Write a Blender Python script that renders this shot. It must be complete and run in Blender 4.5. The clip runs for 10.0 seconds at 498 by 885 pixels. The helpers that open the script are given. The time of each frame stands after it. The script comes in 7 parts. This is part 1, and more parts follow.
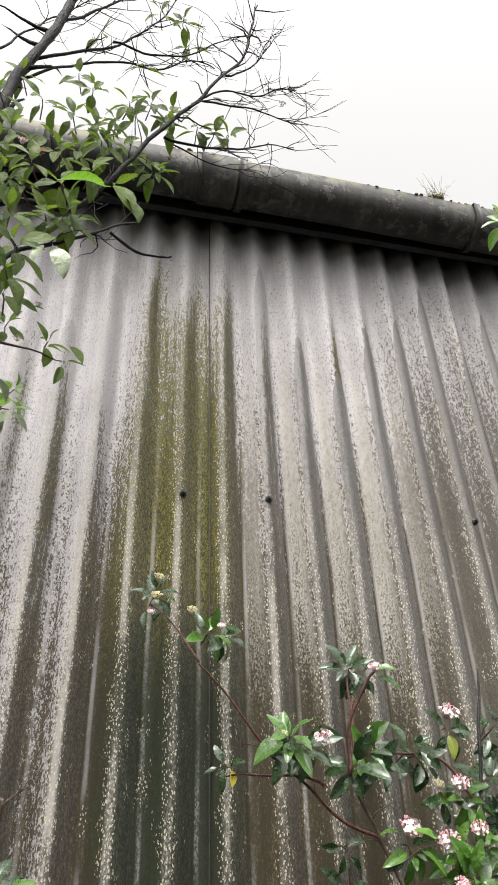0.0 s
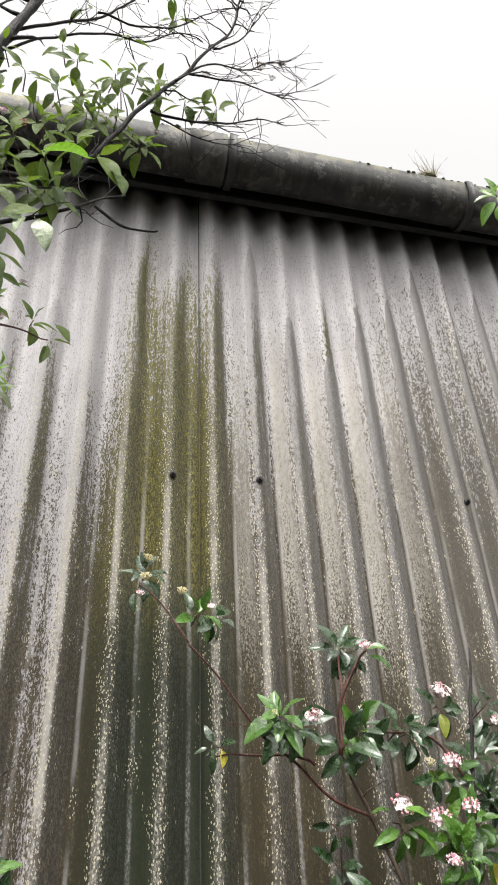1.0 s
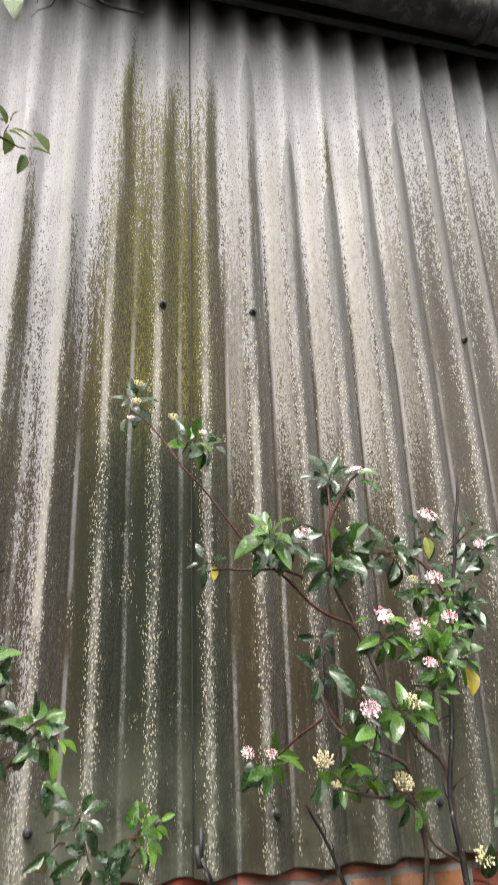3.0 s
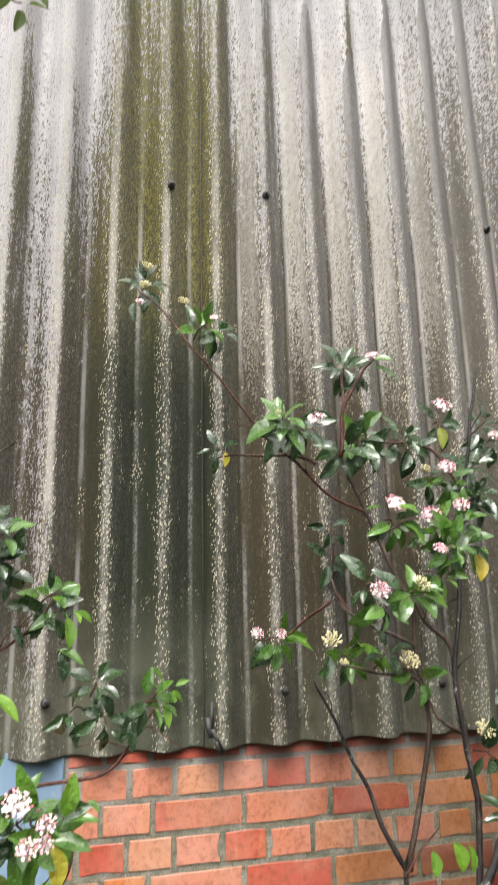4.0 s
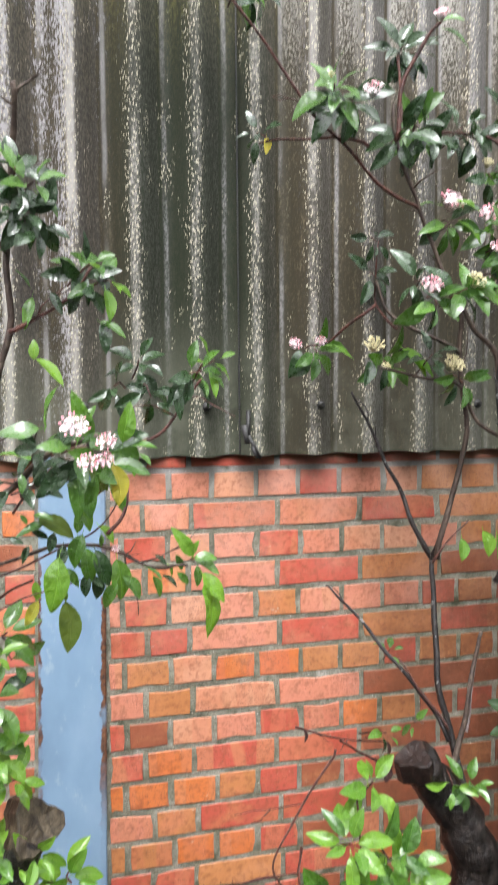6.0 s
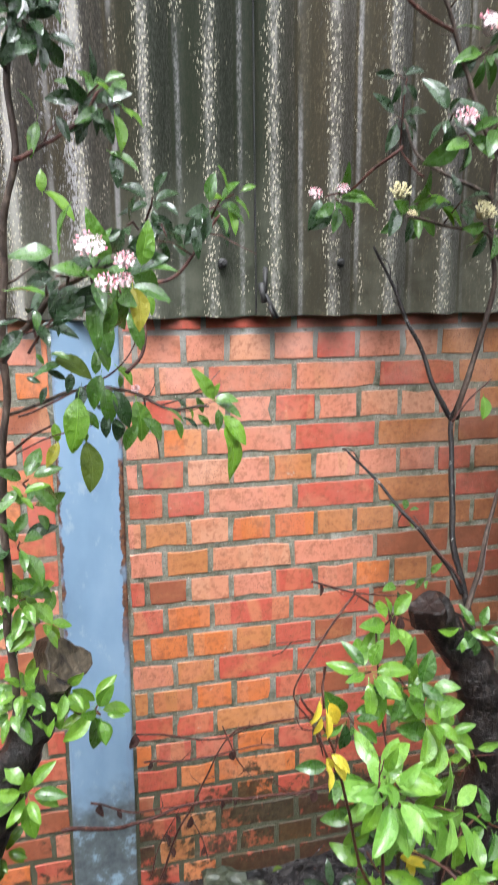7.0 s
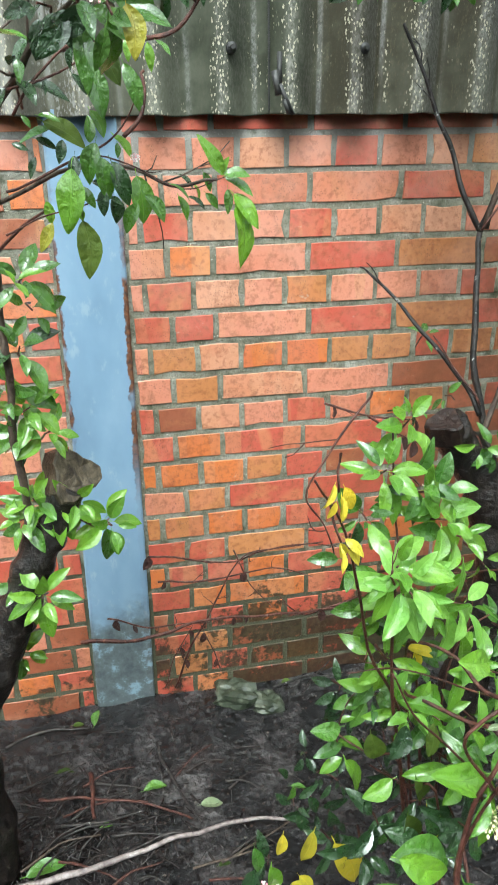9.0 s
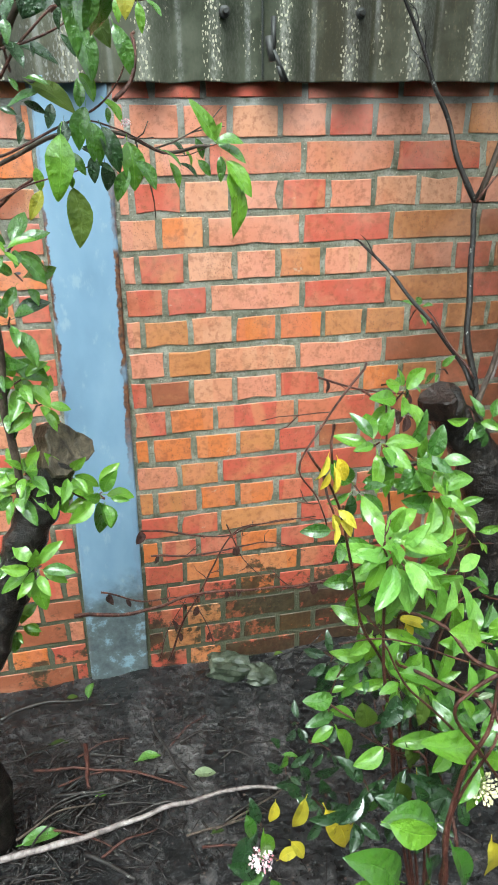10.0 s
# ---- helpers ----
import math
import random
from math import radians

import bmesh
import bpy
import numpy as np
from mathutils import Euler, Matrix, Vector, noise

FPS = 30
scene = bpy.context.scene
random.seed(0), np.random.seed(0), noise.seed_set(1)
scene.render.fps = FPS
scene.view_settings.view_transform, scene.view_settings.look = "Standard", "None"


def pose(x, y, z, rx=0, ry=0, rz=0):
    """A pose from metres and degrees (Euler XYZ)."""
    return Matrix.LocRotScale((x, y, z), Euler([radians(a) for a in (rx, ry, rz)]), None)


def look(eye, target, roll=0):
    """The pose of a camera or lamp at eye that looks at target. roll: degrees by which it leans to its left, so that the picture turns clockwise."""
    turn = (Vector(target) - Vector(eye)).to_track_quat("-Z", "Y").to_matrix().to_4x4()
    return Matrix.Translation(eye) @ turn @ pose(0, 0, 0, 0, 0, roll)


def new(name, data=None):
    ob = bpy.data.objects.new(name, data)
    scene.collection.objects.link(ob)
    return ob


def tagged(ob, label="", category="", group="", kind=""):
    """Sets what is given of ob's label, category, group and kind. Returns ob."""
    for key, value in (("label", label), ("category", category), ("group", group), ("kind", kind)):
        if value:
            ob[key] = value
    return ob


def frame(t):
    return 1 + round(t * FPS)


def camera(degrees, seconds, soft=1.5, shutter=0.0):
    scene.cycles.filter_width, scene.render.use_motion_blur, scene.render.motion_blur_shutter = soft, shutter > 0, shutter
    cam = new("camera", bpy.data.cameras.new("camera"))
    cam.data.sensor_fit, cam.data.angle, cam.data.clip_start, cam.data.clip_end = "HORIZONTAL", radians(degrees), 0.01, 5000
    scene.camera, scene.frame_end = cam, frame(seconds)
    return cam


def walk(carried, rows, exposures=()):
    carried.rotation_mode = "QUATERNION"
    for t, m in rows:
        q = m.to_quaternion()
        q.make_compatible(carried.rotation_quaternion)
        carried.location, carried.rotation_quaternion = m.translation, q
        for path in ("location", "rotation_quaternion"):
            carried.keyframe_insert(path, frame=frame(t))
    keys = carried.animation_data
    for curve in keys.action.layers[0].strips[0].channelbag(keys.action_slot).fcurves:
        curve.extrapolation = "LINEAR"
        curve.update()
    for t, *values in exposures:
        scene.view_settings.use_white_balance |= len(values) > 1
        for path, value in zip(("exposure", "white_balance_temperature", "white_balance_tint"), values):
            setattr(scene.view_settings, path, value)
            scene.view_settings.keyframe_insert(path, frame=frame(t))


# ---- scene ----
cam = camera(39.8, 10.0, shutter=0.5)
EXPOSURES = [(0, 1.32, 6700, 10), (2.0, 1.48, 6700, 10), (2.6, 1.54, 6750, 10), (4.5, 1.55, 6750, 11), (5.5, 1.66, 6500, 12), (7.0, 1.66, 6080, 11), (8.5, 1.69, 6050, 1), (10, 1.70, 5950, -5)]
PATH = [
    (0, (-0.454, -2.009, 2.026), (-0.054, -0.391, 3.132), -2.2),
    (0.5, (-0.444, -1.993, 2.026), (-0.036, -0.372, 3.125), -2.6),
    (1, (-0.437, -1.98, 2.023), (-0.015, -0.345, 3.095), -2.8),
    (1.5, (-0.433, -1.98, 2.019), (0.004, -0.315, 3.037), -3.0),
    (2, (-0.437, -1.95, 2.005), (0.015, -0.239, 2.937), -2.8),
    (2.5, (-0.434, -1.908, 1.976), (0.033, -0.151, 2.808), -2.4),
    (2.7, (-0.43, -1.902, 1.974), (0.043, -0.125, 2.758), -2.2),
    (3.8, (-0.419, -1.864, 1.918), (0.052, 0.007, 2.445), -1.8),
    (4, (-0.43, -1.842, 1.911), (0.043, 0.042, 2.388), -1.3),
    (4.5, (-0.44, -1.81, 1.872), (0.034, 0.104, 2.21), -1.0),
    (5, (-0.454, -1.777, 1.826), (0.018, 0.156, 2.022), -0.6),
    (5.5, (-0.461, -1.748, 1.772), (-0.001, 0.198, 1.811), -0.4),
    (5.7, (-0.462, -1.742, 1.748), (-0.013, 0.207, 1.727), -0.4),
    (6.8, (-0.482, -1.716, 1.648), (-0.07, 0.209, 1.293), -0.7),
    (7, (-0.483, -1.71, 1.633), (-0.08, 0.205, 1.219), -0.7),
    (7.5, (-0.477, -1.697, 1.595), (-0.101, 0.192, 1.057), -1.0),
    (8, (-0.475, -1.686, 1.554), (-0.118, 0.174, 0.909), -1.2),
    (8.5, (-0.475, -1.683, 1.525), (-0.129, 0.149, 0.8), -1.2),
    (9, (-0.481, -1.679, 1.514), (-0.134, 0.129, 0.732), -0.9),
    (9.5, (-0.486, -1.678, 1.512), (-0.133, 0.11, 0.69), -0.7),
    (10, (-0.481, -1.678, 1.506), (-0.12, 0.099, 0.663), -0.6),
]
walk(cam, [(t, look(eye, target, roll)) for t, eye, target, roll in PATH], exposures=EXPOSURES)


# ---- light ----
world = bpy.data.worlds.new("overcast_sky")
scene.world = world
world.use_nodes = True
wt = world.node_tree
wt.nodes.clear()
sky = wt.nodes.new("ShaderNodeTexSky")
sky.sky_type, sky.sun_disc = "NISHITA", False
sky.sun_elevation, sky.sun_rotation = radians(58), radians(195)
sky.air_density, sky.dust_density, sky.ozone_density = 1.0, 7.0, 1.0
grey = wt.nodes.new("ShaderNodeHueSaturation")
grey.inputs["Saturation"].default_value = 0.06
back = wt.nodes.new("ShaderNodeBackground")
back.inputs["Strength"].default_value = 0.16
wout = wt.nodes.new("ShaderNodeOutputWorld")
wt.links.new(sky.outputs[0], grey.inputs["Color"])
wt.links.new(grey.outputs[0], back.inputs["Color"])
wt.links.new(back.outputs[0], wout.inputs[0])
sun = new("sun", bpy.data.lights.new("sun", "SUN"))
sun.data.energy, sun.data.angle, sun.data.color = 0.32, radians(24), (1.0, 0.98, 0.95)
sun.matrix_world = look((-1.3, -4.85, 9.0), (0, 0, 1.0))


# ---- materials ----
class Nodes:
    """A short way to write node trees."""

    def __init__(self, name):
        self.mat = bpy.data.materials.new(name)
        self.mat.use_nodes = True
        self.t = self.mat.node_tree
        self.bsdf = self.t.nodes["Principled BSDF"]
        self.geo = self.t.nodes.new("ShaderNodeNewGeometry")
        self.pos = self.geo.outputs["Position"]

    def put(self, socket, value):
        if isinstance(value, bpy.types.NodeSocket):
            self.t.links.new(value, socket)
        elif isinstance(value, (tuple, list)) and len(value) == 3 and socket.type == "RGBA":
            socket.default_value = (*value, 1)
        else:
            socket.default_value = value

    def node(self, kind, out=0, **values):
        n = self.t.nodes.new(kind)
        for k, v in values.items():
            self.put(n.inputs[k.replace("_", " ")], v)
        return n.outputs[out]

    def math(self, op, a, b=0.0, c=0.0):
        n = self.t.nodes.new("ShaderNodeMath")
        n.operation = op
        for s, v in zip(n.inputs, (a, b, c)):
            self.put(s, v)
        return n.outputs[0]

    def scaled(self, scale, vec=None, shift=(0, 0, 0)):
        n = self.t.nodes.new("ShaderNodeMapping")
        self.put(n.inputs["Vector"], vec or self.pos)
        n.inputs["Scale"].default_value = scale
        n.inputs["Location"].default_value = shift
        return n.outputs[0]

    def noise(self, scale, detail=4.0, rough=0.55, vec=None, distort=0.0):
        return self.node("ShaderNodeTexNoise", 0, Vector=vec or self.pos, Scale=scale, Detail=detail, Roughness=rough, Distortion=distort)

    def voronoi(self, scale, vec=None, out="Distance"):
        n = self.t.nodes.new("ShaderNodeTexVoronoi")
        self.put(n.inputs["Vector"], vec or self.pos)
        n.inputs["Scale"].default_value = scale
        return n.outputs[out]

    def axis(self, i, vec=None):
        n = self.t.nodes.new("ShaderNodeSeparateXYZ")
        self.put(n.inputs[0], vec or self.pos)
        return n.outputs[i]

    def step(self, fac, lo, hi, a=0.0, b=1.0):
        n = self.t.nodes.new("ShaderNodeMapRange")
        n.interpolation_type = "SMOOTHSTEP"
        for s, v in zip(n.inputs, (fac, lo, hi, a, b)):
            self.put(s, v)
        return n.outputs[0]

    def ramp(self, fac, *stops):
        n = self.t.nodes.new("ShaderNodeValToRGB")
        self.put(n.inputs[0], fac)
        while len(n.color_ramp.elements) < len(stops):
            n.color_ramp.elements.new(0.5)
        for e, (p, c) in zip(n.color_ramp.elements, stops):
            e.position, e.color = p, (*c, 1)
        return n.outputs[0]

    def mix(self, fac, a, b, mode="MIX"):
        n = self.t.nodes.new("ShaderNodeMix")
        n.data_type, n.blend_type = "RGBA", mode
        self.put(n.inputs[0], fac)
        self.put(n.inputs[6], a)
        self.put(n.inputs[7], b)
        return n.outputs[2]

    def random(self):
        return self.t.nodes.new("ShaderNodeObjectInfo").outputs["Random"]

    def island(self):
        return self.geo.outputs["Random Per Island"]

    def bump(self, height, strength=0.5, distance=0.01):
        return self.node("ShaderNodeBump", 0, Height=height, Strength=strength, Distance=distance)

    def done(self, color, rough=0.6, normal=None, metal=0.0, spec=0.5):
        b = self.bsdf
        self.put(b.inputs["Base Color"], color)
        self.put(b.inputs["Roughness"], rough)
        self.put(b.inputs["Metallic"], metal)
        self.put(b.inputs["Specular IOR Level"], spec)
        if normal is not None:
            self.put(b.inputs["Normal"], normal)
        return self.mat


PITCH, CREST = 0.146, -0.065     # corrugation of the sheets


def sheet_material():
    n = Nodes("weathered_fibre_cement")
    x, z = n.axis(0), n.axis(2)
    wob = n.noise(1.0, 3, 0.5, n.scaled((5, 5, 1.6)))
    s = n.math("ADD", n.math("DIVIDE", n.math("SUBTRACT", x, CREST), PITCH), n.math("MULTIPLY", n.math("SUBTRACT", wob, 0.5), 0.14))
    u = n.math("SUBTRACT", s, n.math("ROUND", s))            # -0.5 .. 0.5 across one corrugation, 0 on the crest

    def strip(centre, half):
        d = n.math("DIVIDE", n.math("ABSOLUTE", n.math("SUBTRACT", u, centre)), half)
        return n.step(d, 1.0, 0.25)

    fine = n.noise(1.0, 5, 0.65, n.scaled((90, 90, 3.0)))
    broad = n.noise(1.0, 4, 0.6, n.scaled((8, 8, 0.7)))
    patch = n.noise(4.0, 5, 0.65)
    speck = n.noise(1.0, 3, 0.65, n.scaled((190, 190, 115)))
    blob = n.noise(1.0, 3, 0.6, n.scaled((95, 95, 42)))
    grain = n.noise(420, 2, 0.6)
    top = n.math("ADD", z, n.math("MULTIPLY", n.math("SUBTRACT", broad, 0.5), 1.5))
    flank = n.math("MULTIPLY", strip(0.20, 0.20), n.step(n.noise(1.0, 3, 0.6, n.scaled((11, 11, 1.5))), 0.36, 0.60))
    clean = n.ramp(n.math("ADD", n.math("MULTIPLY", fine, 0.5), n.math("MULTIPLY", patch, 0.5)),
                   (0.3, (0.31, 0.297, 0.302)), (0.5, (0.415, 0.400, 0.408)), (0.75, (0.52, 0.505, 0.515)))
    clean = n.mix(n.math("MULTIPLY", n.step(speck, 0.54, 0.62, 0.0, 0.5), n.step(top, 4.5, 4.1)), clean, (0.125, 0.115, 0.100))
    mottle = n.math("ADD", n.math("MULTIPLY", speck, 0.35), n.math("MULTIPLY", blob, 0.20))
    brown = n.ramp(n.math("ADD", mottle, n.math("ADD", n.math("MULTIPLY", fine, 0.28), n.math("MULTIPLY", patch, 0.17))),
                   (0.40, (0.009, 0.007, 0.004)), (0.52, (0.032, 0.025, 0.013)), (0.66, (0.135, 0.108, 0.066)))
    # olive bloom: one band beside the seam, fainter on other flanks
    band = n.step(n.math("ABSOLUTE", n.math("DIVIDE", n.math("ADD", x, n.math("MULTIPLY_ADD", wob, 0.12, 0.15)), 0.27)), 1.0, 0.35)
    bloom = n.math("MULTIPLY", n.step(n.math("ADD", z, n.math("MULTIPLY", wob, 0.5)), 2.55, 3.1), n.math("MAXIMUM", band, n.math("MULTIPLY", flank, 0.55)))
    grime = n.mix(n.math("MULTIPLY", bloom, n.step(mottle, 0.20, 0.33, 0.45, 0.9)), brown, n.mix(n.step(mottle, 0.20, 0.36), (0.022, 0.024, 0.005), (0.175, 0.160, 0.036)))
    deep = n.math("MULTIPLY", band, n.step(z, 2.95, 2.45))
    grime = n.mix(n.math("MULTIPLY", deep, 0.85), grime, (0.014, 0.020, 0.012))
    # how much of the surface is grown over
    cover = n.step(top, 4.35, 2.5, 0.0, 0.68)
    cover = n.math("ADD", cover, n.math("MULTIPLY", n.math("MULTIPLY", flank, n.step(top, 4.25, 3.7)), 0.42))
    cover = n.math("ADD", cover, n.math("MULTIPLY", n.math("MULTIPLY", band, n.step(top, 4.35, 3.9)), 0.30))
    cover = n.math("ADD", cover, n.math("MULTIPLY", n.math("SUBTRACT", fine, 0.5), 0.75))
    cover = n.math("ADD", cover, n.math("MULTIPLY", n.math("SUBTRACT", broad, 0.5), 0.35))
    cover = n.math("SUBTRACT", cover, n.math("MULTIPLY", strip(-0.10, 0.26), n.step(z, 4.0, 2.6, 0.0, 0.20)))
    cover = n.math("SUBTRACT", cover, n.step(x, -0.32, -0.55, 0.0, 0.26))
    cover = n.math("ADD", cover, n.math("MULTIPLY", n.step(z, 2.9, 1.9), 0.20))
    cover = n.math("ADD", cover, n.math("MULTIPLY", n.step(x, 0.45, 0.8), n.step(top, 4.4, 4.0, 0.0, 0.16)))
    dither = n.math("ADD", n.math("MULTIPLY", n.math("SUBTRACT", speck, 0.5), 1.5), n.math("MULTIPLY", n.math("SUBTRACT", blob, 0.5), 0.9))
    m = n.step(n.math("ADD", cover, dither), 0.18, 0.54)
    color = n.mix(m, clean, grime)
    # a film of dirt over everything lower down
    film = n.math("MULTIPLY", n.step(top, 3.9, 2.2), n.step(n.math("ADD", mottle, n.math("MULTIPLY", fine, 0.3)), 0.36, 0.52, 0.95, 0.40))
    color = n.mix(n.math("MULTIPLY", film, n.step(x, -0.50, -0.32, 0.30, 0.74)), color, n.mix(0.28, grime, (0.092, 0.072, 0.040)))
    # pale bare strips on the crests and rills in the valleys
    bare = n.math("MULTIPLY", strip(-0.03, 0.105), n.math("MULTIPLY", n.step(top, 4.0, 3.4), n.step(n.noise(1.0, 3, 0.6, n.scaled((12, 12, 2.2))), 0.38, 0.58)))
    color = n.mix(n.math("MULTIPLY", bare, n.step(z, 3.4, 2.7, 0.25, 0.78)), color, (0.40, 0.375, 0.335))
    rill = n.math("MULTIPLY", n.math("MAXIMUM", strip(0.5, 0.060), strip(-0.5, 0.060)), n.math("MULTIPLY", n.step(z, 3.6, 2.7), n.step(n.noise(1.0, 2, 0.5, n.scaled((14, 14, 3))), 0.35, 0.6)))
    color = n.mix(n.math("MULTIPLY", rill, 0.62), color, (0.31, 0.298, 0.300))
    # wet grey tongues down the flanks, each with a rounded top of its own height
    white = n.t.nodes.new("ShaderNodeTexWhiteNoise")
    white.noise_dimensions = "1D"
    n.put(white.inputs["W"], n.math("MULTIPLY_ADD", n.math("ROUND", s), 3.7, 0.9))
    d = n.math("DIVIDE", n.math("ABSOLUTE", n.math("SUBTRACT", u, 0.15)), 0.27)
    head = n.math("SUBTRACT", n.math("MULTIPLY_ADD", white.outputs["Value"], 0.60, 3.68), n.math("MULTIPLY", n.math("MULTIPLY", d, d), 0.20))
    head = n.math("ADD", head, n.math("MULTIPLY", n.math("SUBTRACT", patch, 0.5), 0.35))
    tongue = n.math("MULTIPLY", n.step(n.math("SUBTRACT", head, z), 0.0, 0.025), n.step(d, 1.0, 0.80))
    tongue = n.math("MULTIPLY", tongue, n.step(x, -0.1, 0.45, 0.30, 1.0))
    color = n.mix(n.math("MULTIPLY", tongue, n.math("MULTIPLY_ADD", fine, 0.4, 0.60)), color, n.mix(n.step(speck, 0.4, 0.6), (0.085, 0.082, 0.080), (0.185, 0.178, 0.176)))
    wet = n.math("MULTIPLY", n.step(n.math("ADD", x, n.math("MULTIPLY", n.math("SUBTRACT", fine, 0.5), 0.5)), 0.45, 0.75), n.step(n.math("ADD", z, n.math("MULTIPLY", broad, 0.5)), 4.55, 3.9))
    color = n.mix(n.math("MULTIPLY", wet, n.math("MULTIPLY_ADD", speck, 0.5, 0.10)), color, (0.135, 0.127, 0.115))
    lower = n.math("MULTIPLY", n.step(n.math("ADD", z, n.math("MULTIPLY", patch, 0.6)), 3.2, 2.5), n.step(mottle, 0.22, 0.33, 0.60, 0.05))
    lower = n.math("MULTIPLY", lower, n.math("MULTIPLY", n.step(x, -0.50, -0.30, 0.02, 1.0), n.step(x, -0.05, 0.30, 1.0, 1.12)))
    color = n.mix(lower, color, n.mix(band, (0.034, 0.030, 0.017), (0.016, 0.024, 0.010)))
    color = n.mix(n.math("MULTIPLY", deep, n.step(mottle, 0.20, 0.34, 0.75, 0.15)), color, (0.011, 0.016, 0.008))
    color = n.mix(n.math("MULTIPLY", n.step(z, 2.0, 1.66), n.step(patch, 0.38, 0.6, 0.10, 0.48)), color, (0.155, 0.160, 0.120))
    # broad pale washed strips between the crests
    ragged = n.math("ADD", n.math("MULTIPLY", n.math("SUBTRACT", broad, 0.5), 1.2), n.math("MULTIPLY", n.math("SUBTRACT", speck, 0.5), 1.1))
    washed = n.math("MULTIPLY", strip(-0.34, 0.24), n.math("MULTIPLY", n.step(n.math("ADD", z, ragged), 2.45, 2.85), n.step(z, 4.0, 3.5)))
    washed = n.math("MULTIPLY", washed, n.math("MULTIPLY", n.step(x, -0.06, 0.10), n.step(x, 0.75, 0.50)))
    color = n.mix(n.math("MULTIPLY", washed, n.step(speck, 0.38, 0.56, 0.25, 0.75)), color, (0.41, 0.388, 0.345))
    # lichen flecks
    jit = n.t.nodes.new("ShaderNodeVectorMath")
    n.put(jit.inputs[0], n.scaled((160, 160, 95)))
    n.put(jit.inputs[1], n.node("ShaderNodeTexNoise", 1, Vector=n.pos, Scale=170.0, Detail=2.0))
    cell = n.voronoi(1.0, jit.outputs[0])
    flecks = n.math("MULTIPLY", n.step(cell, 0.40, 0.22), n.step(n.math("ADD", n.noise(1.0, 4, 0.65, n.scaled((28, 28, 9))), n.math("MULTIPLY", strip(-0.04, 0.18), 0.36)), 0.56, 0.66))
    flecks = n.math("MULTIPLY", n.math("MULTIPLY", flecks, n.step(top, 4.2, 3.4)), n.math("SUBTRACT", 1.0, n.math("MULTIPLY", tongue, n.step(z, 2.9, 3.3, 0.0, 0.9))))
    color = n.mix(n.math("MULTIPLY", flecks, 0.80), color, n.mix(n.step(z, 2.4, 3.2), (0.47, 0.430, 0.325), (0.46, 0.420, 0.315)))
    color = n.mix(n.step(grain, 0.5, 0.75, 0.0, 0.25), color, (0.07, 0.065, 0.05))
    rough = n.math("MULTIPLY_ADD", m, -0.10, 0.72)
    h = n.math("ADD", n.math("MULTIPLY", speck, 0.5), n.math("ADD", n.math("MULTIPLY", flecks, 0.7), n.math("MULTIPLY", fine, 0.5)))
    return n.done(color, rough, n.bump(h, 0.35, 0.003), spec=0.25)


TONES = {"p": (0.54, 0.215, 0.140), "r": (0.44, 0.088, 0.058), "o": (0.54, 0.160, 0.045), "b": (0.55, 0.270, 0.165), "t": (0.45, 0.190, 0.072), "n": (0.27, 0.085, 0.043)}


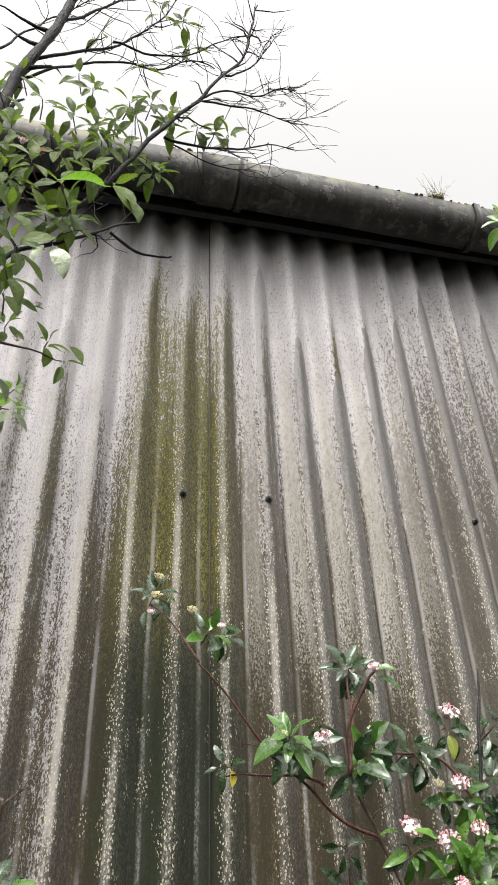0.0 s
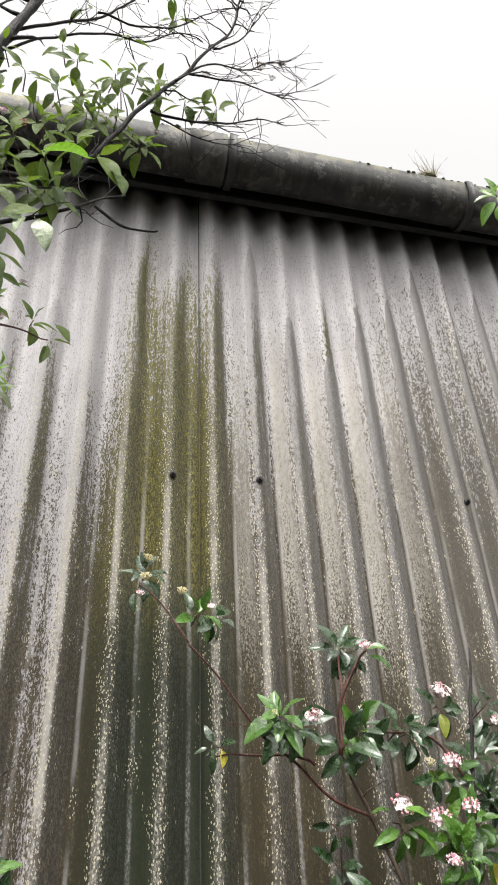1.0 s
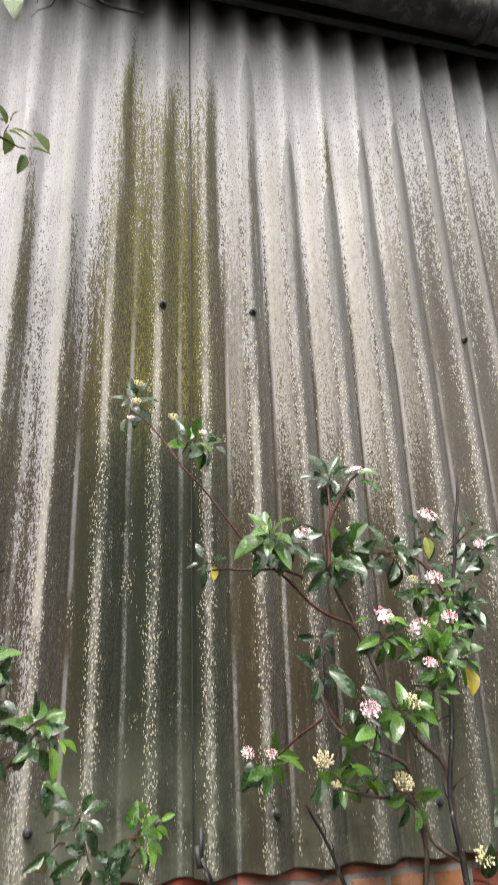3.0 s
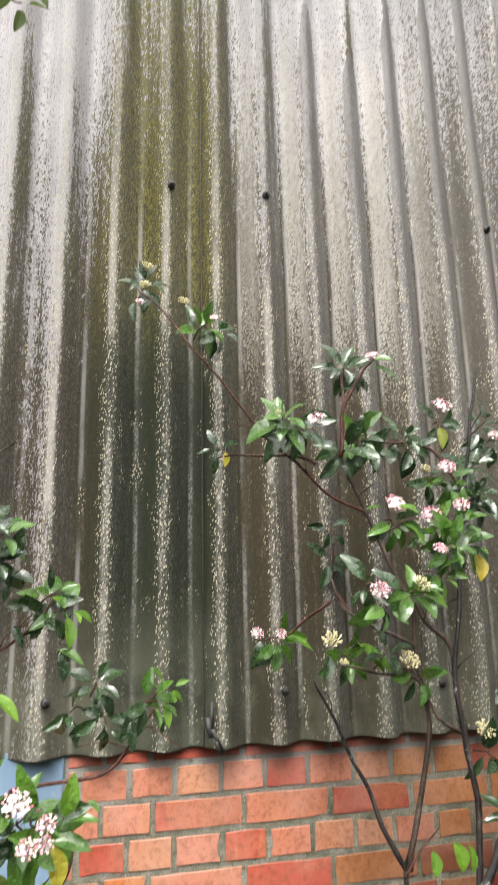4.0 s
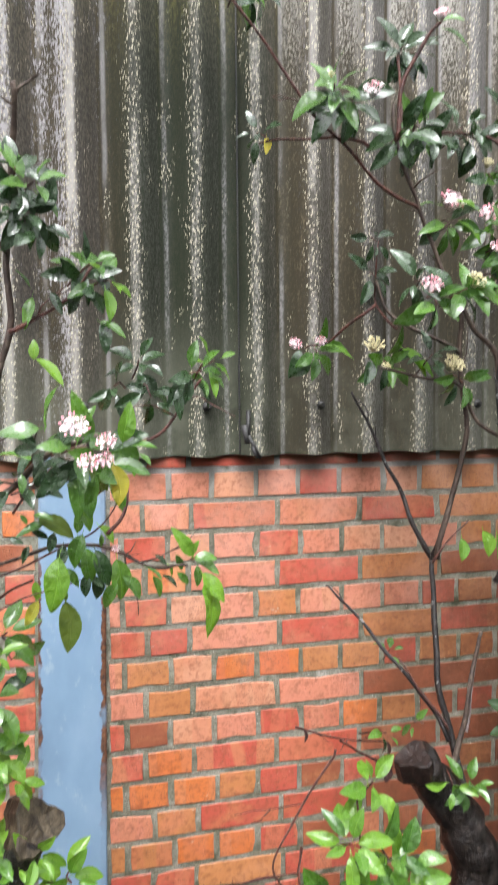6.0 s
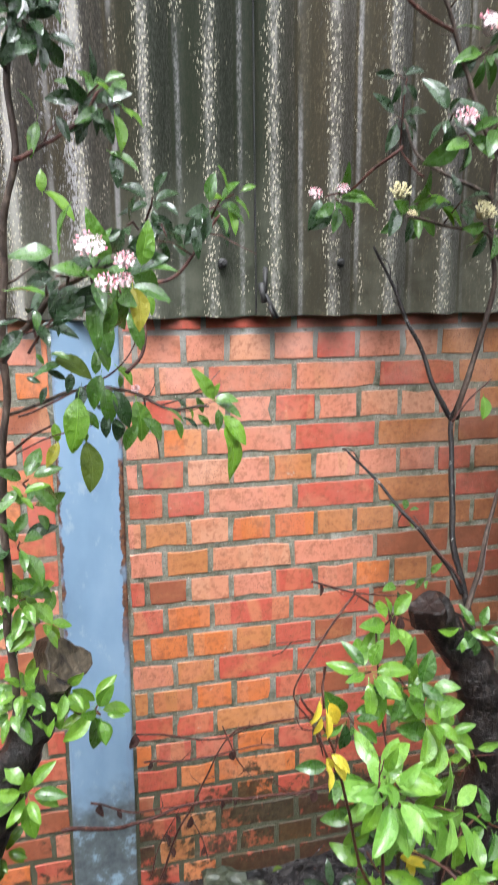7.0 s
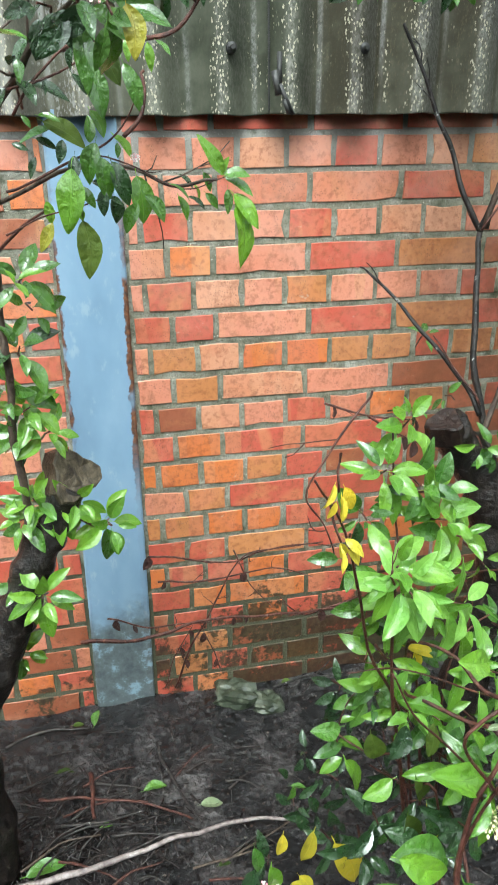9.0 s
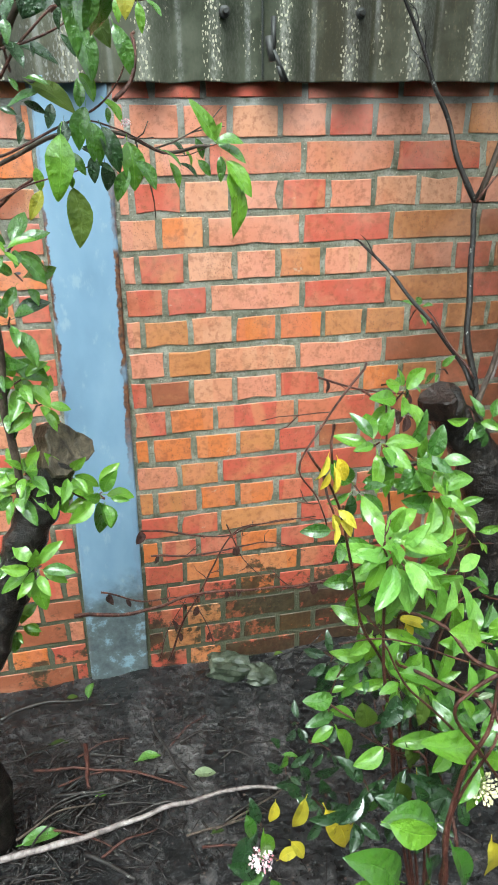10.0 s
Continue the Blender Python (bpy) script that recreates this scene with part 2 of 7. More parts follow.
def brick_material(name, tone=None):
    """Fired clay of one tone, or of mixed tones for the joined bricks."""
    n = Nodes(name)
    r = n.random() if tone else n.island()
    r2 = n.math("FRACT", n.math("MULTIPLY", r, 17.31))
    r3 = n.math("FRACT", n.math("MULTIPLY", r, 7.77))
    shift = n.node("ShaderNodeCombineXYZ", 0, X=n.math("MULTIPLY", r, 31.0), Y=n.math("MULTIPLY", r2, 17.0), Z=r3)
    vec = n.t.nodes.new("ShaderNodeVectorMath")
    n.put(vec.inputs[0], n.pos)
    n.put(vec.inputs[1], shift)
    v = vec.outputs[0]
    if tone:
        color = n.mix(n.math("MULTIPLY", r2, 0.5), TONES[tone], tuple(c * k for c, k in zip(TONES[tone], (0.86, 0.78, 0.74))))
    else:
        color = n.ramp(r, (0.0, TONES["r"]), (0.17, TONES["o"]), (0.38, TONES["p"]), (0.55, TONES["r"]), (0.72, TONES["b"]), (0.88, TONES["t"]), (1.0, TONES["n"]))
    blotch = n.noise(11, 4, 0.6, v, 0.5)
    color = n.mix(n.step(blotch, 0.45, 0.72, 0.0, 0.55), color, n.ramp(r2, (0.0, (0.56, 0.31, 0.20)), (0.5, (0.50, 0.14, 0.07)), (1.0, (0.48, 0.25, 0.10))))
    bands = n.step(n.noise(1.0, 1, 0.3, n.scaled((16, 0.5, 2.0), v)), 0.50, 0.53)
    color = n.mix(n.math("MULTIPLY", bands, n.step(r3, 0.40, 0.60, 0.0, 0.45)), color, n.mix(r2, (0.52, 0.28, 0.13), (0.48, 0.13, 0.08)))
    fine = n.noise(70, 5, 0.65, v)
    color = n.mix(n.step(fine, 0.45, 0.68, 0.0, 0.60), color, (0.20, 0.060, 0.028))
    color = n.mix(n.step(n.noise(20, 6, 0.75, v), 0.46, 0.66, 0.0, 0.22), color, (0.25, 0.105, 0.050))
    # burnt, pitted faces on some
    pits = n.math("SUBTRACT", 1.0, n.step(n.voronoi(190, v), 0.10, 0.30))
    pits = n.math("MULTIPLY", pits, n.step(n.math("ADD", n.noise(14, 3, 0.6, v), n.math("MULTIPLY", n.step(r3, 0.6, 0.9), 0.12)), 0.50, 0.64))
    color = n.mix(n.math("MULTIPLY", pits, 0.85), color, (0.055, 0.028, 0.018))
    z = n.axis(2)
    high = n.math("MULTIPLY", n.step(n.noise(5.5, 4, 0.6), 0.40, 0.7), n.step(z, 0.8, 1.5))
    color = n.mix(n.math("MULTIPLY", high, 0.36), color, (0.58, 0.36, 0.29))
    # smears of lime
    lime = n.math("MULTIPLY", n.step(n.noise(31, 5, 0.75), 0.63, 0.70), n.step(n.noise(3.1, 3, 0.5), 0.42, 0.60))
    color = n.mix(n.math("MULTIPLY", lime, 0.45), color, (0.50, 0.44, 0.38))
    # brown grime where the shrub drips, strengthened to carry its shade in the colour
    grime = n.math("MULTIPLY", n.step(n.math("ADD", n.axis(0), n.math("MULTIPLY", n.noise(4, 4, 0.6), 0.7)), 0.44, 0.84), n.step(n.noise(16, 5, 0.7), 0.25, 0.62, 0.35, 0.85))
    color = n.mix(n.math("MULTIPLY", grime, n.step(z, 1.45, 1.15, 0.30, 0.85)), color, n.mix(n.noise(30, 4, 0.7), (0.055, 0.021, 0.012), (0.17, 0.064, 0.031)))
    # damp and moss towards the ground, in patches
    mn = n.math("ADD", n.math("MULTIPLY", n.noise(6, 6, 0.7), 0.55), n.math("MULTIPLY", n.noise(34, 4, 0.7), 0.30))
    moss = n.step(n.math("ADD", mn, n.math("ADD", n.step(z, 0.55, 0.10, 0.0, 0.12), n.math("MULTIPLY", n.step(n.axis(0), -0.35, -0.15), n.step(z, 0.40, 0.18, 0.0, 0.08)))), 0.54, 0.60)
    color = n.mix(n.math("MULTIPLY", moss, 0.90), color, n.mix(n.step(n.noise(50, 4, 0.7), 0.4, 0.65), (0.008, 0.014, 0.008), (0.040, 0.044, 0.022)))
    rough = n.math("MULTIPLY_ADD", n.step(n.noise(12, 3, 0.5), 0.35, 0.7), 0.3, 0.33)
    h = n.math("SUBTRACT", n.math("ADD", n.math("MULTIPLY", fine, 0.6), n.math("MULTIPLY", blotch, 0.5)), n.math("MULTIPLY", pits, 0.9))
    return n.done(color, rough, n.bump(h, 0.55, 0.003))


def mortar_material():
    n = Nodes("old_mortar")
    sand = n.noise(230, 3, 0.75)
    patch = n.noise(13, 5, 0.68)
    z = n.axis(2)
    color = n.ramp(patch, (0.32, (0.085, 0.086, 0.055)), (0.5, (0.205, 0.200, 0.150)), (0.70, (0.36, 0.35, 0.30)))
    color = n.mix(n.step(sand, 0.48, 0.66, 0, 0.65), color, (0.085, 0.080, 0.055))
    grit = n.math("MULTIPLY", n.step(n.voronoi(120), 0.20, 0.10), n.step(n.axis(0, n.voronoi(120, out="Color")), 0.72, 0.80))
    color = n.mix(grit, color, (0.62, 0.60, 0.54))
    color = n.mix(n.step(z, 1.42, 1.56, 0, 0.6), color, (0.38, 0.37, 0.36))
    moss = n.step(n.math("ADD", n.noise(16, 4, 0.6), n.step(z, 0.65, 0.12, 0, 0.34)), 0.55, 0.70)
    color = n.mix(n.math("MULTIPLY", moss, 0.8), color, (0.045, 0.050, 0.020))
    return n.done(color, 0.75, n.bump(n.math("ADD", n.math("ADD", sand, patch), grit), 0.9, 0.006))


def steel_material():
    n = Nodes("blue_grey_painted_steel")
    z, x = n.axis(2), n.axis(0)
    big = n.noise(3.5, 5, 0.6, n.scaled((1, 1, 0.5)))
    color = n.ramp(big, (0.3, (0.128, 0.195, 0.278)), (0.5, (0.178, 0.268, 0.370)), (0.72, (0.245, 0.340, 0.440)))
    scuff = n.step(n.noise(22, 6, 0.7, n.scaled((1.2, 1, 0.6))), 0.56, 0.68)
    color = n.mix(n.math("MULTIPLY", scuff, 0.45), color, (0.32, 0.39, 0.43))
    # bare, dirty foot
    foot = n.step(n.math("ADD", z, n.math("MULTIPLY", n.noise(9, 4, 0.6), 0.22)), 0.45, 0.33)
    bare = n.ramp(n.noise(18, 6, 0.7), (0.36, (0.050, 0.056, 0.052)), (0.54, (0.105, 0.120, 0.115)), (0.64, (0.24, 0.34, 0.41)))
    color = n.mix(n.math("MULTIPLY", foot, 0.9), color, bare)
    # rust eats in from both edges
    edge = n.math("ABSOLUTE", n.math("DIVIDE", n.math("SUBTRACT", x, n.math("MULTIPLY_ADD", z, 0.021, -0.557)), 0.085))
    rz = n.math("MULTIPLY", n.step(z, 0.6, 0.85), n.step(z, 1.52, 1.25))
    rust = n.step(n.math("ADD", n.math("MULTIPLY", n.step(edge, 0.60, 1.02), 0.46), n.math("MULTIPLY", n.noise(26, 5, 0.7), 0.62)), 0.55, 0.63)
    rust = n.math("MULTIPLY", rust, n.math("MULTIPLY_ADD", n.math("MULTIPLY", rz, n.step(n.noise(7, 3, 0.6), 0.36, 0.48)), 0.92, 0.08))
    color = n.mix(rust, color, n.ramp(n.noise(80, 4, 0.7), (0.35, (0.035, 0.018, 0.012)), (0.6, (0.15, 0.055, 0.022)), (0.8, (0.25, 0.13, 0.07))))
    rough = n.math("MULTIPLY_ADD", n.math("MAXIMUM", rust, foot), 0.4, 0.30)
    return n.done(color, rough, n.bump(n.math("ADD", n.math("MULTIPLY", rust, n.noise(120, 3)), n.math("MULTIPLY", big, 0.3)), 0.5, 0.004))


def mud_material():
    n = Nodes("wet_black_soil")
    big = n.noise(7, 6, 0.68)
    small = n.noise(60, 5, 0.7)
    tone = n.math("ADD", n.math("MULTIPLY", big, 0.62), n.math("MULTIPLY", small, 0.38))
    color = n.ramp(tone, (0.41, (0.003, 0.0027, 0.003)), (0.49, (0.009, 0.008, 0.0085)), (0.55, (0.036, 0.032, 0.032)), (0.64, (0.105, 0.094, 0.092)))
    # crumbs of leaf mould, rusty and pale
    crumb = n.voronoi(95, out="Color")
    color = n.mix(n.math("MULTIPLY", n.step(n.axis(0, crumb), 0.86, 0.93), n.step(n.voronoi(95), 0.45, 0.25, 0.0, 0.7)), color, n.mix(n.axis(1, crumb), (0.075, 0.028, 0.018), (0.13, 0.115, 0.10)))
    rough = n.step(n.noise(14, 4, 0.65), 0.38, 0.64, 0.05, 0.55)
    lumps = n.math("ADD", n.math("MULTIPLY", n.noise(22, 4), 1.6), n.math("MULTIPLY", n.voronoi(48), 0.7))
    return n.done(color, rough, n.bump(n.math("ADD", small, lumps), 1.0, 0.018))


def gutter_material():
    n = Nodes("old_gutter_paint")
    streak = n.noise(1.0, 5, 0.7, n.scaled((26, 8, 4)))
    big = n.noise(5, 5, 0.65)
    color = n.ramp(n.math("ADD", n.math("MULTIPLY", streak, 0.5), n.math("MULTIPLY", big, 0.5)),
                   (0.36, (0.012, 0.012, 0.012)), (0.50, (0.032, 0.031, 0.028)), (0.66, (0.085, 0.080, 0.068)))
    flake = n.step(n.noise(13, 5, 0.72), 0.55, 0.60, 0, 0.6)
    color = n.mix(flake, color, (0.115, 0.112, 0.100))
    z = n.axis(2)
    color = n.mix(n.math("MULTIPLY", n.step(z, 4.52, 4.60), n.step(n.noise(20, 4), 0.42, 0.6)), color, (0.125, 0.115, 0.062))
    return n.done(color, 0.6, n.bump(n.math("ADD", n.noise(60, 4, 0.6), flake), 0.4, 0.004), spec=0.35)


def plain(name, stops, scale=20, rough=0.6, bump=0.3, stretch=(1, 1, 1)):
    n = Nodes(name)
    f = n.noise(scale, 5, 0.65, n.scaled(stretch))
    return n.done(n.ramp(f, *stops), rough, n.bump(f, bump, 0.003))


SHEET = sheet_material()
BRICK = {tone: brick_material("brick_" + tone, tone) for tone in TONES}
BRICK_FAR = brick_material("brick_far")
MORTAR = mortar_material()
STEEL = steel_material()
MUD = mud_material()
GUTTER = gutter_material()
DARK = plain("dark_iron", ((0.3, (0.012, 0.012, 0.012)), (0.7, (0.04, 0.038, 0.036))), 60, 0.55)


# ---- helpers of this scene ----
def part(name, bm, material, parent=None, label="", smooth=False):
    me = bpy.data.meshes.new(name)
    bm.to_mesh(me)
    bm.free()
    for m in material if isinstance(material, (list, tuple)) else (material,):
        me.materials.append(m)
    if smooth:
        me.polygons.foreach_set("use_smooth", [True] * len(me.polygons))
    ob = new(name, me)
    if parent is not None:
        ob.parent = parent
    if label:
        tagged(ob, label)
    return ob


def empty(name, at=(0, 0, 0)):
    ob = new(name)
    ob.empty_display_size = 0.05
    ob.location = at
    return ob


def box(bm, x0, x1, y0, y1, z0, z1, bevel=0.0):
    r = bmesh.ops.create_cube(bm, size=1.0, matrix=Matrix.Translation(((x0 + x1) / 2, (y0 + y1) / 2, (z0 + z1) / 2)) @ Matrix.Diagonal((x1 - x0, y1 - y0, z1 - z0, 1)))
    if bevel:
        vs = set(r["verts"])
        es = [e for e in bm.edges if e.verts[0] in vs and e.verts[1] in vs]
        bmesh.ops.bevel(bm, geom=es, offset=bevel, segments=1, affect="EDGES", profile=0.5)
    return bm


def cylinder(bm, a, b, r0, r1=None, sides=12):
    a, b = Vector(a), Vector(b)
    m = Matrix.Translation((a + b) / 2) @ (b - a).to_track_quat("Z", "Y").to_matrix().to_4x4()
    bmesh.ops.create_cone(bm, cap_ends=True, segments=sides, radius1=r0, radius2=r0 if r1 is None else r1, depth=(b - a).length, matrix=m)
    return bm


# ---- ground ----
def ground():
    bm = bmesh.new()
    xs = [-40, -12, -5, -2.6] + [-1.6 + 0.04 * i for i in range(81)] + [2.6, 5, 12, 40]
    ys = [-40, -12, -5, -2.8] + [-2.0 + 0.04 * i for i in range(52)] + [0.3, 12, 40]
    rows = []
    for y in ys:
        row = []
        for x in xs:
            near = max(0.0, 1 - max(abs(x) / 2.2, abs(y + 0.8) / 1.6))
            h = (noise.noise((x * 3, y * 3, 0)) * 0.02 + noise.noise((x * 11, y * 11, 4)) * 0.012 + noise.noise((x * 30, y * 30, 9)) * 0.005) * min(1, near * 3)
            row.append(bm.verts.new((x, y, -0.035 + h)))
        rows.append(row)
    for a, b in zip(rows, rows[1:]):
        for i in range(len(xs) - 1):
            bm.faces.new((a[i], a[i + 1], b[i + 1], b[i]))
    return tagged(part("ground", bm, MUD, smooth=True), "wet black soil with twigs and leaf litter", "ground", kind="structure")


ground()

# ---- corrugated cladding ----
SHEET_BOTTOM, SHEET_TOP, SHEET_Y, AMP = 1.585, 4.592, -0.036, 0.027


def corrugated_sheet(parent, x0, x1, lift):
    """One sheet; lift sets its overlap in front of its neighbour."""
    bm = bmesh.new()
    nx = round((x1 - x0) / PITCH * 16)
    zs = [SHEET_BOTTOM + 0.004 * i for i in range(3)] + [1.7 + 0.2225 * i for i in range(14)]
    front, rear = [], []
    for z in zs:
        rf, rr = [], []
        for i in range(nx + 1):
            x = x0 + (x1 - x0) * i / nx
            y = SHEET_Y - AMP * math.cos(2 * math.pi * (x - CREST) / PITCH) - lift - 0.004 * noise.noise((x * 3, 0, z))
            dz = 0.004 * noise.noise((x * 14, 3.0, 0)) if z < 1.6 else 0
            rf.append(bm.verts.new((x, y, z + dz)))
            rr.append(bm.verts.new((x, y + 0.0065, z + dz)))
        front.append(rf)
        rear.append(rr)
    for g, flip in ((front, False), (rear, True)):
        for a, b in zip(g, g[1:]):
            for i in range(nx):
                q = (a[i], a[i + 1], b[i + 1], b[i])
                bm.faces.new(q[::-1] if flip else q)
    for i in range(nx):
        bm.faces.new((front[0][i + 1], front[0][i], rear[0][i], rear[0][i + 1]))
        bm.faces.new((front[-1][i], front[-1][i + 1], rear[-1][i + 1], rear[-1][i]))
    for j in range(len(zs) - 1):
        bm.faces.new((front[j][0], front[j + 1][0], rear[j + 1][0], rear[j][0]))
        bm.faces.new((front[j + 1][-1], front[j][-1], rear[j][-1], rear[j + 1][-1]))
    return part("sheet", bm, SHEET, parent, smooth=True)


wall_upper = tagged(empty("wall_upper"), "weathered corrugated fibre cement cladding, streaked and mossy", "wall", kind="structure")
COVER = 7 * PITCH
for k in range(-3, 4):
    corrugated_sheet(wall_upper, -0.107 + COVER * k, -0.107 + COVER * (k + 1) + 0.055, 0.0 if k % 2 else 0.010)


# ---- gutter ----
def gutter():
    g = tagged(empty("roof_gutter", (0, -0.24, 4.5)), "old dark half-round gutter with iron brackets, dripping", "gutter")
    r, cy, cz = 0.090, -0.240, 4.538

    def trough(name, x0, x1, rr, material, label=""):
        bm = bmesh.new()
        prof = [(cy - rr, cz + 0.047)] + [(cy - rr * math.cos(a), cz - rr * math.sin(a)) for a in [math.pi * i / 16 for i in range(17)]] + [(cy + rr, cz + 0.047)]
        inner = [(cy + (y - cy) * 0.9, cz + 0.004 + (z - cz) * 0.93 if z < cz else z) for y, z in prof]
        loop = prof + inner[::-1]
        n = max(1, round((x1 - x0) / 0.15))
        rings = []
        for i in range(n + 1):
            x = x0 + (x1 - x0) * i / n
            sag = 0.006 * noise.noise((x * 1.3, 0, 0)) - 0.02 * (x + 0.2)
            rings.append([bm.verts.new((x, y + 0.24, z + sag - 4.5)) for y, z in loop])
        m = len(loop)
        for a, b in zip(rings, rings[1:]):
            for i in range(m):
                bm.faces.new((a[i], a[(i + 1) % m], b[(i + 1) % m], b[i]))
        bm.faces.new(rings[0])
        bm.faces.new(rings[-1][::-1])
        return part(name, bm, material, g, label, smooth=True)

    for k in range(-2, 3):
        trough("trough", -0.13 + 1.83 * k, -0.13 + 1.83 * (k + 1) - 0.004, r, GUTTER)
        trough("socket", -0.13 + 1.83 * k - 0.06, -0.13 + 1.83 * k + 0.09, r + 0.010, GUTTER, "thicker joint collar")
        trough("strap", -0.13 + 1.83 * k + 0.10, -0.13 + 1.83 * k + 0.13, r + 0.016, DARK, "iron bracket strap")
        trough("strap", -0.13 + 1.83 * k + 1.15, -0.13 + 1.83 * k + 1.18, r + 0.014, DARK, "iron bracket strap")
    return g


gutter()

# roof behind the gutter, and the closed body of the building
bm = bmesh.new()
for i, (x0, x1) in enumerate(((-4.0, 4.0),)):
    low = [bm.verts.new((x, y, z)) for x, y, z in ((x0, -0.235, 4.600), (x1, -0.235, 4.600), (x1, 4.2, 5.55), (x0, 4.2, 5.55))]
    high = [bm.verts.new(v.co + Vector((0, 0, 0.025))) for v in low]
    bm.faces.new(low[::-1])
    bm.faces.new(high)
    for k in range(4):
        bm.faces.new((low[k], low[(k + 1) % 4], high[(k + 1) % 4], high[k]))
tagged(part("roof", bm, GUTTER), "dark sloping roof above the gutter", "roof", kind="structure")
for name, dims in (("wall_backing", (-3.6, 3.6, 0.165, 0.2, -0.1, 4.595)), ("wall_west", (-3.66, -3.602, 0.0, 4.0, -0.1, 4.59)), ("wall_east", (3.602, 3.66, 0.0, 4.0, -0.1, 4.59)), ("wall_rear", (-3.6, 3.6, 3.94, 4.0, -0.1, 5.40))):
    bm = bmesh.new()
    box(bm, *dims)
    tagged(part(name, bm, DARK), "plain dark wall closing the building", "wall", kind="structure")
# thin dark strips laid on the seams as the shadow line of each lap
for k, e in enumerate((-0.1085, 0.9725)):
    bm = bmesh.new()
    y = SHEET_Y - AMP * math.cos(2 * math.pi * (e - CREST) / PITCH) - 0.005
    box(bm, e - 0.0013, e + 0.0013, y - 0.003, y + 0.004, SHEET_BOTTOM + 0.01, 4.58)
    part("lap_joint", bm, DARK, wall_upper, "dark strip standing for the shadow line at the sheet lap")

# near-black strip added to stand for the deep shade between gutter and sheets
bm = bmesh.new()
box(bm, -3.6, 3.6, -0.128, -0.096, 4.472, 4.598, 0.003)
tagged(part("eaves_board", bm, DARK), "black strip added under the eaves for the deep shade behind the gutter", "trim", kind="structure")

# an unseen hedge added behind the camera to hold low sky light off the ground
def hedge():
    bm = bmesh.new()
    r = random.Random(3)
    xs, zs = [-7 + 0.12 * i for i in range(118)], [-0.1 + 0.12 * i for i in range(26)]
    rows = [[bm.verts.new((x + r.uniform(-0.05, 0.05), -3.9 + r.uniform(-0.09, 0.09) + 0.15 * noise.noise((x, z, 0)) - 0.03 * z, z + r.uniform(-0.05, 0.05))) for x in xs] for z in zs]
    for d in range(1, 11):
        rows.append([bm.verts.new((x + r.uniform(-0.05, 0.05), -3.95 - 0.12 * d, 2.96 + r.uniform(-0.08, 0.08))) for x in xs])
    for a, b in zip(rows, rows[1:]):
        for i in range(len(xs) - 1):
            bm.faces.new((a[i], b[i], b[i + 1], a[i + 1]))
    m = plain("hedge_foliage", ((0.35, (0.010, 0.018, 0.008)), (0.55, (0.030, 0.050, 0.018)), (0.7, (0.06, 0.09, 0.03))), 14, 0.6, 1.0)
    tagged(part("backdrop_hedge", bm, m), "dark unseen hedge added behind the camera to block low light", "hedge", kind="structure")


hedge()

# ---- steel stanchion ----
def stanchion():
    bm = bmesh.new()
    zs = [-0.15 + 0.05 * i for i in range(36)]
    left = lambda z: -0.638 + 0.024 * max(z, 0)
    right = lambda z: -0.466 + 0.015 * max(z, 0)
    rows = []
    for z in zs:
        rows.append([bm.verts.new((x, y, z)) for x, y in ((left(z), 0.012), (left(z) - 0.0008, -0.006), (left(z) + 0.004, -0.009), (right(z) - 0.004, -0.009), (right(z), -0.006), (right(z), 0.012))])
    for a, b in zip(rows, rows[1:]):
        for i in range(5):
            bm.faces.new((a[i], a[i + 1], b[i + 1], b[i]))
    bm.faces.new(rows[-1])
    s = tagged(empty("steel_column", (-0.55, 0, 0)), "blue-grey painted steel column with rusty edges", "column")
    f = part("flange", bm, STEEL, s)
    f.location = (0.55, 0, 0)
    return s


stanchion()

